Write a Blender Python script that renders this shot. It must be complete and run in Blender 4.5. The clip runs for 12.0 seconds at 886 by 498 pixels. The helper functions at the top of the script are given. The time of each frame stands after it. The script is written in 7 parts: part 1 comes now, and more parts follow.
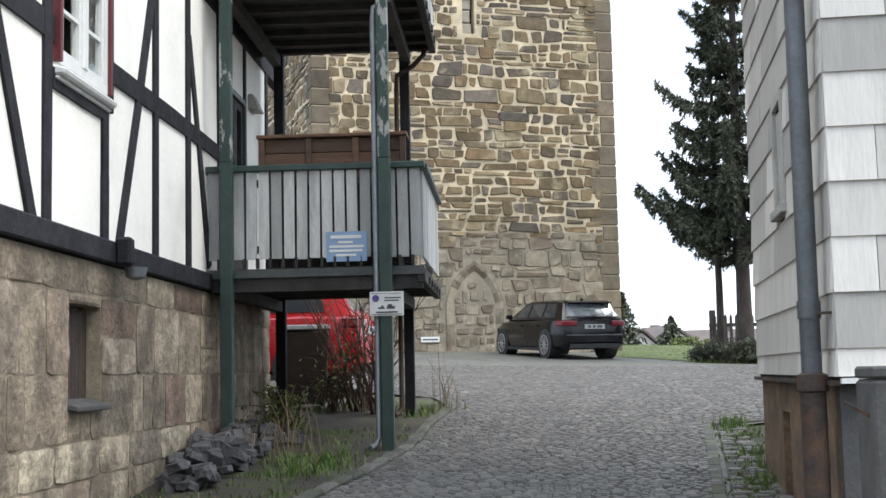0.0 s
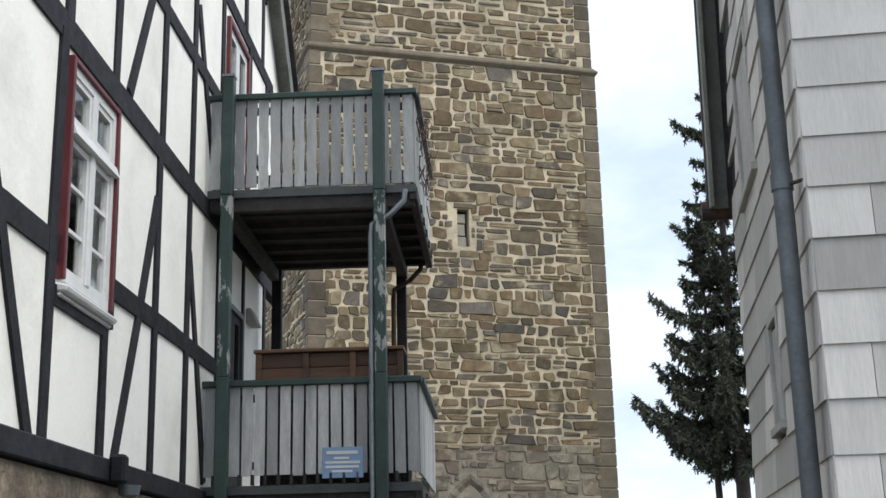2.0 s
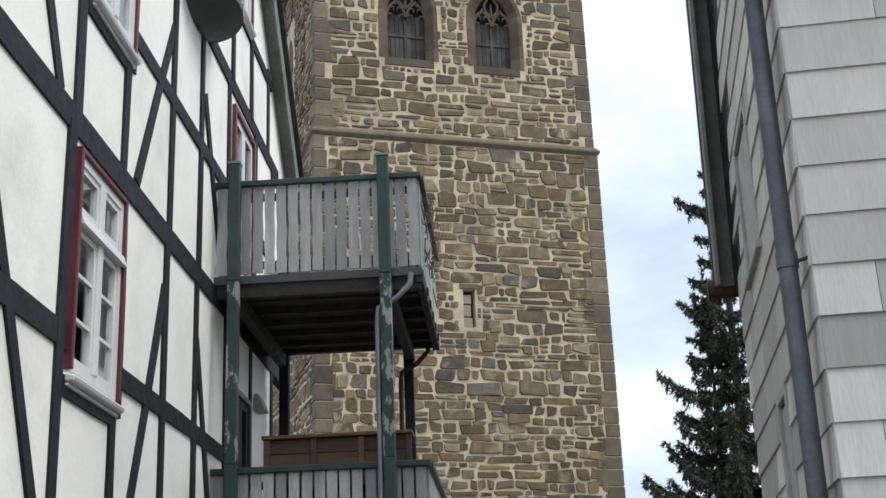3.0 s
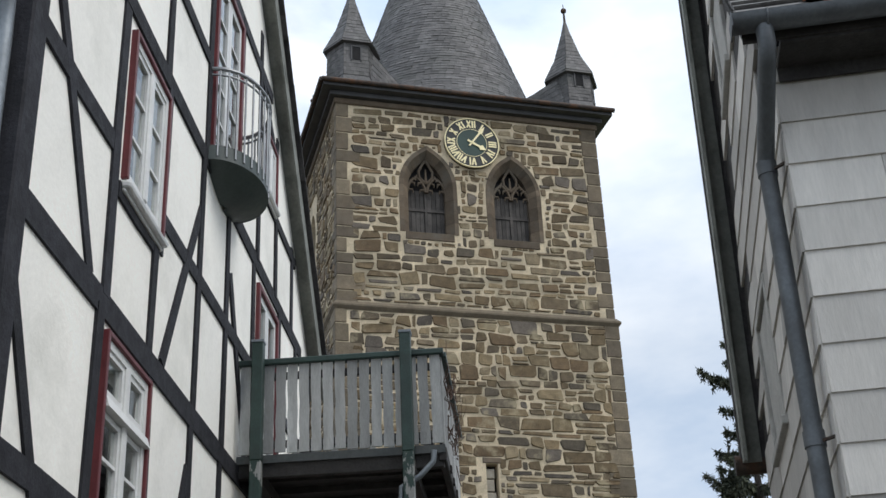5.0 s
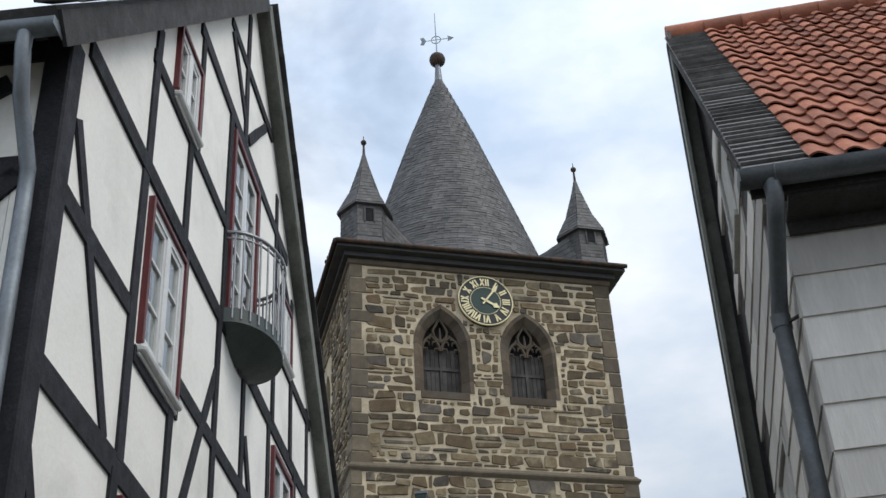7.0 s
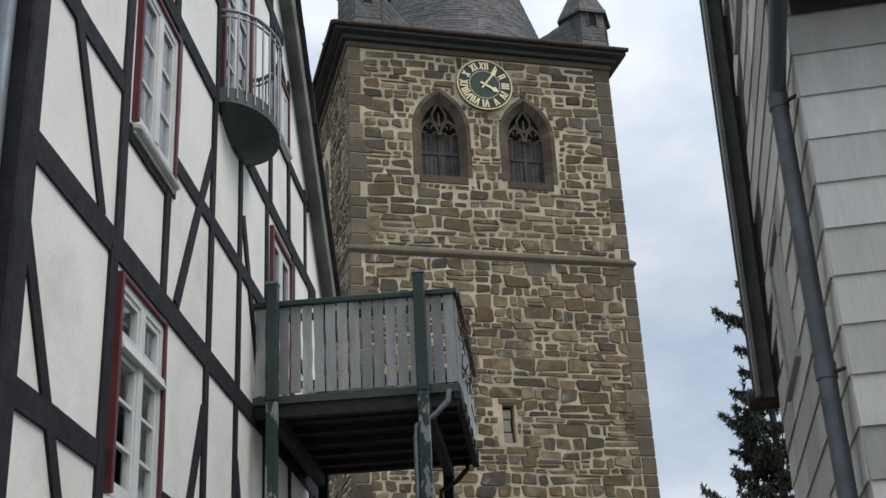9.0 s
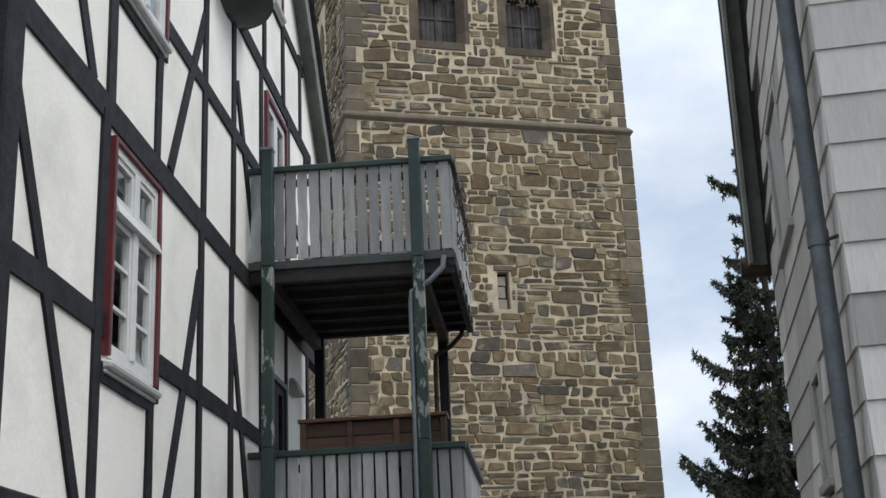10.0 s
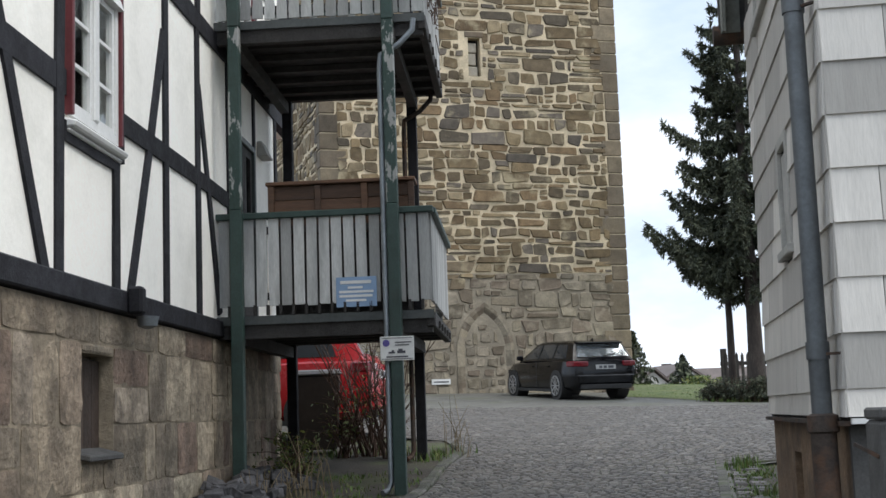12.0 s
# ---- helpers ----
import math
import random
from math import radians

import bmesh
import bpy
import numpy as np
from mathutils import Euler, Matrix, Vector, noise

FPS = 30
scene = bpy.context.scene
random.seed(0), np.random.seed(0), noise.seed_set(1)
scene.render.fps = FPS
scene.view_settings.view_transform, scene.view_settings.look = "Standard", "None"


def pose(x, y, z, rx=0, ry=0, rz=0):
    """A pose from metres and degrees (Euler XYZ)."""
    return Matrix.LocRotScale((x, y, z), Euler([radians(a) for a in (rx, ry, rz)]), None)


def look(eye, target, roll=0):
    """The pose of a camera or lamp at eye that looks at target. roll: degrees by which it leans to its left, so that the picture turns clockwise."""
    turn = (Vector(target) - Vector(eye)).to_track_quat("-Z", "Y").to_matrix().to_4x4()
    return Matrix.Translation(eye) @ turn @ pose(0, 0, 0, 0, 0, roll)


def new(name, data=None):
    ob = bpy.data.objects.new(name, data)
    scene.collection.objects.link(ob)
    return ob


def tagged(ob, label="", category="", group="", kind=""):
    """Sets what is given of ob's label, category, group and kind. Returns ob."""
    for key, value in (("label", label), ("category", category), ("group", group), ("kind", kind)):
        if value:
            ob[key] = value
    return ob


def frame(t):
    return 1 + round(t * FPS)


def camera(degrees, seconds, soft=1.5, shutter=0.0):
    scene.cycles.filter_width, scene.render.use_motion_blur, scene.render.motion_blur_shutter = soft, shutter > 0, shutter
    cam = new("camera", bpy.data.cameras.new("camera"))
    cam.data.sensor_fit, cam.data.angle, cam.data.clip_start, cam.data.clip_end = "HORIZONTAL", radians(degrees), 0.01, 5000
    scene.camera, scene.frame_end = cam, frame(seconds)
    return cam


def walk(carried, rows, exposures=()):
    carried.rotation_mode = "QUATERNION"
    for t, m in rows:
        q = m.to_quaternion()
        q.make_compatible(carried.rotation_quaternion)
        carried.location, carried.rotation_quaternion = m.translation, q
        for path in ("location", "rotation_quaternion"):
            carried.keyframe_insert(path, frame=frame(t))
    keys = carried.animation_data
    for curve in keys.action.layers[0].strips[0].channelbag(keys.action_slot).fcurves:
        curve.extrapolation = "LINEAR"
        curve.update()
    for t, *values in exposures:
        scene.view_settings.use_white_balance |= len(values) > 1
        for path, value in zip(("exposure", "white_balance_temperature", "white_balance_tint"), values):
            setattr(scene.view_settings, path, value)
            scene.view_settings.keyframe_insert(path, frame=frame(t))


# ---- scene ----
LENS = 38.17
cam = camera(LENS, 12.0, soft=1.5)
EYE = (0.0, 0.0, 1.6)
# seconds, turn to the left, look up, lean to the right, sway of the holder's arms
PATH = [
    (0.0, 0.142, 5.547, 1.241, 0.017, 0.072, -0.042),
    (0.5, 0.022, 7.514, 0.665, 0.009, 0.064, -0.031),
    (1.0, -0.092, 10.198, 0.538, 0.004, 0.054, -0.021),
    (1.5, -0.238, 12.495, 0.778, -0.001, 0.058, -0.009),
    (2.0, -0.307, 14.929, 1.363, -0.005, 0.050, -0.006),
    (2.5, -0.268, 16.760, 1.880, -0.004, 0.040, 0.001),
    (3.0, -0.160, 18.535, 2.316, -0.009, 0.028, 0.007),
    (5.0, 0.501, 26.202, 2.631, -0.019, -0.032, 0.043),
    (5.5, 0.726, 28.084, 2.708, -0.019, -0.036, 0.040),
    (6.0, 0.836, 30.202, 2.944, -0.017, -0.052, 0.041),
    (6.5, 0.809, 32.080, 3.313, -0.021, -0.053, 0.040),
    (6.7, 0.762, 32.761, 3.362, -0.020, -0.040, 0.047),
    (7.1, 0.820, 33.340, 3.450, -0.015, -0.042, 0.037),
    (7.5, 0.940, 32.470, 3.360, -0.010, -0.045, 0.028),
    (7.9, 1.090, 30.710, 3.180, -0.005, -0.047, 0.018),
    (8.3, 1.183, 28.601, 3.017, 0.000, -0.050, 0.008),
    (8.5, 1.210, 27.466, 3.119, -0.001, -0.048, -0.009),
    (9.0, 1.375, 23.736, 2.937, 0.003, -0.024, 0.002),
    (9.5, 1.483, 20.425, 2.936, 0.015, -0.022, -0.005),
    (10.0, 1.494, 17.812, 2.603, 0.012, -0.015, -0.003),
    (10.5, 1.487, 15.175, 2.635, 0.019, -0.006, -0.006),
    (11.0, 1.276, 12.356, 2.408, 0.017, 0.001, -0.011),
    (11.5, 0.925, 9.697, 2.174, 0.021, 0.006, -0.020),
    (12.0, 0.514, 7.402, 2.021, 0.020, 0.018, -0.022),
]
# seconds, stops
EXPOSURES = [(0.0, 0.85), (1.0, 0.52), (2.0, 0.29), (2.5, 0.22), (3.2, 0.13), (4.8, -0.11), (6.5, -0.28), (8.5, -0.46), (10.0, -0.12), (10.5, 0.02), (11.0, 0.05), (12.0, 0.28)]
walk(cam, [(t, pose(EYE[0] + dx, EYE[1] + dy, EYE[2] + dz, 0, 0, a) @ pose(0, 0, 0, 90 + b) @ pose(0, 0, 0, 0, 0, -c)) for t, a, b, c, dx, dy, dz in PATH], EXPOSURES)

# ---- light: a bright sky with broken cloud, a veiled sun high over the clad house ----
SUN_UP, SUN_AZ = 52.0, 115.0          # degrees above the horizon, clockwise from +y
world = bpy.data.worlds.new("sky")
scene.world = world
world.use_nodes = True
wn, wl = world.node_tree.nodes, world.node_tree.links
wn.clear()


def wnode(kind, **values):
    n = wn.new(kind)
    for key, value in values.items():
        n.inputs[key].default_value = value
    return n


w_out, w_bg = wn.new("ShaderNodeOutputWorld"), wnode("ShaderNodeBackground", Strength=0.12)
w_sky = wn.new("ShaderNodeTexSky")
w_sky.sky_type, w_sky.sun_disc = "NISHITA", False
w_sky.sun_elevation, w_sky.sun_rotation = radians(SUN_UP), radians(SUN_AZ)
w_co, w_map = wn.new("ShaderNodeTexCoord"), wnode("ShaderNodeMapping", Scale=(1.6, 1.6, 3.4), Location=(0.3, 0.15, 0.4))
w_no = wnode("ShaderNodeTexNoise", Scale=1.7, Detail=7.0, Roughness=0.52, Distortion=0.35)
w_rp = wn.new("ShaderNodeValToRGB")
w_rp.color_ramp.elements[0].position, w_rp.color_ramp.elements[1].position = 0.16, 0.42
w_no2 = wnode("ShaderNodeTexNoise", Scale=2.3, Detail=6.0, Roughness=0.55)
w_cl = wn.new("ShaderNodeValToRGB")
w_cl.color_ramp.elements[0].position, w_cl.color_ramp.elements[1].position = 0.36, 0.66
w_cl.color_ramp.elements[0].color, w_cl.color_ramp.elements[1].color = (6.5, 8.0, 10.2, 1), (11.5, 12.2, 13.1, 1)
w_mix = wn.new("ShaderNodeMix")
w_mix.data_type = "RGBA"
wl.new(w_co.outputs["Generated"], w_map.inputs["Vector"])
for n in (w_no, w_no2):
    wl.new(w_map.outputs["Vector"], n.inputs["Vector"])
wl.new(w_no.outputs["Fac"], w_rp.inputs["Fac"])
wl.new(w_no2.outputs["Fac"], w_cl.inputs["Fac"])
wl.new(w_rp.outputs["Color"], w_mix.inputs[0])
wl.new(w_sky.outputs["Color"], w_mix.inputs[6])
wl.new(w_cl.outputs["Color"], w_mix.inputs[7])
w_sep, w_up, w_gain = wn.new("ShaderNodeSeparateXYZ"), wn.new("ShaderNodeValToRGB"), wn.new("ShaderNodeMix")   # an overcast sky is brighter overhead
w_gain.data_type, w_gain.blend_type = "RGBA", "MULTIPLY"
w_gain.inputs[0].default_value = 1.0
w_up.color_ramp.elements.new(0.4)
for e, (h, c) in zip(w_up.color_ramp.elements, ((0.06, 0.78), (0.36, 0.72), (0.75, 1.12))):
    e.position, e.color = h, (c, c, c, 1)
wl.new(w_co.outputs["Generated"], w_sep.inputs[0])
wl.new(w_sep.outputs["Z"], w_up.inputs["Fac"])
wl.new(w_mix.outputs[2], w_gain.inputs[6])
wl.new(w_up.outputs["Color"], w_gain.inputs[7])
wl.new(w_gain.outputs[2], w_bg.inputs["Color"])
wl.new(w_bg.outputs["Background"], w_out.inputs["Surface"])

sun = new("sun", bpy.data.lights.new("sun", "SUN"))
sun.data.energy, sun.data.angle, sun.data.color = 1.6, radians(35), (1.0, 0.95, 0.88)
sun.matrix_world = look((0, 0, 40), Vector((0, 0, 40)) - Vector((math.sin(radians(SUN_AZ)) * math.cos(radians(SUN_UP)), math.cos(radians(SUN_AZ)) * math.cos(radians(SUN_UP)), math.sin(radians(SUN_UP)))))


# ---- mesh helpers ----
class Geo:
    """Points and faces of one mesh."""

    def __init__(self):
        self.v, self.f = [], []

    def add(self, vs, fs):
        n = len(self.v)
        self.v += [tuple(p) for p in vs]
        self.f += [[i + n for i in q] for q in fs]
        return self

    def hexa(self, p):
        """Eight corners: four below, four above, both counter-clockwise from above."""
        return self.add(p, [(3, 2, 1, 0), (4, 5, 6, 7), (0, 1, 5, 4), (1, 2, 6, 5), (2, 3, 7, 6), (3, 0, 4, 7)])

    def box(self, x0, x1, y0, y1, z0, z1):
        return self.hexa([(x0, y0, z0), (x1, y0, z0), (x1, y1, z0), (x0, y1, z0), (x0, y0, z1), (x1, y0, z1), (x1, y1, z1), (x0, y1, z1)])

    def bar(self, p, q, w, h, up=(0, 0, 1)):
        """A square bar from p to q, w wide and h high."""
        p, q = Vector(p), Vector(q)
        d = (q - p).normalized()
        s = d.cross(Vector(up))
        s = s.normalized() if s.length > 1e-4 else Vector((1, 0, 0))
        u = s.cross(d)
        s, u = s * w / 2, u * h / 2
        return self.hexa([p - s - u, p + s - u, q + s - u, q - s - u, p - s + u, p + s + u, q + s + u, q - s + u])

    def prism(self, outline, y0, y1, flip=False):
        """An upright outline of (x, z), counter-clockwise seen from -y, from y0 to y1."""
        n = len(outline)
        vs = [(x, y0, z) for x, z in outline] + [(x, y1, z) for x, z in outline]
        fs = [list(range(n)), list(range(2 * n - 1, n - 1, -1))] + [((i + 1) % n, i, i + n, (i + 1) % n + n) for i in range(n)]
        return self.add(vs, fs)

    def slab(self, outline, z0, z1):
        """A flat outline of (x, y), counter-clockwise from above, from z0 to z1."""
        n = len(outline)
        vs = [(x, y, z0) for x, y in outline] + [(x, y, z1) for x, y in outline]
        return self.add(vs, [list(range(n - 1, -1, -1)), list(range(n, 2 * n))] + [(i, (i + 1) % n, (i + 1) % n + n, i + n) for i in range(n)])

    def tube(self, path, radii, n=10, caps=True):
        """A round tube along points; radii: one number, or one for each point."""
        path = [Vector(p) for p in path]
        radii = [radii] * len(path) if isinstance(radii, (int, float)) else radii
        base, rings = [], []
        side = None
        for i, p in enumerate(path):
            d = (path[min(i + 1, len(path) - 1)] - path[max(i - 1, 0)]).normalized()
            if side is None:
                side = d.cross(Vector((0.31, 0.17, 0.93)))
                side = side.normalized() if side.length > 1e-3 else Vector((1, 0, 0))
            side = (side - d * side.dot(d)).normalized()
            other = d.cross(side)
            rings.append([p + (side * math.cos(2 * math.pi * k / n) + other * math.sin(2 * math.pi * k / n)) * radii[i] for k in range(n)])
        vs = [q for r in rings for q in r]
        fs = [(i * n + k, i * n + (k + 1) % n, (i + 1) * n + (k + 1) % n, (i + 1) * n + k) for i in range(len(path) - 1) for k in range(n)]
        if caps:
            fs += [list(range(n - 1, -1, -1)), list(range((len(path) - 1) * n, len(path) * n))]
        return self.add(vs, fs)

    def lathe(self, profile, n=24, at=(0, 0)):
        """A solid of revolution round an upright line: profile of (radius, z), upwards."""
        vs = [(at[0] + r * math.cos(2 * math.pi * k / n), at[1] + r * math.sin(2 * math.pi * k / n), z) for r, z in profile for k in range(n)]
        m = len(profile)
        fs = [(i * n + k, i * n + (k + 1) % n, (i + 1) * n + (k + 1) % n, (i + 1) * n + k) for i in range(m - 1) for k in range(n)]
        return self.add(vs, fs + [list(range(n - 1, -1, -1)), list(range((m - 1) * n, m * n))])

    def mesh(self, name, mat, smooth=False, bevel=0.0, weld=False):
        me = bpy.data.meshes.new(name)
        me.from_pydata(self.v, [], self.f)
        me.update()
        if weld:
            bm = bmesh.new()
            bm.from_mesh(me)
            bmesh.ops.remove_doubles(bm, verts=bm.verts[:], dist=0.0005)
            bm.to_mesh(me)
            bm.free()
        if bevel:
            bm = bmesh.new()
            bm.from_mesh(me)
            bmesh.ops.bevel(bm, geom=bm.edges[:], offset=bevel, segments=1, affect="EDGES", clamp_overlap=True)
            bm.to_mesh(me)
            bm.free()
        if smooth:
            me.polygons.foreach_set("use_smooth", [True] * len(me.polygons))
            me.set_sharp_from_angle(angle=radians(38))
        me.materials.append(mat)
        return me


def thing(name, m, label, category, group="", kind=""):
    ob = new(name)
    ob.matrix_world = m
    ob.empty_display_size = 0.2
    return tagged(ob, label, category, group, kind)


def part(name, geo, mat, parent=None, label="", smooth=False, bevel=0.0, m=None, weld=False):
    ob = new(name, geo.mesh(name, mat, smooth, bevel, weld) if isinstance(geo, Geo) else geo)
    ob.parent = parent
    if m is not None:
        ob.matrix_basis = m
    return tagged(ob, label)


def whole(name, geo, mat, m, label, category, group="", kind="", smooth=False, bevel=0.0):
    """A thing that is one mesh."""
    ob = new(name, geo.mesh(name, mat, smooth, bevel))
    ob.matrix_world = m
    return tagged(ob, label, category, group, kind)


def arch(x0, x1, z0, z1, steps=7):
    """A pointed opening: outline from its lower left, counter-clockwise seen from the front; z1 is the point's height."""
    w = x1 - x0
    rise = w * 0.8660254
    zs = z1 - rise
    pts = [(x0, z0), (x1, z0), (x1, zs)]
    pts += [(x0 + w * math.cos(a), zs + w * math.sin(a)) for a in [math.pi / 3 * i / steps for i in range(1, steps + 1)]]
    pts += [(x1 - w * math.cos(a), zs + w * math.sin(a)) for a in [math.pi / 3 * i / steps for i in range(steps - 1, 0, -1)]]
    return pts + [(x0, zs)]


# ---- materials ----
def material(name, base, rough=0.7, metal=0.0, tones=(0.75, 1.2), scale=6.0, grain=60.0, bump=0.3, per="none", stain=None, stain_at=(0.5, 0.7), stain_scale=1.5, stretch=(1, 1, 1), spec=0.5, hues=()):
    """A surface with two scales of tone, fine relief and, if wanted, stains of another colour; per: object or island gives each piece its own tone."""
    mat = bpy.data.materials.new(name)
    mat.use_nodes = True
    nt = mat.node_tree
    nd, lk = nt.nodes, nt.links
    bsdf = nd["Principled BSDF"]
    bsdf.inputs["Metallic"].default_value, bsdf.inputs["Specular IOR Level"].default_value = metal, spec
    co, mp = nd.new("ShaderNodeTexCoord"), nd.new("ShaderNodeMapping")
    mp.inputs["Scale"].default_value = stretch
    lk.new(co.outputs["Object"], mp.inputs["Vector"])
    vec = mp.outputs["Vector"]
    rnd = None
    if per == "object":
        rnd = nd.new("ShaderNodeObjectInfo").outputs["Random"]
    elif per == "island":
        rnd = nd.new("ShaderNodeNewGeometry").outputs["Random Per Island"]

    def noise_at(s, detail=5.0, rough_=0.6):
        n = nd.new("ShaderNodeTexNoise")
        n.inputs["Scale"].default_value, n.inputs["Detail"].default_value, n.inputs["Roughness"].default_value = s, detail, rough_
        lk.new(vec, n.inputs["Vector"])
        return n.outputs["Fac"]

    def blend(kind, a, b, fac):
        n = nd.new("ShaderNodeMix")
        n.data_type, n.blend_type = "RGBA", kind
        for k, val in ((0, fac), (6, a), (7, b)):
            if isinstance(val, (int, float)):
                n.inputs[k].default_value = val
            elif isinstance(val, tuple):
                n.inputs[k].default_value = (*val, 1)
            else:
                lk.new(val, n.inputs[k])
        return n.outputs[2]

    def ramp(fac, stops):
        n = nd.new("ShaderNodeValToRGB")
        el = n.color_ramp.elements
        while len(el) < len(stops):
            el.new(0.5)
        for e, (at, c) in zip(el, stops):
            e.position, e.color = at, (c, c, c, 1) if isinstance(c, (int, float)) else (*c, 1)
        lk.new(fac, n.inputs["Fac"])
        return n.outputs["Color"]

    colour = base
    if rnd is not None and hues:
        stops = [(i / len(hues), h) for i, h in enumerate(hues)]
        colour = ramp(rnd, stops)
        nd[-1].color_ramp.interpolation = "CONSTANT"
    lo, hi = tones
    colour = blend("MULTIPLY", colour, ramp(noise_at(scale), [(0.3, lo), (0.7, hi)]), 1.0)
    colour = blend("MULTIPLY", colour, ramp(noise_at(grain, 3.0), [(0.25, 1 - (1 - lo) * 0.7), (0.75, 1 + (hi - 1) * 0.7)]), 1.0)
    if rnd is not None:
        m2 = nd.new("ShaderNodeMath")
        m2.operation = "MULTIPLY"
        m2.inputs[1].default_value = 7.31
        lk.new(rnd, m2.inputs[0])
        m3 = nd.new("ShaderNodeMath")
        m3.operation = "FRACT"
        lk.new(m2.outputs[0], m3.inputs[0])
        colour = blend("MULTIPLY", colour, ramp(m3.outputs[0], [(0.0, 0.66), (1.0, 1.3)]), 1.0)
    if stain:
        colour = blend("MIX", colour, stain, ramp(noise_at(stain_scale, 6.0, 0.65), [(stain_at[0], 0.0), (stain_at[1], 0.85)]))
    lk.new(colour, bsdf.inputs["Base Color"])
    rg = ramp(noise_at(scale * 2.3), [(0.3, max(0.02, rough - 0.1)), (0.7, min(1.0, rough + 0.1))])
    lk.new(rg, bsdf.inputs["Roughness"])
    if bump:
        b = nd.new("ShaderNodeBump")
        b.inputs["Strength"].default_value, b.inputs["Distance"].default_value = bump, 0.02
        lk.new(noise_at(grain, 6.0, 0.65), b.inputs["Height"])
        lk.new(b.outputs["Normal"], bsdf.inputs["Normal"])
    return mat


STONE_HUES = [(0.162, 0.115, 0.062), (0.195, 0.142, 0.078), (0.13, 0.097, 0.058), (0.226, 0.170, 0.096), (0.174, 0.125, 0.068), (0.146, 0.112, 0.071), (0.245, 0.19, 0.115), (0.18, 0.122, 0.066), (0.115, 0.093, 0.065), (0.13, 0.108, 0.085)]
PALE_HUES = [(0.26, 0.22, 0.155), (0.21, 0.175, 0.125), (0.28, 0.24, 0.175), (0.175, 0.14, 0.10), (0.235, 0.20, 0.15), (0.19, 0.15, 0.11)]
M_MORTAR = material("lime_mortar", (0.66, 0.545, 0.375), 0.95, tones=(0.70, 1.2), scale=1.6, grain=18, bump=0.8, stain=(0.30, 0.255, 0.175), stain_at=(0.48, 0.66), stain_scale=0.5)
M_RUBBLE = material("rubble_stone", (0.2, 0.15, 0.1), 0.9, tones=(0.7, 1.25), scale=5, grain=26, bump=0.8, per="island", hues=STONE_HUES, stain=(0.38, 0.32, 0.205), stain_at=(0.54, 0.66), stain_scale=1.1)
M_RUBBLE_P = material("rubble_stone_single", (0.2, 0.15, 0.1), 0.9, tones=(0.7, 1.25), scale=5, grain=26, bump=0.8, per="object", hues=STONE_HUES, stain=(0.38, 0.32, 0.205), stain_at=(0.54, 0.66), stain_scale=1.1)
M_WASH = material("grey_lime_wash", (0.33, 0.285, 0.215), 0.95, tones=(0.65, 1.25), scale=1.8, grain=16, bump=0.9, stain=(0.22, 0.19, 0.145), stain_at=(0.42, 0.62), stain_scale=0.8)
M_DRESSED = material("dressed_sandstone", (0.145, 0.108, 0.072), 0.9, tones=(0.75, 1.2), scale=3, grain=30, bump=0.5, per="object", stain=(0.13, 0.115, 0.09), stain_scale=1.2)
M_ASHLAR = material("ashlar_block", (0.3, 0.24, 0.16), 0.92, tones=(0.44, 1.5), scale=3.2, grain=20, bump=1.2, per="object", stain=(0.13, 0.10, 0.074), stain_at=(0.47, 0.70), stain_scale=1.7,
                    hues=[(0.40, 0.33, 0.24), (0.31, 0.25, 0.18), (0.24, 0.168, 0.126), (0.45, 0.385, 0.28), (0.28, 0.23, 0.175), (0.34, 0.28, 0.205), (0.29, 0.225, 0.165), (0.32, 0.265, 0.195)])
M_SLATE = material("roof_slate", (0.098, 0.092, 0.088), 0.62, tones=(0.7, 1.3), scale=1.0, grain=14, bump=0.4, per="island", stain=(0.075, 0.075, 0.065), stain_scale=0.7)
M_LEAD = material("dark_lead_sheet", (0.07, 0.068, 0.068), 0.55, tones=(0.8, 1.2), scale=2, grain=20, bump=0.2)
M_PLASTER = material("white_plaster", (0.79, 0.767, 0.708), 0.92, tones=(0.92, 1.05), scale=0.9, grain=24, bump=0.18, per="object", stain=(0.60, 0.585, 0.52), stain_at=(0.5, 0.85), stain_scale=0.7)
M_TIMBER = material("black_timber", (0.018, 0.018, 0.022), 0.78, tones=(0.6, 1.5), scale=4, grain=45, bump=0.35, per="object", stain=(0.05, 0.049, 0.052), stain_at=(0.62, 0.85), stain_scale=5, spec=0.3)
M_GREEN = material("dark_green_paint", (0.022, 0.047, 0.039), 0.5, tones=(0.75, 1.3), scale=4, grain=50, bump=0.25, stain=(0.02, 0.035, 0.03), stain_scale=3)
M_PEEL = material("peeling_green_paint", (0.022, 0.047, 0.039), 0.6, tones=(0.75, 1.3), scale=4, grain=50, bump=0.4, stain=(0.36, 0.36, 0.345), stain_at=(0.56, 0.58), stain_scale=4.0, stretch=(1, 1, 0.45))
M_SLAT = material("grey_white_painted_slat", (0.47, 0.475, 0.462), 0.75, tones=(0.78, 1.12), scale=2.5, grain=30, bump=0.35, per="object", stain=(0.27, 0.275, 0.265), stain_at=(0.5, 0.75), stain_scale=2.2, stretch=(3, 3, 0.6))
M_CLAD = material("fibre_cement_slab", (0.59, 0.56, 0.515), 0.85, tones=(0.90, 1.06), scale=1.6, grain=14, bump=0.3, per="island", stain=(0.48, 0.465, 0.43), stain_at=(0.52, 0.8), stain_scale=1.2, stretch=(3.5, 3.5, 0.6))
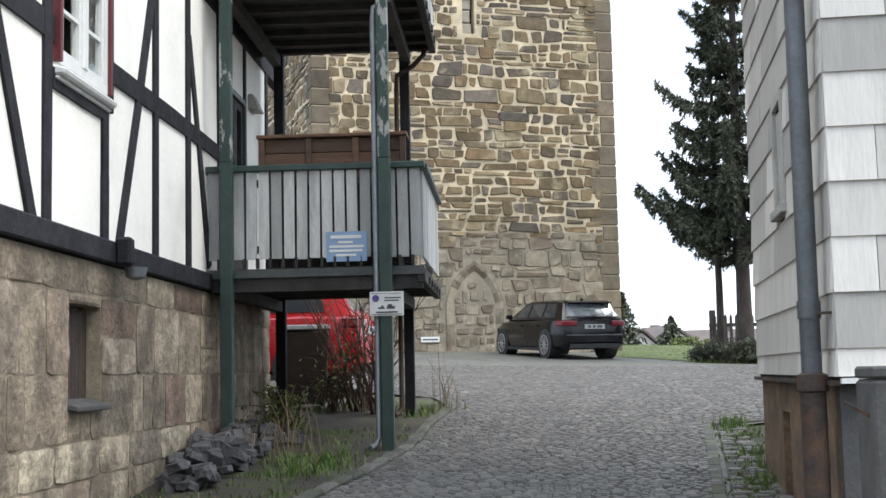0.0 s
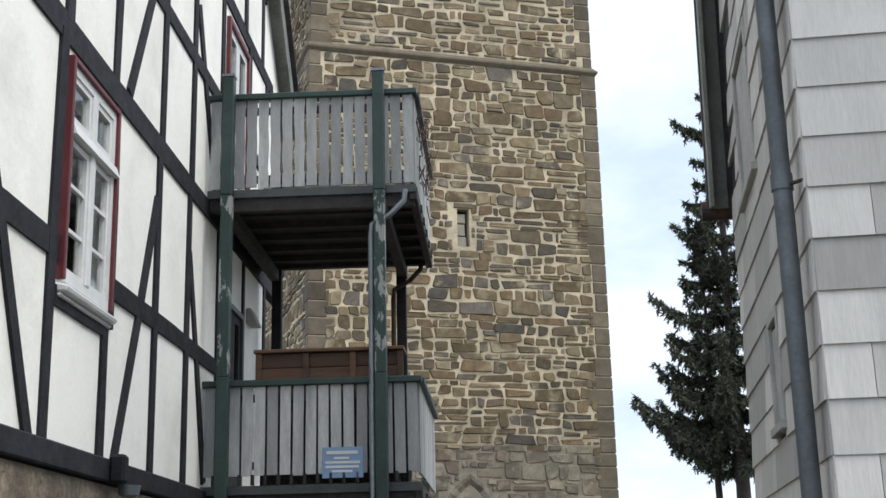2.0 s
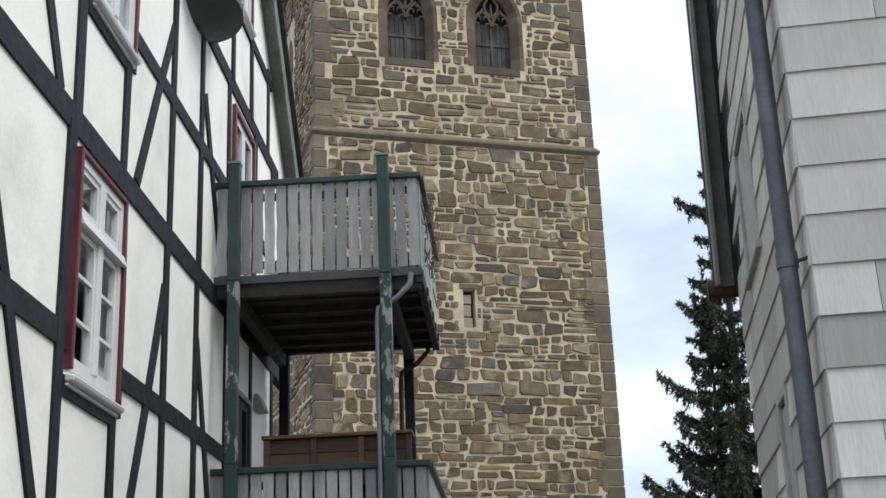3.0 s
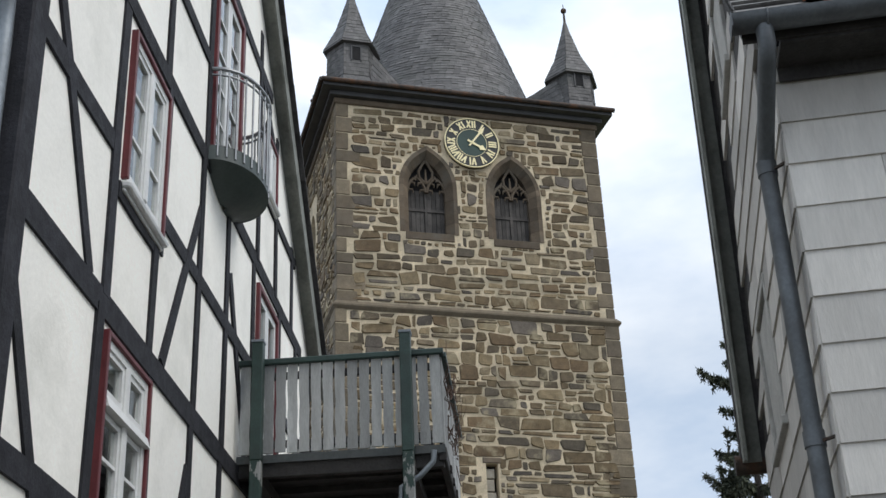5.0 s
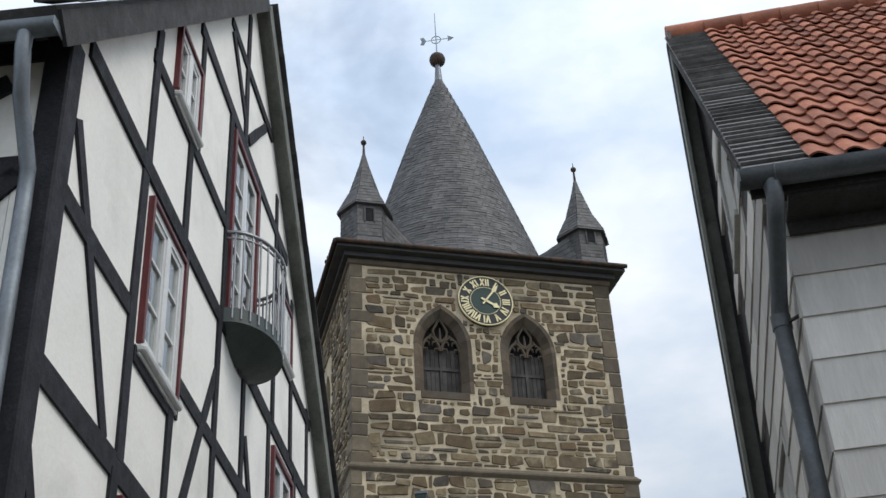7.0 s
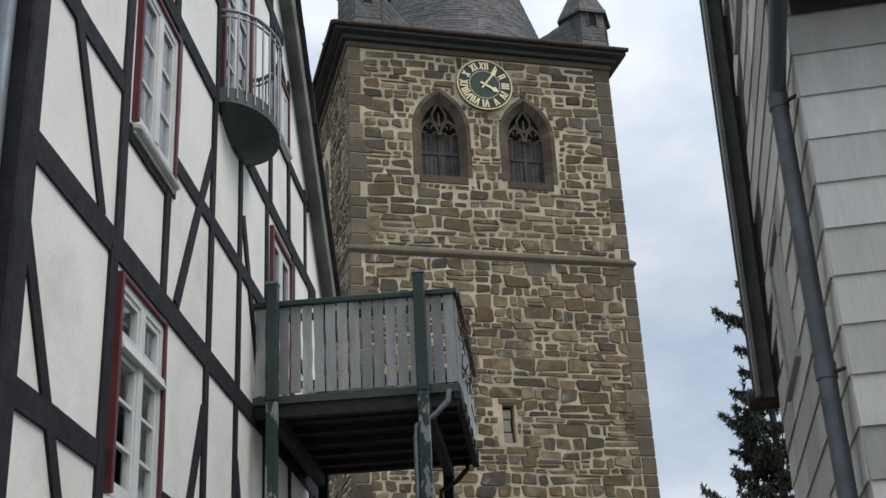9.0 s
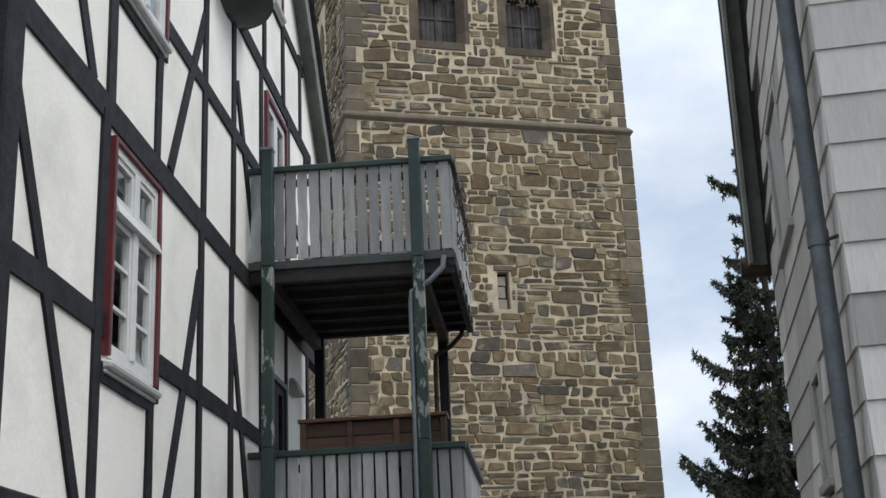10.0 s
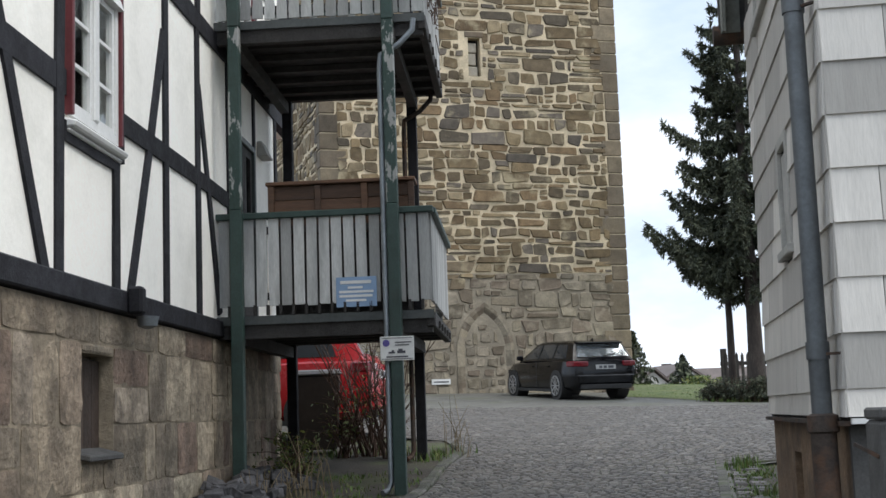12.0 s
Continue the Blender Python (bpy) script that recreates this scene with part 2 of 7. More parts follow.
M_CLAD_P = material("fibre_cement_slab_single", (0.59, 0.56, 0.515), 0.85, tones=(0.90, 1.06), scale=1.6, grain=14, bump=0.3, per="object", stain=(0.48, 0.465, 0.43), stain_at=(0.52, 0.8), stain_scale=1.2, stretch=(3.5, 3.5, 0.6))
M_ZINC = material("weathered_zinc", (0.24, 0.265, 0.285), 0.5, 0.6, tones=(0.8, 1.15), scale=3, grain=40, bump=0.1, stain=(0.17, 0.18, 0.19), stain_scale=2)
M_CAST = material("rusty_cast_iron", (0.045, 0.033, 0.026), 0.8, tones=(0.6, 1.4), scale=5, grain=50, bump=0.4, stain=(0.13, 0.06, 0.028), stain_at=(0.46, 0.66), stain_scale=3)
M_BOARD = material("dark_weathered_board", (0.036, 0.033, 0.031), 0.8, tones=(0.65, 1.4), scale=4, grain=40, bump=0.5, stretch=(1, 1, 1))
M_TILE = material("red_clay_tile", (0.43, 0.155, 0.085), 0.8, tones=(0.75, 1.2), scale=4, grain=30, bump=0.3, per="object", stain=(0.22, 0.08, 0.05), stain_scale=3)
M_RED = material("red_frame_paint", (0.115, 0.017, 0.021), 0.5, tones=(0.8, 1.2), scale=4, grain=40, bump=0.1)
M_WHITE = material("white_frame_paint", (0.74, 0.74, 0.72), 0.45, tones=(0.9, 1.06), scale=3, grain=40, bump=0.1)
M_GRANITE = material("dark_granite", (0.075, 0.073, 0.07), 0.75, tones=(0.7, 1.3), scale=5, grain=70, bump=0.3)
M_GRASS = material("grass", (0.09, 0.12, 0.028), 0.9, tones=(0.6, 1.4), scale=3, grain=30, bump=0.5, per="island", stain=(0.16, 0.15, 0.06), stain_scale=1.0)
M_EARTH = material("earth_and_moss", (0.050, 0.042, 0.031), 0.95, tones=(0.6, 1.4), scale=2, grain=25, bump=0.9, stain=(0.075, 0.095, 0.03), stain_scale=1.2)
M_SETT = material("basalt_sett", (0.15, 0.145, 0.14), 0.6, tones=(0.7, 1.3), scale=6, grain=50, bump=0.4, per="island", hues=[(0.108, 0.098, 0.088), (0.082, 0.075, 0.069), (0.13, 0.119, 0.104), (0.10, 0.089, 0.077), (0.118, 0.109, 0.099)])
# near-black fill that stands for the darkness inside windows and vents
M_BLACK = material("black_for_unlit_depth", (0.012, 0.011, 0.011), 0.9, tones=(0.8, 1.2), bump=0.0)
M_PALE = material("pale_limestone", (0.34, 0.305, 0.245), 0.9, tones=(0.8, 1.15), scale=4, grain=30, bump=0.4)
M_LOUVRE = material("grey_brown_louvre_board", (0.07, 0.062, 0.055), 0.85, tones=(0.6, 1.4), scale=3, grain=30, bump=0.4, per="object")
M_CLOCKBLACK = material("clock_black", (0.012, 0.013, 0.012), 0.45, tones=(0.85, 1.2), scale=2, grain=20, bump=0.0)
M_CLOCKGREEN = material("clock_green", (0.012, 0.04, 0.028), 0.4, tones=(0.85, 1.2), scale=2, grain=20, bump=0.0)
M_GOLD = material("gilding", (0.88, 0.77, 0.46), 0.42, 0.25, tones=(0.9, 1.08), scale=5, grain=30, bump=0.0)
M_SLATEWALL = material("slate_hanging", (0.10, 0.096, 0.094), 0.6, tones=(0.7, 1.25), scale=6, grain=14, bump=0.5)
def glass(name, tint=(0.9, 0.95, 0.95)):
    mat = bpy.data.materials.new(name)
    mat.use_nodes = True
    b = mat.node_tree.nodes["Principled BSDF"]
    b.inputs["Base Color"].default_value = (*tint, 1)
    b.inputs["Roughness"].default_value, b.inputs["Transmission Weight"].default_value, b.inputs["IOR"].default_value = 0.03, 1.0, 1.3
    return mat


M_GLASS = glass("window_glass")
M_CURTAIN = material("net_curtain", (0.42, 0.42, 0.41), 0.95, tones=(0.85, 1.1), scale=6, grain=80, bump=0.1)
M_GREYGREEN = material("grey_green_metal", (0.05, 0.065, 0.06), 0.5, tones=(0.8, 1.2), scale=3, grain=30, bump=0.1)
M_STEEL = material("galvanised_steel", (0.30, 0.31, 0.32), 0.45, 0.7, tones=(0.85, 1.1), scale=5, grain=40, bump=0.05)
M_ROOFDARK = material("weathered_roof_covering", (0.075, 0.07, 0.068), 0.75, tones=(0.65, 1.4), scale=3, grain=25, bump=0.4, per="object")
M_BARGE = material("grey_green_verge_paint", (0.20, 0.205, 0.18), 0.7, tones=(0.75, 1.2), scale=2, grain=25, bump=0.25, stain=(0.075, 0.078, 0.066), stain_scale=2.5)
M_FASCIA = material("grey_drip_edge", (0.075, 0.083, 0.082), 0.6, 0.2, tones=(0.75, 1.2), scale=3, grain=30, bump=0.15, stain=(0.09, 0.09, 0.085), stain_scale=3)
M_BROWN = material("brown_stained_wood", (0.088, 0.043, 0.022), 0.6, tones=(0.65, 1.4), scale=3, grain=35, bump=0.35, per="object", stretch=(1, 0.4, 3))
M_SIGNBLUE = material("sign_blue", (0.24, 0.36, 0.54), 0.4, tones=(0.92, 1.06), scale=3, grain=20, bump=0.0)
M_SIGNROUND = material("sign_round_blue_red", (0.09, 0.07, 0.28), 0.4, tones=(0.9, 1.1), bump=0.0)
M_GRAPHIC = material("sign_dark_print", (0.06, 0.06, 0.075), 0.5, tones=(0.9, 1.1), bump=0.0)
M_BROWNSTONE = material("brown_plinth_render", (0.19, 0.125, 0.078), 0.9, tones=(0.6, 1.35), scale=3, grain=30, bump=0.7, stain=(0.06, 0.05, 0.04), stain_scale=2.5)
M_CASING = material("pale_casing_board", (0.42, 0.41, 0.38), 0.75, tones=(0.8, 1.15), scale=3, grain=30, bump=0.25)
M_SLATE_P = material("verge_slate", (0.17, 0.162, 0.155), 0.65, tones=(0.65, 1.4), scale=4, grain=25, bump=0.4, per="object")
M_ZINCDARK = material("dark_weathered_zinc", (0.12, 0.13, 0.138), 0.5, 0.4, tones=(0.75, 1.2), scale=3, grain=40, bump=0.1, stain=(0.075, 0.078, 0.08), stain_scale=2)
M_ROAD = material("worn_road_joint", (0.12, 0.115, 0.10), 0.75, tones=(0.65, 1.35), scale=2.2, grain=18, bump=0.9, stain=(0.10, 0.105, 0.06), stain_scale=0.8)
M_SETT_P = material("basalt_sett_single", (0.15, 0.145, 0.14), 0.6, tones=(0.7, 1.3), scale=6, grain=50, bump=0.4, per="object", hues=[(0.105, 0.099, 0.092), (0.08, 0.076, 0.072), (0.13, 0.122, 0.11), (0.10, 0.092, 0.082), (0.118, 0.112, 0.104)])
M_BASALT = material("loose_basalt", (0.085, 0.082, 0.085), 0.8, tones=(0.6, 1.4), scale=6, grain=30, bump=0.6, per="object")
M_BLADE = material("grass_blade", (0.10, 0.14, 0.03), 0.8, tones=(0.7, 1.3), scale=2, grain=20, bump=0.0, per="island", hues=[(0.09, 0.16, 0.03), (0.11, 0.18, 0.035), (0.07, 0.125, 0.025), (0.15, 0.16, 0.055)])
M_DRY = material("dry_stalk", (0.22, 0.17, 0.10), 0.9, tones=(0.7, 1.3), scale=4, grain=30, bump=0.0, per="island")
M_TWIG = material("bare_twig", (0.09, 0.055, 0.04), 0.9, tones=(0.7, 1.3), scale=6, grain=40, bump=0.2)
M_LEAF = material("shrub_leaf", (0.11, 0.13, 0.03), 0.7, tones=(0.7, 1.3), scale=4, grain=30, bump=0.0, per="island", hues=[(0.10, 0.13, 0.03), (0.16, 0.17, 0.04), (0.07, 0.10, 0.03)])
M_NEEDLE = material("spruce_needle", (0.035, 0.055, 0.035), 0.8, tones=(0.6, 1.4), scale=2, grain=20, bump=0.0, per="island", hues=[(0.055, 0.066, 0.043), (0.076, 0.086, 0.050), (0.043, 0.053, 0.036), (0.092, 0.098, 0.058)])
M_BARK = material("spruce_bark", (0.05, 0.04, 0.034), 0.95, tones=(0.55, 1.4), scale=6, grain=30, bump=0.9, stretch=(1, 1, 0.3))
M_CARBLACK = material("black_car_paint", (0.004, 0.004, 0.005), 0.16, tones=(0.95, 1.05), scale=2, grain=20, bump=0.0, spec=0.35)
M_CARRED = material("red_car_paint", (0.36, 0.012, 0.016), 0.25, tones=(0.95, 1.05), scale=2, grain=20, bump=0.0)
M_CARGLASS = material("tinted_car_glass", (0.05, 0.055, 0.06), 0.06, 0.35, tones=(0.95, 1.05), scale=2, grain=20, bump=0.0, spec=1.0)
M_TYRE = material("tyre_rubber", (0.018, 0.018, 0.018), 0.85, tones=(0.8, 1.2), scale=8, grain=40, bump=0.2)
M_ALLOY = material("alloy_rim", (0.5, 0.5, 0.51), 0.35, 0.8, tones=(0.9, 1.08), scale=5, grain=30, bump=0.0)
M_LAMP = material("red_tail_lens", (0.15, 0.004, 0.010), 0.2, tones=(0.9, 1.1), scale=10, grain=40, bump=0.0)
M_PLASTIC = material("black_plastic", (0.02, 0.02, 0.02), 0.6, tones=(0.8, 1.2), scale=6, grain=40, bump=0.1)
M_BIN = material("dark_brown_bin_plastic", (0.035, 0.025, 0.02), 0.55, tones=(0.8, 1.2), scale=4, grain=30, bump=0.1)
M_BINLID = material("grey_bin_lid", (0.22, 0.22, 0.225), 0.45, tones=(0.85, 1.15), scale=4, grain=30, bump=0.05)
M_FARWALL = material("far_render", (0.62, 0.6, 0.55), 0.9, tones=(0.9, 1.08), scale=0.6, grain=5, bump=0.1)
M_FARROOF = material("far_roof", (0.13, 0.105, 0.095), 0.85, tones=(0.8, 1.2), scale=0.6, grain=5, bump=0.2)
M_FENCE = material("dark_fence_wood", (0.045, 0.04, 0.036), 0.85, tones=(0.7, 1.3), scale=4, grain=30, bump=0.4, per="object")
M_PLATE = material("number_plate_white", (0.45, 0.45, 0.44), 0.4, tones=(0.95, 1.05), bump=0.0)
M_KERB = material("mossy_kerb_stone", (0.10, 0.095, 0.083), 0.9, tones=(0.6, 1.35), scale=6, grain=40, bump=0.6, per="object", stain=(0.07, 0.08, 0.035), stain_at=(0.45, 0.65), stain_scale=4)
M_NICHE = material("brown_niche_board", (0.05, 0.033, 0.024), 0.85, tones=(0.65, 1.35), scale=4, grain=30, bump=0.4, per="object")
M_QUOIN = material("tan_corner_stone", (0.29, 0.235, 0.155), 0.9, tones=(0.7, 1.2), scale=3, grain=26, bump=0.6, per="object", hues=[(0.19, 0.15, 0.10), (0.15, 0.117, 0.078), (0.225, 0.18, 0.12), (0.13, 0.103, 0.072), (0.175, 0.138, 0.092)], stain=(0.15, 0.125, 0.09), stain_at=(0.5, 0.7), stain_scale=1.4)
M_RUBBLE_LOW = material("lime_washed_rubble", (0.27, 0.23, 0.17), 0.92, tones=(0.7, 1.2), scale=4, grain=22, bump=0.7, per="object", hues=PALE_HUES, stain=(0.37, 0.32, 0.24), stain_at=(0.5, 0.7), stain_scale=2.5)
# pale near-metal colour puts a strong sky reflection into the rear pane
M_REARGLASS = material("brightened_mirror_rear_glass", (0.70, 0.76, 0.80), 0.08, 0.85, tones=(0.95, 1.05), scale=2, grain=20, bump=0.0)
M_JOINT = material("sandy_joint_mortar", (0.28, 0.23, 0.165), 0.95, tones=(0.65, 1.25), scale=3, grain=20, bump=0.8, stain=(0.15, 0.125, 0.09), stain_at=(0.48, 0.7), stain_scale=1.3)

# ---- ground: a lane that climbs to the church, one sheet to the horizon ----
def ground_z(x, y):
    """The lie of the land: steep below the houses, gentler by the tower, level on the hill."""
    if y < 15:
        z = 0.074 * y
    else:
        z = 1.11 + 0.05 * min(y - 15, 30) - 0.03 * max(-8, min(x, 12)) * min(1, (y - 15) / 15)
        z += 0.2 * (1 - math.exp(-(y - 45) / 12)) if y > 45 else 0
    return max(z, -0.6)


def at(x, y, dz=0.0):
    return (x, y, ground_z(x, y) + dz)


HOUSE = pose(-2.224, 12.0, 0, 0, 0, 87.4)        # half-timbered house: x along its gable wall, y into the house
BARN = pose(1.955, 6.46, 0, 0, 0, 82.0)          # clad house: x along its gable wall, y out over the lane
TOWER = pose(-3.63, 35.13, -0.112, 0, 0, 16.5) @ Matrix.Scale(1.07, 4)        # church tower: x along its front, y into the tower

g = Geo()
xs = [-900, -300, -100, -40, -20] + [-12 + i for i in range(0, 33)] + [30, 60, 150, 400, 900]
ys = [-60, -20, -6] + [i for i in range(-2, 46)] + [50, 60, 80, 120, 200, 400, 900, 2500]
for y in ys:
    for x in xs:
        g.v.append((x, y, ground_z(x, y) - 0.03))
for j in range(len(ys) - 1):
    for i in range(len(xs) - 1):
        n = j * len(xs) + i
        g.f.append((n, n + 1, n + 1 + len(xs), n + len(xs)))
whole("ground", g, M_EARTH, Matrix(), "damp earth with moss under the lane", "ground", kind="structure", smooth=True)

# ---- church tower ----
TW, TD, BASE, STRING, TOP = 8.5, 8.5, 1.2, 16.22, 23.16
WASH = 5.3                                       # height of the lime-washed foot
SET = 0.06                                       # the upper storey stands back above the string course
tower = thing("church_tower", TOWER, "square church tower of brown rubble stone with slate spire", "tower")


def pierced(geo, x0, x1, z0, z1, y0, y1, holes):
    """An upright wall along x with openings, each a list of (x, lower z, upper z) from side to side."""
    cuts = sorted({x0, x1} | {h[0] for hole in holes for h in hole})
    for a, b in zip(cuts, cuts[1:]):
        spans = []
        for hole in holes:
            if hole[0][0] <= a + 1e-6 and hole[-1][0] >= b - 1e-6:
                hx = [h[0] for h in hole]
                spans.append([(np.interp(x, hx, [h[1] for h in hole]), np.interp(x, hx, [h[2] for h in hole])) for x in (a, b)])
        spans.sort(key=lambda s: s[0][0])
        la, lb = z0, z0
        for (al, ah), (bl, bh) in spans + [[(z1, z1), (z1, z1)]]:
            if al > la + 1e-4 or bl > lb + 1e-4:
                geo.hexa([(a, y0, la), (b, y0, lb), (b, y1, lb), (a, y1, la), (a, y0, al), (b, y0, bl), (b, y1, bl), (a, y1, al)])
            la, lb = ah, bh
    return geo


def hole_of(outline):
    """An opening for pierced() from a pointed outline."""
    xs = sorted({round(p[0], 4) for p in outline})
    lo = min(p[1] for p in outline)
    tops = {}
    for x, z in outline:
        tops[round(x, 4)] = max(tops.get(round(x, 4), -9), z)
    return [(x, lo, tops[x]) for x in xs]


def wider(outline, d):
    """The pointed outline set out by d at its sides."""
    x0, x1, foot, zs = outline[0][0] - d, outline[1][0] + d, outline[0][1], outline[2][1]
    return arch(x0, x1, foot, zs + (x1 - x0) * 0.8660254)


BELFRY = [arch(2.24, 3.46, 18.78, 21.42), arch(4.95, 6.13, 18.76, 21.38)]
SIDE_BELFRY = arch(3.7, 4.8, 18.6, 21.3)
PORTAL = arch(3.72, 4.92, BASE, 4.28)
SLIT = [(4.15, 10.72), (4.50, 10.72), (4.50, 11.80), (4.15, 11.80)]

g = Geo()
pierced(g, 0, TW, WASH, STRING, 0, 0.4, [hole_of(SLIT)])
part("front_wall", g, M_MORTAR, tower, "pale yellow lime mortar", weld=True)
g = Geo()
pierced(g, 0, TW, BASE, WASH, 0, 0.4, [hole_of(wider(PORTAL, 0.07))])
part("front_wall_foot", g, M_WASH, tower, "grey lime wash over the foot of the wall", weld=True)
g = Geo()
pierced(g, SET, TW - SET, STRING, TOP, SET, 0.55, [hole_of(wider(b, 0.17)) for b in BELFRY])
part("belfry_front_wall", g, M_MORTAR, tower, "pale yellow lime mortar", weld=True)
for b in ((0, 0.5, 0.4, TD, BASE, STRING), (TW - 0.5, TW, 0.4, TD, BASE, STRING), (0.5, TW - 0.5, TD - 0.5, TD, BASE, STRING), (TW - 0.5, TW - SET, 0.55, TD - SET, STRING, TOP), (0.5, TW - 0.5, TD - 0.5, TD - SET, STRING, TOP)):
    part("side_wall", Geo().box(*b), M_MORTAR, tower)
part("belfry_floor", Geo().box(0.5, TW - 0.5, 0.4, TD - 0.5, STRING - 0.3, STRING), M_BOARD, tower)
side = Geo()
pierced(side, 0.55, TD - SET, STRING, TOP, 0, 0.5, [hole_of(SIDE_BELFRY)])
side.v = [(SET + y, x, z) for x, y, z in side.v]
side.f = [f[::-1] for f in side.f]
part("belfry_side_wall", side, M_MORTAR, tower, weld=True)


def stone(x0, x1, z0, z1, rng, proud=0.03, j=0.028):
    """One rubble stone in the plane of a wall: outline of eight uneven points, its face standing proud of the mortar (towards -y)."""
    mx, mz = (x0 + x1) / 2, (z0 + z1) / 2
    w, h = x1 - x0, z1 - z0
    c = [min(w, h) * rng.uniform(0.02, 0.22) for _ in range(4)]
    sx, sz = min(0.10 * w, 0.055), min(0.16 * h, 0.055)
    (ax, az), (bx, bz), (cx, cz), (dx, dz) = [(x + rng.uniform(-sx, sx), z + rng.uniform(-sz, sz)) for x, z in ((x0, z0), (x1, z0), (x1, z1), (x0, z1))]
    pts = [(ax + c[0], az), (bx - c[1], bz), (bx, bz + c[1]), (cx, cz - c[2]), (cx - c[2], cz), (dx + c[3], dz), (dx, dz - c[3]), (ax, az + c[0])]
    j = 0.05 * min(w, h)
    pts = [(x + rng.uniform(-j, j), z + rng.uniform(-j, j)) for x, z in pts]
    k = rng.uniform(0.86, 0.94)
    n = 8
    p = proud * rng.uniform(0.4, 1.5)
    vs = [(x, 0.012, z) for x, z in pts] + [(mx + (x - mx) * k, -p + rng.uniform(-0.012, 0.012), mz + (z - mz) * k) for x, z in pts]
    fs = [(i, (i + 1) % n, (i + 1) % n + n, i + n) for i in range(n)] + [list(range(n, 2 * n))]
    return vs, fs


def rubble(x0, x1, z0, z1, rng, blocked, tall=(0.14, 0.52), wide=(0.2, 0.85), gap=0.06):
    """Rough, wandering courses of rubble, large stones among small; blocked(x0, x1, z0, z1) says where there is none."""
    out, z = [], z0
    low, high = tall
    while z < z1 - 0.08:
        h = rng.choice((rng.uniform(low, low * 1.6), rng.uniform(low * 1.7, high * 0.75), rng.uniform(high * 0.7, high), rng.uniform(low * 1.8, high * 0.85)))
        h = min(h, z1 - z)
        if z1 - z - h < 0.12:
            h = z1 - z
        x = x0
        while x < x1 - 0.1:
            w = wide[0] + (wide[1] - wide[0]) * rng.random() ** 1.35
            w = min(max(w, h * rng.uniform(0.75, 1.5)), x1 - x)
            if x1 - x - w < 0.15:
                w = x1 - x
            wave = lambda q, e: (0.0 if e <= z0 + 0.01 or e >= z1 - 0.01 else 0.19 * noise.noise(Vector((q * 0.5, e * 1.1, 3.3))))
            a, b = z + wave(x + w / 2, z), z + h + wave(x + w / 2, z + h)
            half = gap * rng.uniform(0.25, 0.8)
            cells, pick = [(x, x + w, a, b)], rng.random()
            if h > 0.30 and pick < 0.22:
                m = a + (b - a) * rng.uniform(0.3, 0.7)
                cells = [(x, x + w, a, m), (x, x + w, m, b)]
                if w > 0.45 and rng.random() < 0.5:
                    q = x + w * rng.uniform(0.3, 0.7)
                    cells = [(x, x + w, a, m), (x, q, m, b), (q, x + w, m, b)] if rng.random() < 0.5 else [(x, q, a, m), (q, x + w, a, m), (x, x + w, m, b)]
            elif w > 0.42 and pick > 0.82:
                m = x + w * rng.uniform(0.22, 0.78)
                cells = [(x, m, a, b), (m, x + w, a, b)]

            def lay(c, depth):
                cw, ch = c[1] - c[0], c[3] - c[2]
                if cw < 0.12 or ch < 0.085:
                    return
                if not blocked(*c):
                    hh = min(half, 0.28 * min(cw, ch))
                    out.append((c[0] + hh, c[1] - hh, c[2] + hh, c[3] - hh))
                elif depth:
                    m = (c[0] + c[1]) / 2 if cw > ch else (c[2] + c[3]) / 2
                    for part_ in (((c[0], m, c[2], c[3]), (m, c[1], c[2], c[3])) if cw > ch else ((c[0], c[1], c[2], m), (c[0], c[1], m, c[3]))):
                        lay(part_, depth - 1)
            for c in cells:
                lay(c, 3)
            x += w
        z += h
    return out


def blocks(openings, arches=(), clock=None):
    """Says where no rubble lies: rectangles, pointed windows with their surround, and the clock."""
    def blocked(x0, x1, z0, z1):
        for (ax, az), (bx, bz) in openings:
            if x1 > ax and x0 < bx and z1 > az and z0 < bz:
                return True
        for o in arches:
            a, b, foot, zs = o[0][0], o[1][0], o[0][1] - 0.22, o[2][1]
            for z in (z0, (z0 + z1) / 2, z1):
                if foot < z:
                    half = (b - a) / 2 + 0.22
                    if z > zs:
                        r2 = (b - a + 0.22) ** 2 - (z - zs) ** 2
                        half = math.sqrt(r2) - (b - a) / 2 if r2 > 0 else -9
                    m = (a + b) / 2
                    if x1 > m - half and x0 < m + half and half > 0:
                        return True
        if clock:
            dx, dz = max(x0 - clock[0], 0, clock[0] - x1), max(z0 - clock[1], 0, clock[1] - z1)
            if math.hypot(dx, dz) < clock[2]:
                return True
        return False
    return blocked


def block(x0, x1, z0, z1, y0, y1, c=0.012):
    """A dressed stone with a chamfered face towards -y (y0 is its face)."""
    g = Geo()
    a = [(x0, z0), (x1, z0), (x1, z1), (x0, z1)]
    b = [(x0 + c, z0 + c), (x1 - c, z0 + c), (x1 - c, z1 - c), (x0 + c, z1 - c)]
    vs = [(x, y1, z) for x, z in a] + [(x, y0 + c, z) for x, z in a] + [(x, y0, z) for x, z in b]
    return g.add(vs, [(i, (i + 1) % 4, (i + 1) % 4 + 4, i + 4) for i in range(4)] + [(i + 4, (i + 1) % 4 + 4, (i + 1) % 4 + 8, i + 8) for i in range(4)] + [(8, 9, 10, 11), (3, 2, 1, 0)])


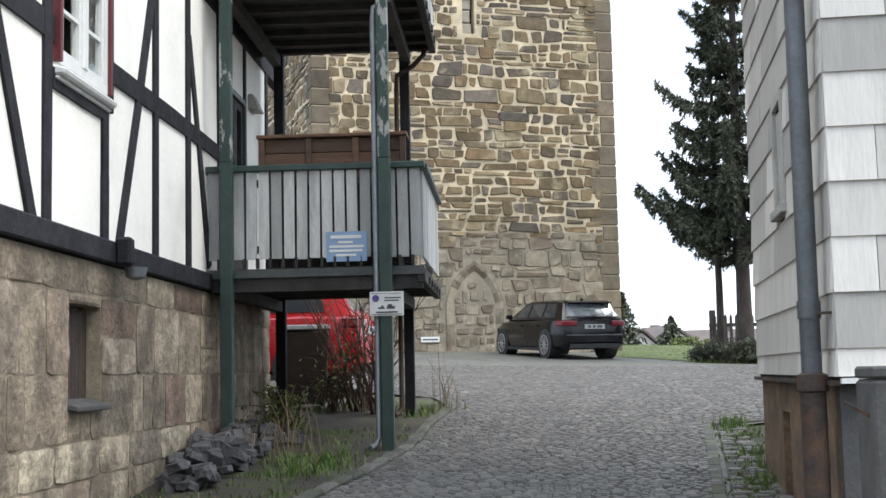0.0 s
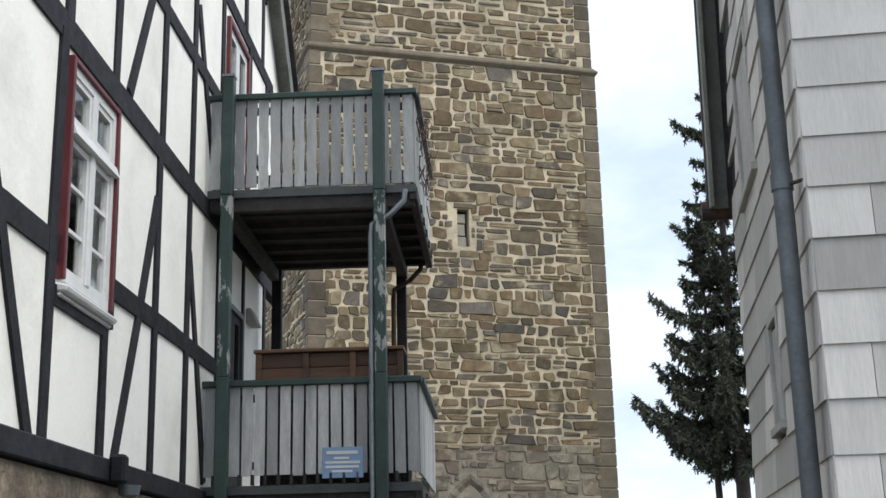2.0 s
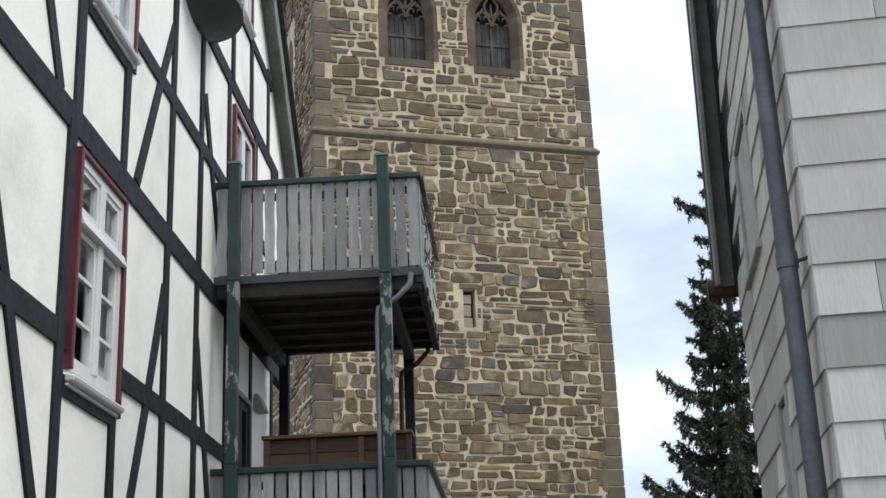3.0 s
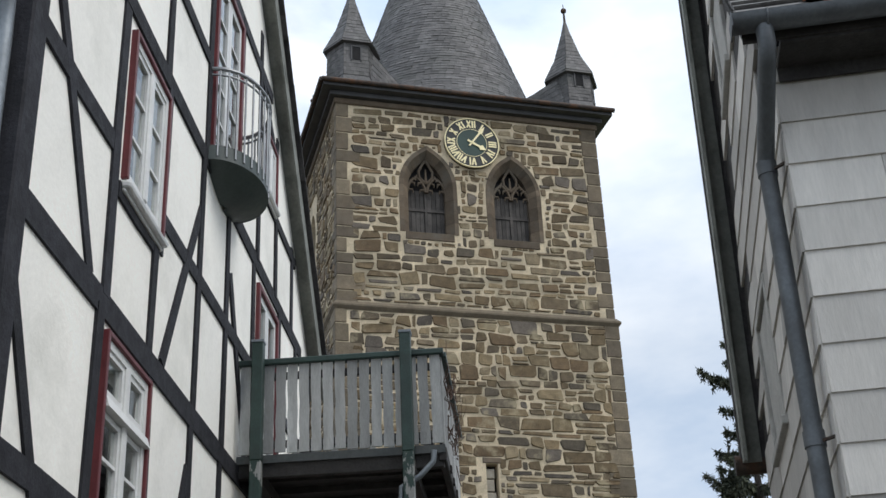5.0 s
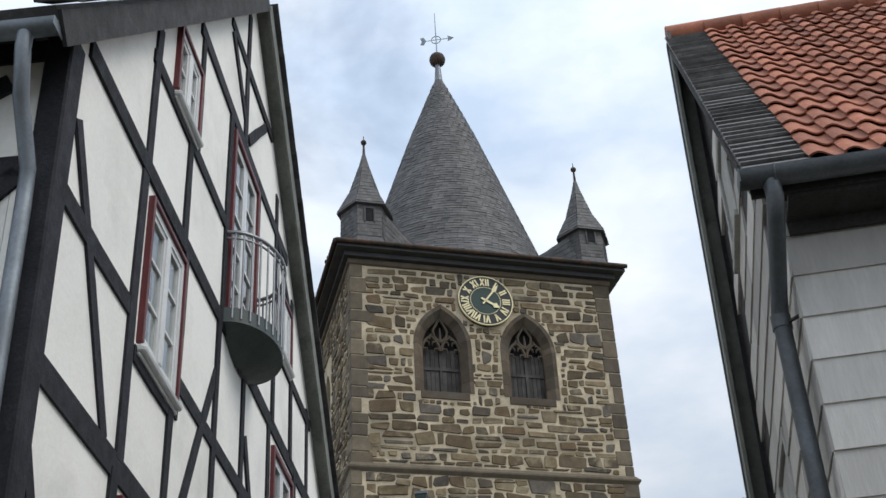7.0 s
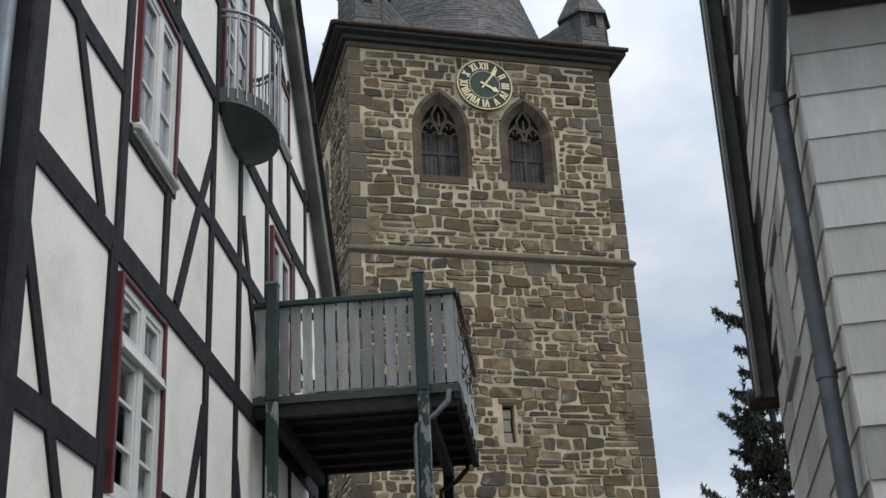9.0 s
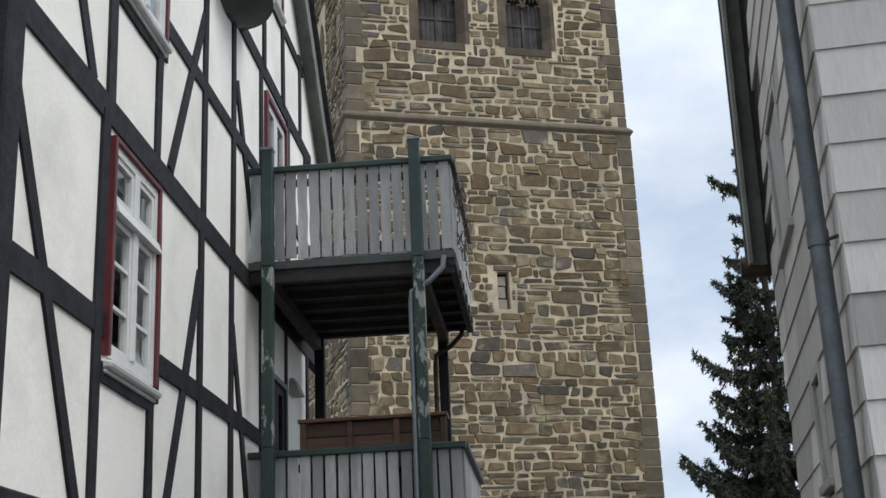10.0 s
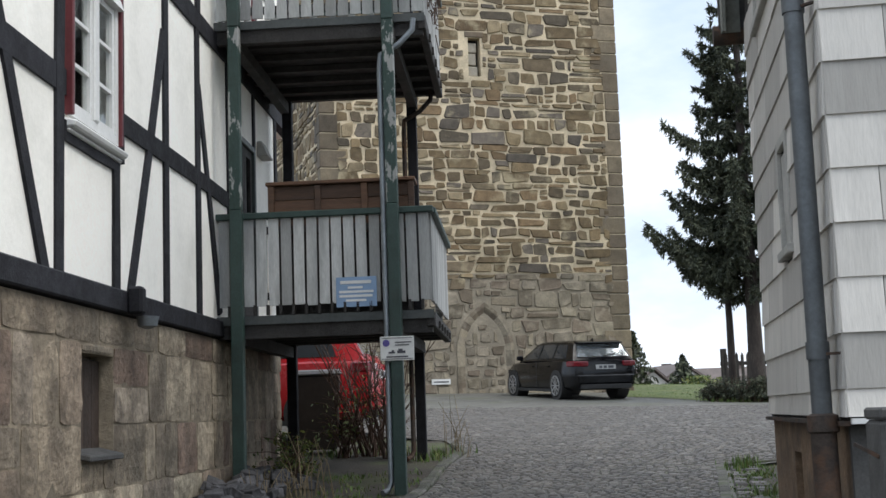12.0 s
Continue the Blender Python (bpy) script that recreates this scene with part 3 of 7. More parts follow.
def voussoirs(outline, out, y0, y1, name, parent, mat=None, deep=0.24):
    """Dressed stones round a pointed opening, each one an object."""
    n = len(outline)
    mx = sum(p[0] for p in outline) / n
    top = max(p[1] for p in outline)
    pts = outline[1:] + outline[:1]                # from the lower right over the point to the lower left
    chain = []
    for i, (x, z) in enumerate(pts):
        chain.append((x, z))
    # longer straight jambs are cut into stones
    fine = [chain[0]]
    for (xa, za), (xb, zb) in zip(chain, chain[1:]):
        k = max(1, round(math.hypot(xb - xa, zb - za) / 0.42))
        fine += [(xa + (xb - xa) * i / k, za + (zb - za) * i / k) for i in range(1, k + 1)]
    zs = outline[2][1]

    def outer(p):
        x, z = p
        if z <= zs + 1e-4:
            return (x + (out if x > mx else -out), z)
        cx = outline[0][0] if x > mx + 1e-4 else outline[1][0]
        if abs(x - mx) < 1e-3:
            return (x, z + out * 1.25)
        d = Vector((x - cx, z - zs)).normalized()
        return (x + d.x * out, z + d.y * out)
    for a, b in zip(fine, fine[1:]):
        oa, ob_ = outer(a), outer(b)
        inn = [(Vector(i_) + (Vector(i_) - Vector(o_)).normalized() * 0.04) for i_, o_ in ((a, oa), (b, ob_))]
        q = [tuple(inn[0]), tuple(inn[1]), ob_, oa]
        mxq, mzq = sum(p[0] for p in q) / 4, sum(p[1] for p in q) / 4
        k = 0.985
        q = [(mxq + (x - mxq) * k, mzq + (z - mzq) * k) for x, z in q]
        gg = Geo()
        # the inner edge is chamfered back into the reveal
        vs = [(x, y1, z) for x, z in q] + [(x, y0, z) for x, z in q]
        t = 0.62
        for i, j in ((4, 7), (5, 6)):
            x, y, z = vs[i]
            X, Y, Z = vs[j]
            vs[i] = (x + (X - x) * t, y0, z + (Z - z) * t)
        vs += [(q[0][0], y0 + deep, q[0][1]), (q[1][0], y0 + deep, q[1][1])]
        gg.add(vs, [(4, 5, 6, 7)[::-1], (8, 9, 5, 4)[::-1], (0, 1, 9, 8)[::-1], (2, 3, 7, 6)[::-1], (1, 2, 6, 5, 9)[::-1], (3, 0, 8, 4, 7)[::-1], (0, 3, 2, 1)[::-1]])
        part(name, gg, mat or M_DRESSED, parent)


# dressed corner stones, string course, cornice
rng = random.Random(7)
z, k = BASE, 0
while z < TOP - 0.12:
    h = rng.uniform(0.32, 0.62)
    if z < STRING < z + h + 0.15:
        h = STRING - z
    h = min(h, TOP - z)
    s = SET if z >= STRING - 0.01 else 0.0
    wl, wr, dl = rng.choice((rng.uniform(0.45, 0.85), rng.uniform(0.28, 0.5))), rng.choice((rng.uniform(0.24, 0.5), rng.uniform(0.4, 0.8))), (0.35 if k % 2 else 0.7)
    p = 0.025
    part("corner_stone", Geo().box(s - p, s + wl, s - p, s + dl, z + 0.012, z + h - 0.012), M_QUOIN, tower, bevel=0.02)
    part("corner_stone", Geo().box(TW - s - wr, TW - s + p, s - p, s + 0.6, z + 0.012, z + h - 0.012), M_QUOIN, tower, bevel=0.02)
    z += h
    k += 1
g = Geo()
prof = [(-0.02, -0.10), (-0.09, 0.0), (-0.09, 0.05), (0.02, 0.18)]
for (o0, z0), (o1, z1) in zip(prof, prof[1:]):
    a = [(o0, o0), (TW - o0, o0), (TW - o0, TD - o0), (o0, TD - o0)]
    b = [(o1, o1), (TW - o1, o1), (TW - o1, TD - o1), (o1, TD - o1)]
    g.add([(x, y, STRING + z0) for x, y in a] + [(x, y, STRING + z1) for x, y in b], [(i, (i + 1) % 4, (i + 1) % 4 + 4, i + 4) for i in range(4)])
part("string_course", g, M_QUOIN, tower, "weathered sandstone moulding")
part("cornice", Geo().box(-0.02, TW + 0.02, -0.02, 0.3, TOP - 0.2, TOP).box(-0.02, 0.3, 0.3, TD, TOP - 0.2, TOP), M_DRESSED, tower, bevel=0.03)

# rubble of the front: the lower stretch stone by stone, the rest joined
rng = random.Random(11)
blocked = blocks([[(4.12, 10.69), (4.53, 11.95)]], BELFRY + [PORTAL], (4.27, 21.97, 0.84))
foot_ = rubble(0.42, TW - 0.42, BASE + 0.25, WASH, rng, blocked, tall=(0.2, 0.44), wide=(0.34, 1.0), gap=0.030)
lower = foot_ + rubble(0.42, TW - 0.42, WASH, STRING - 0.12, rng, blocked, tall=(0.15, 0.43), wide=(0.24, 1.0), gap=0.046)
upper = rubble(0.5, TW - 0.5, STRING + 0.22, TOP - 0.25, rng, blocked, tall=(0.16, 0.47), wide=(0.24, 1.0), gap=0.064)
far_stones = Geo()
near_stones = [c for c in lower if c[3] < 6.4][:290]
for c in near_stones:
    vs, fs = stone(*c, rng)
    part("stone", Geo().add(vs, fs), M_RUBBLE_LOW if c[3] < WASH + 0.1 + 1.2 * noise.noise(Vector((c[0] * 0.35, c[2] * 0.3, 2))) else M_RUBBLE_P, tower)
picked = set(near_stones)
for c in lower:
    if c not in picked:
        far_stones.add(*stone(*c, rng))
for c in upper:
    vs, fs = stone(*c, rng)
    far_stones.add([(x, y + SET, z) for x, y, z in vs], fs)
tagged(part("rubble_rest", far_stones, M_RUBBLE, tower), kind="stuff")
g = Geo()
rng = random.Random(12)
for x0, x1, z0, z1, s in ((0.6, TD - 0.3, BASE, STRING - 0.12, 0.0), (0.6, TD - 0.3, STRING + 0.22, TOP - 0.25, SET)):
    for c in rubble(x0, x1, z0, z1, rng, blocks([[(3.45, 18.3), (5.05, 21.6)]])):
        vs, fs = stone(*c, rng)
        g.add([(y + s, TD - x, z) for x, y, z in vs], fs)
tagged(part("rubble_rest", g, M_RUBBLE, tower), kind="stuff")

# walled-up pointed portal
portal = part("portal_filling", Geo().prism(PORTAL, 0.025, 0.4), M_WASH, tower, "walled-up pointed doorway")
voussoirs(PORTAL, 0.20, -0.03, 0.2, "arch_stone", tower, M_RUBBLE_LOW, 0.06)
rng = random.Random(5)
for c in rubble(3.76, 4.88, BASE + 0.3, 3.98, rng, lambda x0, x1, z0, z1: z1 > 3.17 and (abs((x0 + x1) / 2 - 4.32) + (x1 - x0) / 2 > 0.62 * (4.25 - z1) / 0.75), tall=(0.2, 0.32), wide=(0.25, 0.5)):
    vs, fs = stone(*c, rng, 0.03, 0.02)
    part("stone", Geo().add([(x, y + 0.025, z) for x, y, z in vs], fs), M_RUBBLE_LOW, portal)
# narrow slit window, half filled with pale blocks
# black plate at the back stands for the unlit inside
slit = part("slit_window", Geo().box(4.14, 4.51, 0.3, 0.4, 10.7, 11.82), M_BLACK, tower)
part("lintel", block(4.06, 4.60, 11.81, 11.97, -0.03, 0.25, 0.02), M_DRESSED, slit)
for z0, z1, x1 in ((10.74, 11.02, 4.44), (11.05, 11.38, 4.40), (11.41, 11.68, 4.42)):
    part("pale_block", block(4.16, x1, z0, z1, 0.10, 0.3, 0.02), M_PALE, slit, "pale limestone block")

# belfry windows
def belfry(outline, parent, turn=None):
    x0, x1 = outline[0][0], outline[1][0]
    z0, top = outline[0][1], max(p[1] for p in outline)
    mid, zs = (x0 + x1) / 2, outline[2][1]
    # black plate behind the louvres paints the dark belfry inside
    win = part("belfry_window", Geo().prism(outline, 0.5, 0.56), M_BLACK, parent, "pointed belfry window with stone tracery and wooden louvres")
    voussoirs(outline, 0.29, SET - 0.022, 0.5, "jamb_stone", win)
    part("sill_stone", block(x0 - 0.12, x1 + 0.14, z0 - 0.24, z0, SET - 0.03, 0.45), M_DRESSED, win)
    for a, b in ((x0 + 0.02, mid - 0.045), (mid + 0.045, x1 - 0.02)):
        for lo, hi in ((z0 + 0.03, z0 + 0.88), (z0 + 0.98, zs + 0.02)):
            n = 4
            for i in range(n):
                x = a + (b - a) * i / n
                part("board", Geo().box(x + 0.006, x + (b - a) / n - 0.006, 0.42 + 0.006 * (i % 2), 0.46, lo, hi), M_LOUVRE, win)
    part("mullion", Geo().box(mid - 0.04, mid + 0.04, 0.38, 0.48, z0, zs + 0.1), M_LOUVRE, win)
    part("transom", Geo().box(x0, x1, 0.39, 0.48, z0 + 0.88, z0 + 0.98), M_LOUVRE, win)
    tr = Geo()
    w = (x1 - x0) / 2
    for s in (x0, mid):
        c = s + w / 2
        left = [(s + w * 0.04 + w * 0.96 * (1 - math.cos(t)), 0.3, zs - 0.1 + w * 0.98 * math.sin(t)) for t in [math.pi / 3 * i / 6 for i in range(7)]]
        tr.tube(left, 0.045, 6)
        tr.tube([(2 * c - x, y, z) for x, y, z in left], 0.045, 6)
        for e in (-1, 1):                        # cusps of the trefoil heads
            tr.tube([(c + e * w * 0.44, 0.3, zs - 0.02), (c + e * w * 0.2, 0.3, zs - 0.02), (c + e * w * 0.16, 0.3, zs - 0.14)], [0.04, 0.035, 0.015], 6)
            tr.tube([(c + e * w * 0.36, 0.3, zs + 0.26), (c + e * w * 0.10, 0.3, zs + 0.2), (c + e * w * 0.08, 0.3, zs + 0.1)], [0.04, 0.035, 0.015], 6)
    for e in (-1, 1):                            # two fish-bladders in the head
        tr.tube([(mid, 0.3, zs + 0.2), (mid + e * 0.20, 0.3, zs + 0.42), (mid + e * 0.22, 0.3, zs + 0.62), (mid + e * 0.08, 0.3, top - 0.16), (mid, 0.3, top - 0.05)], 0.042, 6)
        tr.tube([(mid + e * 0.36, 0.3, zs + 0.30), (mid + e * 0.27, 0.3, zs + 0.5)], [0.05, 0.02], 6)
    tr.tube([(mid, 0.3, zs + 0.24), (mid, 0.3, top - 0.35)], [0.05, 0.02], 6)
    part("tracery", tr, M_DRESSED, win, "carved sandstone tracery", smooth=True)
    return win


for b in BELFRY:
    belfry(b, tower)
# side opening closed by a black plate in place of real inner shade
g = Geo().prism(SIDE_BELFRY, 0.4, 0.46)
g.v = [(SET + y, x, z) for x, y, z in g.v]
part("belfry_window", g, M_BLACK, tower, "black plate standing for the unlit pointed belfry opening")

# clock
CX, CZ, CR = 4.27, 21.97, 0.86
clock = part("clock", Geo().tube([(CX, SET - 0.13, CZ), (CX, SET + 0.02, CZ)], CR, 64), M_CLOCKBLACK, tower, "black clock face with gilded Roman numerals", smooth=True)


def ring(r0, r1, y0, y1, n=64):
    gg = Geo()
    c = [(math.sin(2 * math.pi * i / n), math.cos(2 * math.pi * i / n)) for i in range(n)]
    vs = [(CX + r * s, y, CZ + r * q) for r, y in ((r0, y0), (r1, y0), (r1, y1), (r0, y1)) for s, q in c]
    return gg.add(vs, [(k * n + i, k * n + (i + 1) % n, ((k + 1) % 4) * n + (i + 1) % n, ((k + 1) % 4) * n + i) for k in range(4) for i in range(n)])


part("rim", ring(0.845, 0.875, SET - 0.155, SET - 0.09), M_GOLD, clock)
part("inner_ring", ring(0.475, 0.49, SET - 0.143, SET - 0.12), M_GOLD, clock)
part("centre", Geo().tube([(CX, SET - 0.14, CZ), (CX, SET - 0.10, CZ)], 0.475, 48), M_CLOCKGREEN, clock, "dark green clock centre", smooth=True)
STROKES = {"I": [(0, 0, 0, 1)], "V": [(-0.42, 1, 0, 0), (0.42, 1, 0, 0)], "X": [(-0.42, 0, 0.42, 1), (-0.42, 1, 0.42, 0)]}
WIDE = {"I": 0.075, "V": 0.17, "X": 0.17}
for hour, numeral in enumerate(("XII", "I", "II", "III", "IV", "V", "VI", "VII", "VIII", "IX", "X", "XI")):
    gg, total = Geo(), sum(WIDE[c] for c in numeral)
    off = -total / 2
    a = radians(hour * 30)
    for c in numeral:
        m = off + WIDE[c] / 2
        off += WIDE[c]
        for xa, ya, xb, yb in STROKES[c]:
            q = []
            for x, y in ((xa, ya), (xb, yb)):
                px, py = m + x * WIDE[c] * 0.8, 0.535 + y * 0.255
                q.append((CX + px * math.cos(a) + py * math.sin(a), SET - 0.142, CZ - px * math.sin(a) + py * math.cos(a)))
            gg.bar(q[0], q[1], 0.05, 0.012, (0, 1, 0))
    part("numeral", gg, M_GOLD, clock)
for angle, length, width, name in ((36, 0.74, 0.085, "minute_hand"), (118, 0.50, 0.11, "hour_hand")):
    a = radians(angle)
    d, s = Vector((math.sin(a), 0, math.cos(a))), Vector((math.cos(a), 0, -math.sin(a)))
    o = Vector((CX, SET - 0.17, CZ))
    pts = [o - d * 0.16 - s * width * 0.3, o + d * length * 0.55 - s * width * 0.35, o + d * length * 0.66 - s * width * 0.9, o + d * length, o + d * length * 0.66 + s * width * 0.9, o + d * length * 0.55 + s * width * 0.35, o - d * 0.16 + s * width * 0.3]
    n = len(pts)
    part(name, Geo().add(pts + [p + Vector((0, 0.015, 0)) for p in pts], [list(range(n)), list(range(2 * n - 1, n - 1, -1))] + [((i + 1) % n, i, i + n, (i + 1) % n + n) for i in range(n)]), M_GOLD, clock)

# roof: a square foot that turns into a round spire, laid in slate
OVER = 0.42
MX, MY = TW / 2, TD / 2
EAVE = TOP + 0.27
soffit = Geo().box(-OVER, TW + OVER, -OVER, TD + OVER, EAVE - 0.12, EAVE).box(-0.16, TW + 0.16, -0.16, TD + 0.16, TOP, EAVE - 0.125)
part("eave_board", soffit, M_LEAD, tower, "dark boarded eave")
part("gutter", Geo().tube([(-OVER - 0.05, -OVER - 0.07, EAVE + 0.03), (TW + OVER + 0.05, -OVER - 0.07, EAVE + 0.03)], 0.075, 10).tube([(-OVER - 0.07, -OVER - 0.05, EAVE + 0.03), (-OVER - 0.07, TD + OVER, EAVE + 0.03)], 0.075, 10), M_CAST, tower, smooth=True)


def spire_point(a, level):
    """A point of the roof's skin: a round the tower, level 0 at the eave, 1 at the point."""
    heights = [(0.0, 4.72, 23.46), (0.05, 4.25, 23.80), (0.10, 3.75, 24.25), (0.16, 3.40, 25.0), (0.42, 2.43, 27.95), (0.72, 1.27, 31.5), (1.0, 0.13, 34.65)]
    ls = [h[0] for h in heights]
    r, z = np.interp(level, ls, [h[1] for h in heights]), np.interp(level, ls, [h[2] for h in heights])
    sq = min(1.0, max(0.0, (0.13 - level) / 0.13)) ** 0.8
    c, s = math.cos(a), math.sin(a)
    k = 1 + sq * (1 / max(abs(c), abs(s)) - 1)
    return Vector((MX + 0.2 * min(1.0, level / 0.16) + r * k * c, MY + r * k * s, z))       # the spire stands a little off the middle


g = Geo()
n, levels = 48, [0, 0.025, 0.05, 0.075, 0.10, 0.13, 0.16, 0.25, 0.42, 0.57, 0.72, 0.86, 1.0]
for lv in levels:
    for i in range(n):
        g.v.append(tuple(spire_point(2 * math.pi * (i + 0.5) / n, lv)))
g.f = [(j * n + i, j * n + (i + 1) % n, (j + 1) * n + (i + 1) % n, (j + 1) * n + i) for j in range(len(levels) - 1) for i in range(n)]
spire = part("spire", g, M_SLATE, tower, "tall round slate spire")
g, rng = Geo(), random.Random(3)
rows = 84
for j in range(rows):
    l0, l1 = j / rows * 0.97, (j + 1.35) / rows * 0.97
    girth = math.pi * (spire_point(0.1, l0).xy - spire_point(0.1 + math.pi, l0).xy).length
    m = max(10, round(girth / 0.24))
    for i in range(m):
        a0, a1 = 2 * math.pi * (i + 0.5 * (j % 2) + rng.uniform(-0.08, 0.08)) / m, 2 * math.pi * (i + 0.96 + 0.5 * (j % 2)) / m
        p, q, r, s = spire_point(a0, l0), spire_point(a1, l0), spire_point(a1, min(1, l1)), spire_point(a0, min(1, l1))
        nrm = (q - p).cross(s - p).normalized()
        lift = nrm * rng.uniform(0.012, 0.026)
        p2, q2 = p + lift, q + lift
        p2 += (p - s).normalized() * rng.uniform(0, 0.02)
        g.add([p2, q2, r + nrm * 0.006, s + nrm * 0.006, p, q], [(0, 1, 2, 3), (4, 5, 1, 0)])
tagged(part("slate_rest", g, M_SLATE, spire), kind="stuff")
SX = MX + 0.2
part("spire_cap", Geo().lathe([(0.2, 34.3), (0.15, 34.7), (0.11, 35.3), (0.09, 35.5)], 12, (SX, MY)), M_ZINC, tower, smooth=True)
part("ball", Geo().lathe([(0.32 * math.sin(math.pi * i / 12), 35.68 - 0.32 * math.cos(math.pi * i / 12)) for i in range(13)], 20, (SX, MY)), M_CAST, tower, "dark copper ball", smooth=True)
vane = part("weather_vane", Geo().tube([(SX, MY, 36.0), (SX, MY, 38.2)], [0.026, 0.014], 8), M_ZINC, tower, "wrought iron weather vane with arrow")
va = Vector((math.cos(-0.25), math.sin(-0.25), 0.12)).normalized()
c0 = Vector((SX, MY, 36.75))
part("arrow_shaft", Geo().tube([c0 - va * 0.52, c0 + va * 0.52], 0.015, 6), M_ZINC, vane)
up = Vector((0, 0, 1))
for name, pts in (("arrow_head", [c0 + va * 0.72, c0 + va * 0.46 + up * 0.15, c0 + va * 0.50, c0 + va * 0.46 - up * 0.15]), ("arrow_tail", [c0 - va * 0.40, c0 - va * 0.50 + up * 0.2, c0 - va * 0.64 + up * 0.17, c0 - va * 0.57, c0 - va * 0.64 - up * 0.17, c0 - va * 0.50 - up * 0.2])):
    n, th = len(pts), va.cross(up) * 0.012
    part(name, Geo().add([p + th for p in pts] + [p - th for p in pts], [list(range(n)), list(range(2 * n - 1, n - 1, -1))] + [((i + 1) % n, i, i + n, (i + 1) % n + n) for i in range(n)]), M_ZINC, vane)
g = Geo()
for s in (-1, 1):
    g.tube([c0 + va * 0.19 * math.cos(t) + up * 0.19 * math.sin(t) * s for t in [math.pi * i / 8 for i in range(9)]], 0.018, 6)
part("scroll", g, M_ZINC, vane)

def slate_face(gg, p0, p1, p2, p3, rows, cols, r):
    """Small slates over a four-sided face, p0 to p1 along its foot."""
    nr = (p1 - p0).cross(p3 - p0).normalized()
    for j in range(rows):
        for i in range(cols + 1):
            a, b = max(0.0, (i - 0.5 * (j % 2)) / cols), min(1.0, (i + 0.95 - 0.5 * (j % 2)) / cols)
            if b - a < 0.05:
                continue
            t0, t1 = j / rows, min(1.0, (j + 1.3) / rows)
            q = [p0.lerp(p1, a).lerp(p3.lerp(p2, a), t0), p0.lerp(p1, b).lerp(p3.lerp(p2, b), t0), p0.lerp(p1, b).lerp(p3.lerp(p2, b), t1), p0.lerp(p1, a).lerp(p3.lerp(p2, a), t1)]
            up_ = nr * r.uniform(0.010, 0.02)
            gg.add([q[0] + up_, q[1] + up_, q[2] + nr * 0.006, q[3] + nr * 0.006, q[0], q[1]], [(0, 1, 2, 3), (4, 5, 1, 0)])


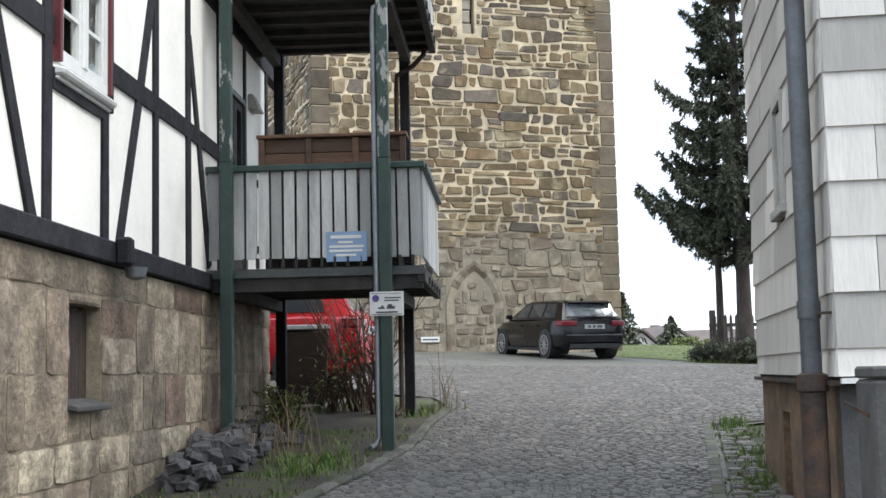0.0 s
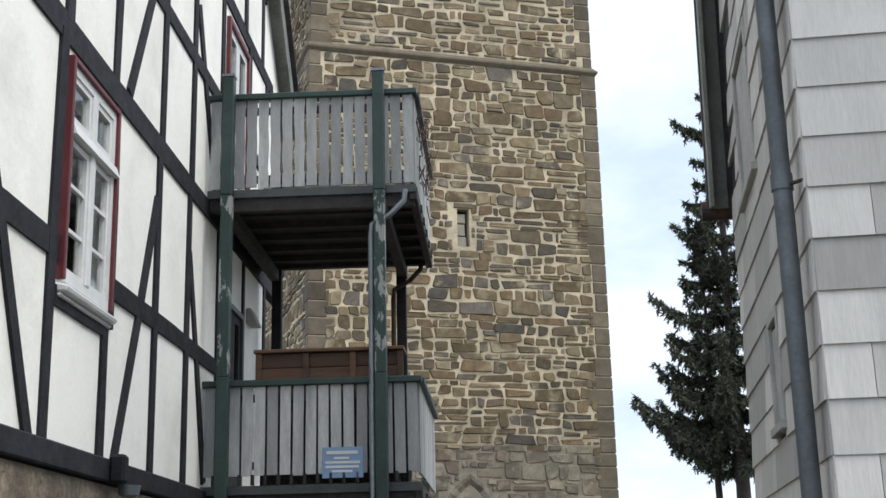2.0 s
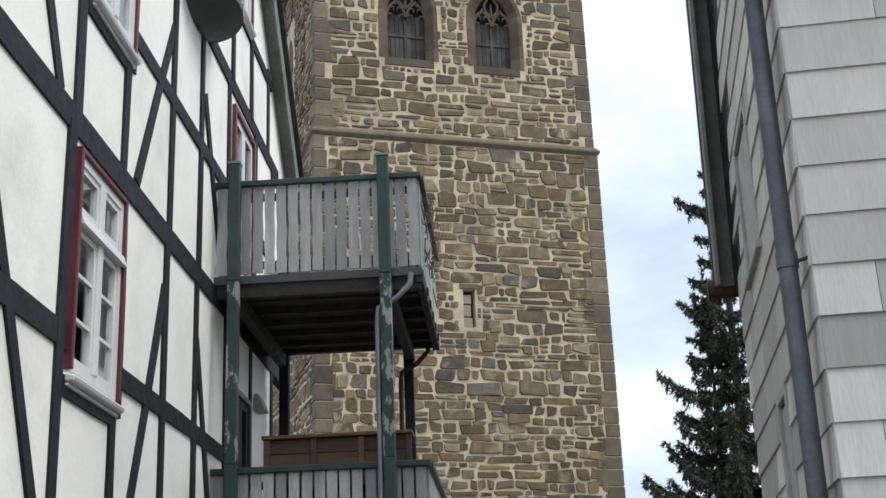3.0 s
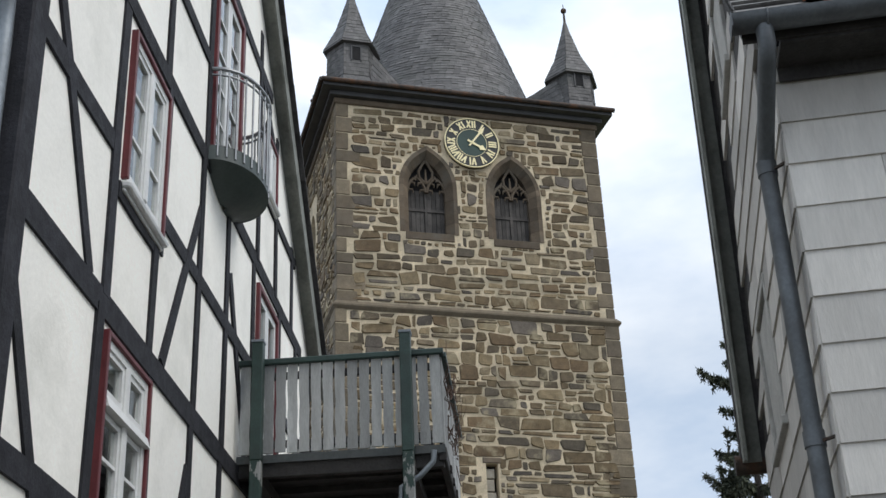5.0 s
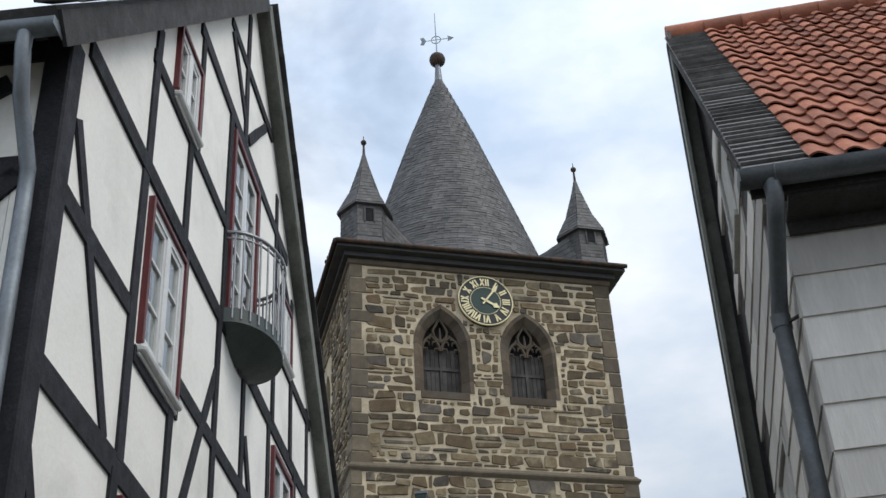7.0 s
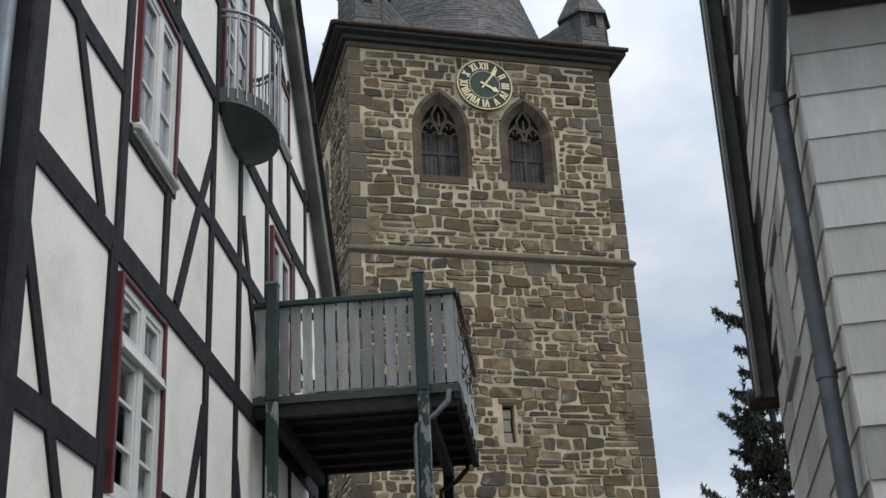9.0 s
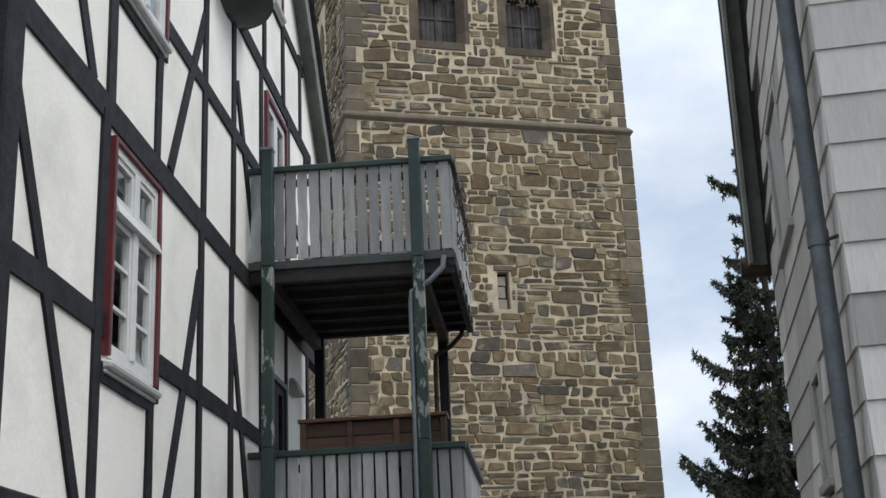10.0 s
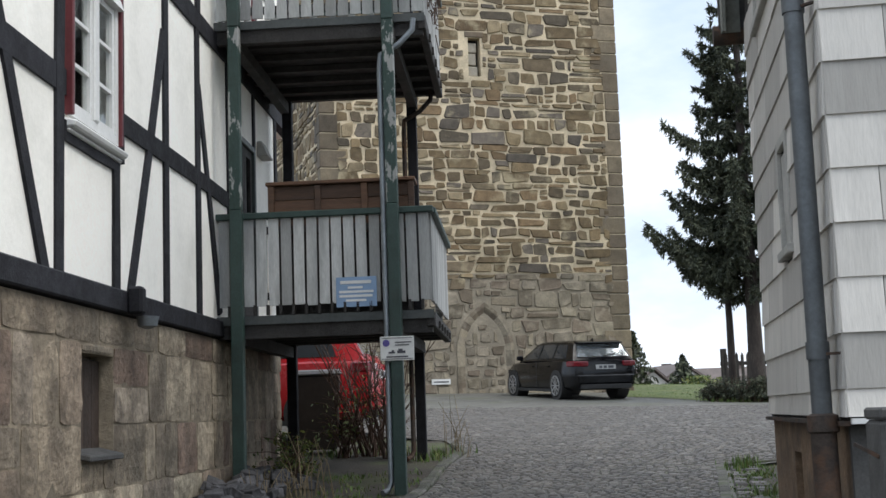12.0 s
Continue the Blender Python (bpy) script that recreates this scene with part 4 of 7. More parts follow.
# corner turrets, six-sided with flared caps, each with a saddle roof that sweeps down to the spire
for k, (tx, ty, drop) in enumerate(((0.66, 0.56, 0.08), (TW - 0.48, 0.56, 0.24), (TW - 0.48, TD - 0.56, 0.1), (0.66, TD - 0.56, 0.1))):
    turret = part("corner_turret", Geo().lathe([(0.88, 23.50), (0.80, 23.95), (0.78, 25.30 - drop)], 6, (tx, ty)), M_SLATEWALL, tower, "slate-hung corner turret with a pointed cap")
    part("cap", Geo().lathe([(0.80, 25.20 - drop), (0.93, 25.22 - drop), (0.90, 25.30 - drop), (0.70, 25.68 - drop), (0.50, 26.12 - drop), (0.28, 26.8 - drop), (0.05, 27.75 - drop)], 6, (tx, ty)), M_SLATE, turret)
    part("finial", Geo().lathe([(0.05, 27.7 - drop), (0.035, 28.1 - drop), (0.03, 28.15 - drop)], 8, (tx, ty)).lathe([(0.10 * math.sin(math.pi * i / 8), 28.23 - drop - 0.10 * math.cos(math.pi * i / 8)) for i in range(9)], 10, (tx, ty)).lathe([(0.018, 28.31 - drop), (0.012, 28.5 - drop)], 6, (tx, ty)), M_CAST, turret, smooth=True)
    d = Vector((SX - tx, MY - ty, 0)).normalized()
    s = Vector((-d.y, d.x, 0))
    o = Vector((tx, ty, 0))
    stations = [(0.0, 0.62, 25.25 - drop, 25.80 - drop), (0.55, 0.66, 25.05 - drop, 25.62 - drop), (1.1, 0.70, 24.85 - drop, 25.42 - drop), (1.7, 0.76, 24.7 - drop, 25.25 - drop), (2.3, 0.84, 24.6 - drop, 25.14 - drop), (2.9, 0.9, 24.5 - drop, 25.1 - drop)]
    sd, secs = Geo(), []
    for q, w, zs_, zr in stations:
        c = o + d * q
        secs.append([c - s * w * 1.25 + up * 23.4, c - s * w + up * zs_, c + up * zr, c + s * w + up * zs_, c + s * w * 1.25 + up * 23.4])
    sd.v = [tuple(p) for sec in secs for p in sec]
    sd.f = [(a * 5 + b + 1, a * 5 + b, (a + 1) * 5 + b, (a + 1) * 5 + b + 1) for a in range(len(secs) - 1) for b in range(4)] + [(4, 3, 2, 1, 0)]
    part("saddle_roof", sd, M_SLATEWALL, turret)
    sl, r = Geo(), random.Random(200 + k)
    for f in range(6):
        a0, a1 = math.pi / 3 * f, math.pi / 3 * (f + 1)
        c0_, c1_ = Vector((math.cos(a0), math.sin(a0), 0)), Vector((math.cos(a1), math.sin(a1), 0))
        slate_face(sl, o + c0_ * 0.80 + up * 23.95, o + c1_ * 0.80 + up * 23.95, o + c1_ * 0.78 + up * (25.2 - drop), o + c0_ * 0.78 + up * (25.2 - drop), 8, 5, r)
        slate_face(sl, o + c0_ * 0.90 + up * (25.30 - drop), o + c1_ * 0.90 + up * (25.30 - drop), o + c1_ * 0.50 + up * (26.12 - drop), o + c0_ * 0.50 + up * (26.12 - drop), 5, 5, r)
        slate_face(sl, o + c0_ * 0.50 + up * (26.12 - drop), o + c1_ * 0.50 + up * (26.12 - drop), o + c1_ * 0.16 + up * (27.25 - drop), o + c0_ * 0.16 + up * (27.25 - drop), 6, 3, r)
    for p, q in zip(secs, secs[1:]):
        slate_face(sl, q[3], p[3], p[2], q[2], 4, 3, r)
        slate_face(sl, p[1], q[1], q[2], p[2], 4, 3, r)
        slate_face(sl, p[0], q[0], q[1], p[1], 7, 3, r)
        slate_face(sl, q[4], p[4], p[3], q[3], 7, 3, r)
    tagged(part("slate_rest", sl, M_SLATE, turret), kind="stuff")
    if ty < MY:
        vent = part("vent_opening", Geo().box(tx - 0.13, tx + 0.13, ty - 0.71, ty - 0.60, 24.52, 24.98), M_BLACK, turret)
        part("frame", Geo().box(tx - 0.17, tx - 0.13, ty - 0.73, ty - 0.6, 24.48, 25.02).box(tx + 0.13, tx + 0.17, ty - 0.73, ty - 0.6, 24.48, 25.02).box(tx - 0.13, tx + 0.13, ty - 0.73, ty - 0.6, 24.98, 25.02), M_LEAD, vent)

# ---- half-timbered house ----
house = thing("timber_house", HOUSE, "black and white half-timbered gabled house on a sandstone basement", "house")
APEX, EAVE_L, EAVE_R, U0, U1 = (-0.78, 12.66), 7.62, 7.95, -5.82, 4.05


def slope_z(u):
    return np.interp(u, [U0, APEX[0], U1], [EAVE_L, APEX[1], EAVE_R])


def rect_hole(u0, u1, z0, z1):
    return [(u0, z0, z1), (u1, z0, z1)]


WINDOWS = [(-4.07, -3.10, 3.55, 5.03, 2), (-3.95, -3.03, 6.31, 7.58, 1), (-3.60, -2.93, 9.02, 9.76, 0), (0.92, 1.50, 8.94, 9.66, 0)]
FRENCH = (-1.50, -0.45, 7.93, 10.16)
DOORS = [(0.74, 1.72, 5.45, 7.54), (0.85, 1.62, 2.62, 4.46)]
gable_cut = [(U0, EAVE_L, 14.0), (APEX[0], APEX[1], 14.0), (U1, EAVE_R, 14.0)]
U2 = 3.08                                       # the lower storey ends short of the upper ones
g = pierced(Geo(), U0, U1, 2.40, 14.0, 0.0, 0.24, [rect_hole(U2, U1, 2.40, 5.15)] + [rect_hole(*w[:4]) for w in WINDOWS] + [rect_hole(*FRENCH)] + [rect_hole(*d) for d in DOORS] + [gable_cut])
part("gable_wall", g, M_PLASTER, house, "white lime plaster between black timbers", weld=True)
part("side_wall", Geo().box(U0, U0 + 0.24, 0.245, 9.0, 2.40, EAVE_L - 0.05), M_PLASTER, house)
part("back_wall", Geo().prism([(U0, 2.4), (U2, 2.4), (U2, 5.15), (U1, 5.15), (U1, EAVE_R), APEX, (U0, EAVE_L)], 8.8, 9.0), M_PLASTER, house)
part("far_wall", Geo().box(U1 - 0.24, U1, 0.245, 8.79, 5.15, EAVE_R - 0.05), M_PLASTER, house)
part("far_wall", Geo().box(U2 - 0.24, U2, 0.245, 8.79, 2.4, 5.1), M_PLASTER, house)
for z, u in ((2.45, U2), (5.22, U1), (7.62, U1)):
    part("floor_slab", Geo().box(U0 + 0.25, u - 0.25, 0.25, 8.78, z - 0.1, z), M_BOARD, house)

rng = random.Random(21)


def timber(u0, z0, u1, z1, w=0.15, proud=0.022, parent=house):
    k = rng.uniform(-0.006, 0.006)
    a, b = Vector((u0, 0.05 - proud + k, z0)), Vector((u1, 0.05 - proud - k, z1))
    mid = (a + b) / 2 + (b - a).normalized().cross(Vector((0, 1, 0))) * rng.uniform(-0.02, 0.02) * min(1, (b - a).length / 2)
    gg = Geo().bar(a, mid, w * rng.uniform(0.93, 1.04), 0.10, (0, 1, 0)).bar(mid, b, w * rng.uniform(0.93, 1.04), 0.10, (0, 1, 0))
    return part("timber", gg, M_TIMBER, parent)


# sill beam and rails
part("sill_beam", Geo().box(U0 - 0.03, U2, -0.06, 0.1, 2.37, 2.53), M_TIMBER, house, bevel=0.012)
for z, u0, u1, w in ((3.75, U0, -4.12, 0.17), (3.75, -3.04, 0.8, 0.15), (3.44, -4.15, -3.05, 0.14), (5.24, U0, U1, 0.19), (6.48, U0, -4.1, 0.15), (6.52, -3.0, 0.7, 0.15), (6.19, -4.05, -3.0, 0.13),
                     (7.81, -5.5, 3.4, 0.17), (8.91, -4.2, -1.6, 0.14), (10.38, -2.95, 1.3, 0.15), (11.5, -1.85, 0.25, 0.13), (8.86, 0.6, 2.9, 0.13), (6.55, 1.85, U1, 0.14)):
    timber(u0, z, u1, z, w)
# posts, storey by storey, cut off under the roof
for u, z0, z1, w in ((-4.22, 2.5, 5.2, 0.14), (-3.10, 2.5, 3.45, 0.13), (-3.0, 3.45, 5.2, 0.10), (-1.80, 2.5, 5.2, 0.13), (-0.74, 2.5, 5.2, 0.13), (0.5, 2.5, 5.2, 0.14), (1.75, 2.5, 5.2, 0.10), (3.01, 2.5, 5.2, 0.13), (3.94, 5.2, 7.9, 0.2),
                     (-4.14, 5.3, 7.78, 0.14), (-3.08, 5.3, 6.2, 0.13), (-2.93, 6.2, 7.78, 0.10), (-1.75, 5.3, 7.78, 0.13), (-0.71, 5.3, 7.78, 0.13), (0.5, 5.3, 7.78, 0.13), (1.92, 5.3, 7.78, 0.13), (3.0, 5.3, 7.78, 0.13),
                     (-4.10, 7.85, 9.75, 0.13), (-3.02, 7.85, 8.95, 0.13), (-2.82, 8.9, 10.4, 0.11), (-1.66, 7.85, 10.4, 0.13), (-0.33, 7.85, 10.4, 0.12), (-1.06, 10.4, 12.4, 0.13), (0.64, 7.85, 10.9, 0.13), (1.66, 7.85, 10.0, 0.13), (2.7, 7.85, 9.0, 0.12)):
    timber(u, z0, u, min(z1, slope_z(u) - 0.05), w)
part("corner_post", Geo().box(U0 - 0.03, U0 + 0.20, -0.035, 0.15, 2.5, EAVE_L + 0.02), M_TIMBER, house, bevel=0.015)
# braces
for q in ((-4.47, 2.5, -5.66, 4.75), (-2.77, 2.52, -1.85, 4.76), (-0.70, 4.62, 0.04, 2.6), (-5.56, 7.12, -4.47, 5.32), (-2.75, 5.34, -1.78, 7.2), (-0.60, 7.12, 0.33, 5.35), (3.1, 5.35, 3.8, 6.8), (0.72, 10.33, 1.5, 9.75),
          (-1.78, 11.4, -1.05, 10.68), (-0.92, 10.55, -0.09, 11.4)):
    timber(*q, 0.12)
# the side wall that faces down the lane
for y0, z0, y1, z1, w in ((0.1, 5.24, 8.9, 5.24, 0.19), (0.1, 6.55, 8.9, 6.55, 0.16), (0.1, 3.78, 8.9, 3.78, 0.16), (0.1, 7.5, 8.9, 7.5, 0.17), (1.5, 2.5, 1.5, 7.5, 0.15), (3.0, 2.5, 3.0, 7.5, 0.15), (4.6, 2.5, 4.6, 7.5, 0.15), (0.35, 7.25, 1.45, 6.6, 0.15), (0.2, 6.5, 1.4, 5.3, 0.14)):
    part("timber", Geo().bar((U0 + 0.03, y0, z0), (U0 + 0.03, y1, z1), w, 0.11, (1, 0, 0)), M_TIMBER, house)
# iron bracket with a lamp head on the sill beam
br = part("bracket", Geo().box(-3.02, -2.9, -0.17, -0.06, 2.36, 2.56), M_TIMBER, house, bevel=0.02)
part("lamp_head", Geo().lathe([(0.02, 2.27), (0.07, 2.29), (0.085, 2.36)], 12, (-2.78, -0.14)), M_ZINC, br, smooth=True)


def window(u0, u1, z0, z1, panes, parent, red=True):
    """A white casement with glazing bars in a dark red casing; panes: rows of small panes in each wing."""
    f = 0.06
    fr = Geo()
    for b in ((u0, u0 + f, z0, z1), (u1 - f, u1, z0, z1), (u0 + f, u1 - f, z0, z0 + f), (u0 + f, u1 - f, z1 - f, z1)):
        fr.box(b[0], b[1], -0.03, 0.10, b[2], b[3])
    win = part("window", fr, M_WHITE, parent, "white casement window in a dark red casing")
    m = M_RED if red else M_WHITE
    c = 0.042
    for name, b in (("casing", (u0 - c, u0, z0, z1 + c)), ("casing", (u1, u1 + c, z0, z1 + c)), ("casing", (u0, u1, z1, z1 + c))):
        part(name, Geo().box(b[0], b[1], -0.055, 0.02, b[2], b[3]), m, win, bevel=0.006)
    part("sill", Geo().hexa([(u0 - 0.055, -0.075, z0 - 0.085), (u1 + 0.055, -0.075, z0 - 0.085), (u1 + 0.055, 0.08, z0 - 0.085), (u0 - 0.055, 0.08, z0 - 0.085), (u0 - 0.055, -0.09, z0 - 0.045), (u1 + 0.055, -0.09, z0 - 0.045), (u1 + 0.055, 0.08, z0), (u0 - 0.055, 0.08, z0)]), M_WHITE, win, bevel=0.01)
    part("apron", Geo().box(u0 - 0.05, u1 + 0.05, -0.045, 0.0, z0 - 0.115, z0 - 0.09), M_WHITE, win, bevel=0.01)
    top = z0 + (z1 - z0) * 0.70 if panes == 2 else z1 - f
    mid = (u0 + u1) / 2
    part("mullion", Geo().box(mid - 0.045, mid + 0.045, -0.042, 0.06, z0 + f, z1 - f), M_WHITE, win, bevel=0.012)
    if panes == 2:
        part("transom", Geo().hexa([(u0, -0.075, top - 0.05), (u1, -0.075, top - 0.05), (u1, 0.06, top - 0.05), (u0, 0.06, top - 0.05), (u0, -0.05, top + 0.03), (u1, -0.05, top + 0.03), (u1, 0.06, top + 0.05), (u0, 0.06, top + 0.05)]), M_WHITE, win)
    lights = [(z0 + f, top - (0.06 if panes == 2 else 0))] + ([(top + 0.06, z1 - f)] if panes == 2 else [])
    for a, b in ((u0 + f, mid - 0.045), (mid + 0.045, u1 - f)):
        for k, (lo, hi) in enumerate(lights):
            sash = Geo()
            s = 0.042
            for q in ((a, a + s, lo, hi), (b - s, b, lo, hi), (a + s, b - s, lo, lo + s), (a + s, b - s, hi - s, hi)):
                sash.box(q[0], q[1], -0.018, 0.03, q[2], q[3])
            wing = part("wing", sash, M_WHITE, win)
            rows = (3 if panes else 2) if k == 0 else 1
            for i in range(1, rows):
                zz = lo + (hi - lo) * i / rows
                part("glazing_bar", Geo().box(a + s, b - s, -0.012, 0.02, zz - 0.013, zz + 0.013), M_WHITE, wing)
            pane = part("pane", Geo().box(a + s, b - s, 0.004, 0.009, lo + s, hi - s), M_GLASS, wing)
            pane.visible_shadow = False
    for a, b in ((u0 + 0.06, u0 + 0.20), (u1 - 0.20, u1 - 0.06)):      # drawn-back curtain
        n = 10
        gg = Geo()
        for i in range(n + 1):
            x = a + (b - a) * i / n
            gg.v += [(x, 0.30 + 0.02 * math.sin(i * 1.9), z0 + 0.05), (x, 0.30 + 0.02 * math.sin(i * 1.9), z1 - 0.02)]
        gg.f = [(2 * i, 2 * i + 2, 2 * i + 3, 2 * i + 1) for i in range(n)]
        part("curtain", gg, M_CURTAIN, win, "pale net curtain", smooth=True)
    return win


for w in WINDOWS:
    window(*w, house)


def glazed_door(u0, u1, z0, z1, parent, label, mat, rows=4, trim=None):
    d = part("door", Geo().box(u0 + 0.02, u1 - 0.02, 0.012, 0.020, z0 + 0.02, z1 - 0.02), M_GLASS, parent, label)
    c = 0.065
    for b in ((u0 - c, u0, z0, z1 + c), (u1, u1 + c, z0, z1 + c), (u0, u1, z1, z1 + c)):
        part("casing", Geo().box(b[0], b[1], -0.045, 0.06, b[2], b[3]), trim or M_RED, d, bevel=0.006)
    mid = (u0 + u1) / 2
    for a, b in ((u0, mid - 0.004), (mid + 0.004, u1)):
        s = 0.085
        gg = Geo().box(a, a + s, -0.012, 0.05, z0, z1).box(b - s, b, -0.012, 0.05, z0, z1).box(a + s, b - s, -0.012, 0.05, z0, z0 + 0.16).box(a + s, b - s, -0.012, 0.05, z1 - s, z1)
        leaf = part("leaf", gg, mat, d)
        for i in range(1, rows):
            zz = z0 + 0.16 + (z1 - z0 - 0.25) * i / rows
            part("glazing_bar", Geo().box(a + s, b - s, -0.006, 0.03, zz - 0.015, zz + 0.015), mat, leaf)
    return d


glazed_door(*FRENCH, house, "white glazed double door of the attic", M_WHITE, 5)
glazed_door(*DOORS[0], house, "white glazed balcony door in a red casing", M_WHITE, 3)
glazed_door(*DOORS[1], house, "dark balcony door with narrow glazing", M_BOARD, 2, M_GREYGREEN)
part("vent_hood", Geo().hexa([(1.95, -0.13, 4.50), (2.25, -0.13, 4.50), (2.25, 0.0, 4.50), (1.95, 0.0, 4.50), (1.98, -0.05, 4.68), (2.22, -0.05, 4.68), (2.22, 0.0, 4.68), (1.98, 0.0, 4.68)]), M_CASING, house, "pale grey vent hood", bevel=0.008)

# little round balcony before the attic door
CU, CZ0, RB = -1.0, 7.97, 0.66
fb = part("round_balcony", Geo().add(*(lambda n: ([(CU + r * math.cos(t), 0.0 - r * math.sin(t) * 0.66, z) for z, r in ((CZ0, RB), (CZ0 - 0.16, RB + 0.01), (CZ0 - 0.17, RB - 0.04), (CZ0 - 0.24, RB * 0.74), (CZ0 - 0.31, RB * 0.34), (CZ0 - 0.33, 0.05)) for t in [math.pi * i / n for i in range(n + 1)]],
          [(j * (n + 1) + i + 1, j * (n + 1) + i, (j + 1) * (n + 1) + i, (j + 1) * (n + 1) + i + 1) for j in range(5) for i in range(n)] + [list(range(n + 1))]))(20)), M_GREYGREEN, house, "small half-round balcony with a steel railing", smooth=True)
for z, r in ((CZ0 + 0.86, 0.022), (CZ0 + 0.79, 0.012)):
    part("handrail", Geo().tube([(CU + RB * math.cos(t), -0.02 - RB * math.sin(t) * 0.64, z) for t in [math.pi * i / 24 for i in range(25)]], r, 8), M_STEEL, fb, smooth=True)
for i in range(1, 16):
    t = math.pi * i / 16
    p = (CU + RB * math.cos(t), -0.02 - RB * math.sin(t) * 0.64)
    part("baluster", Geo().tube([(*p, CZ0 - 0.12), (*p, CZ0 + 0.86)], 0.011, 6), M_STEEL, fb)
part("ring_ornament", Geo().tube([(CU + 0.25 + 0.17 * math.cos(t), -0.33, CZ0 + 0.42 + 0.24 * math.sin(t)) for t in [2 * math.pi * i / 16 for i in range(17)]], 0.012, 6), M_STEEL, fb)

# roof: tiled slopes, verge boards, gutter and downpipe
VO = 0.14
for (ua, za), (ub, zb), name in (((U1 + 0.38, EAVE_R - 0.42), (APEX[0], APEX[1] + 0.06), "roof_slope"), ((APEX[0], APEX[1] + 0.06), (U0 - 0.45, EAVE_L - 0.44), "roof_slope")):
    d = Vector((ub - ua, 0, zb - za)).normalized()
    nrm = Vector((-d.z, 0, d.x))
    nrm = nrm if nrm.z > 0 else -nrm
    o = nrm * 0.20
    pts = [Vector((ua, -VO, za)), Vector((ub, -VO, zb)), Vector((ub, 9.3, zb)), Vector((ua, 9.3, za))]
    part(name, Geo().hexa([p + nrm * 0.10 for p in pts] + [p + o for p in pts]), M_ROOFDARK, house, "weathered dark roof")
    part("soffit", Geo().hexa([p + nrm * 0.02 for p in (Vector((ua, -VO, za)), Vector((ub, -VO, zb)), Vector((ub, 0.3, zb)), Vector((ua, 0.3, za)))] + [p + nrm * 0.095 for p in (Vector((ua, -VO, za)), Vector((ub, -VO, zb)), Vector((ub, 0.3, zb)), Vector((ua, 0.3, za)))]), M_BARGE if ub == APEX[0] else M_BOARD, house, "painted verge soffit")
    b = [Vector((ua, -VO - 0.03, za)), Vector((ub, -VO - 0.03, zb))]
    part("bargeboard", Geo().hexa([b[0] - nrm * 0.06, b[1] - nrm * 0.06, b[1] - nrm * 0.06 + Vector((0, 0.028, 0)), b[0] - nrm * 0.06 + Vector((0, 0.028, 0)), b[0] + nrm * 0.17, b[1] + nrm * 0.17, b[1] + nrm * 0.17 + Vector((0, 0.028, 0)), b[0] + nrm * 0.17 + Vector((0, 0.028, 0))]), M_BARGE if ub == APEX[0] else M_BOARD, house)
    length = (b[1] - b[0]).length
    for i in range(int(length / 0.30)):          # ends of the roof covering along the verge
        p = b[0] + (b[1] - b[0]) * (i + 0.5) / int(length / 0.30) + nrm * (0.215 + 0.012 * (i % 2)) + Vector((0, 0.05, 0))
        part("verge_slate", Geo().bar(p - d * 0.17, p + d * 0.17 + nrm * 0.02, 0.22, 0.018, nrm), M_ROOFDARK, house)
GU, GZ = U0 - 0.52, EAVE_L - 0.42
gut = Geo()
n = 8
for y in (-VO, 9.3):
    for i in range(n + 1):
        t = math.pi * i / n
        gut.v.append((GU - 0.075 * math.cos(t), y, GZ + 0.03 - 0.075 * math.sin(t)))
gut.f = [(i, i + 1, n + 2 + i, n + 1 + i) for i in range(n)]
gut.box(GU - 0.078, GU + 0.078, -VO - 0.006, -VO, GZ - 0.04, GZ + 0.03)
part("gutter", gut, M_ZINC, house, "half-round zinc gutter", smooth=True)
part("downpipe", Geo().tube([(GU, 0.06, GZ - 0.03), (GU, 0.06, GZ - 0.14), (GU + 0.12, 0.08, GZ - 0.42), (U0 - 0.11, 0.10, GZ - 0.75), (U0 - 0.10, 0.10, GZ - 1.0), (U0 - 0.10, 0.10, 0.2)], 0.05, 12), M_ZINC, house, "zinc downpipe", smooth=True)

# basement of sandstone blocks
def rough_block(x0, x1, z0, z1, y, r):
    """A hewn block whose worn face is uneven, with broken corners and edges."""
    gg, nx, nz = Geo(), 7, 5
    k = r.uniform(0, 50)
    for j in range(nz):
        for i in range(nx):
            fx, fz = i / (nx - 1), j / (nz - 1)
            x, z = x0 + (x1 - x0) * fx, z0 + (z1 - z0) * fz
            rim = i in (0, nx - 1) or j in (0, nz - 1)
            corner = i in (0, nx - 1) and j in (0, nz - 1)
            d = 0.010 * noise.noise(Vector((x * 5, z * 5, k))) + 0.005 * noise.noise(Vector((x * 14, z * 14, k)))
            pull = (0.010 + 0.012 * abs(noise.noise(Vector((x * 9, z * 9, k + 7))))) if corner else 0.007 * noise.noise(Vector((x * 9, z * 9, k + 7)))
            gx = pull * (1 if i == 0 else -1 if i == nx - 1 else 0)
            gz = pull * (1 if j == 0 else -1 if j == nz - 1 else 0)
            gg.v.append((x + gx, y + d + (0.006 if rim else 0.0), z + gz))
    gg.f = [(j * nx + i, j * nx + i + 1, (j + 1) * nx + i + 1, (j + 1) * nx + i) for j in range(nz - 1) for i in range(nx - 1)]
    edge = [i for i in range(nx)] + [j * nx + nx - 1 for j in range(1, nz)] + [(nz - 1) * nx + i for i in range(nx - 2, -1, -1)] + [j * nx for j in range(nz - 2, 0, -1)]
    n, m = len(gg.v), len(edge)
    gg.v += [(gg.v[e][0], 0.1, gg.v[e][2]) for e in edge]
    gg.f += [(edge[(i + 1) % m], edge[i], n + i, n + (i + 1) % m) for i in range(m)]
    return gg


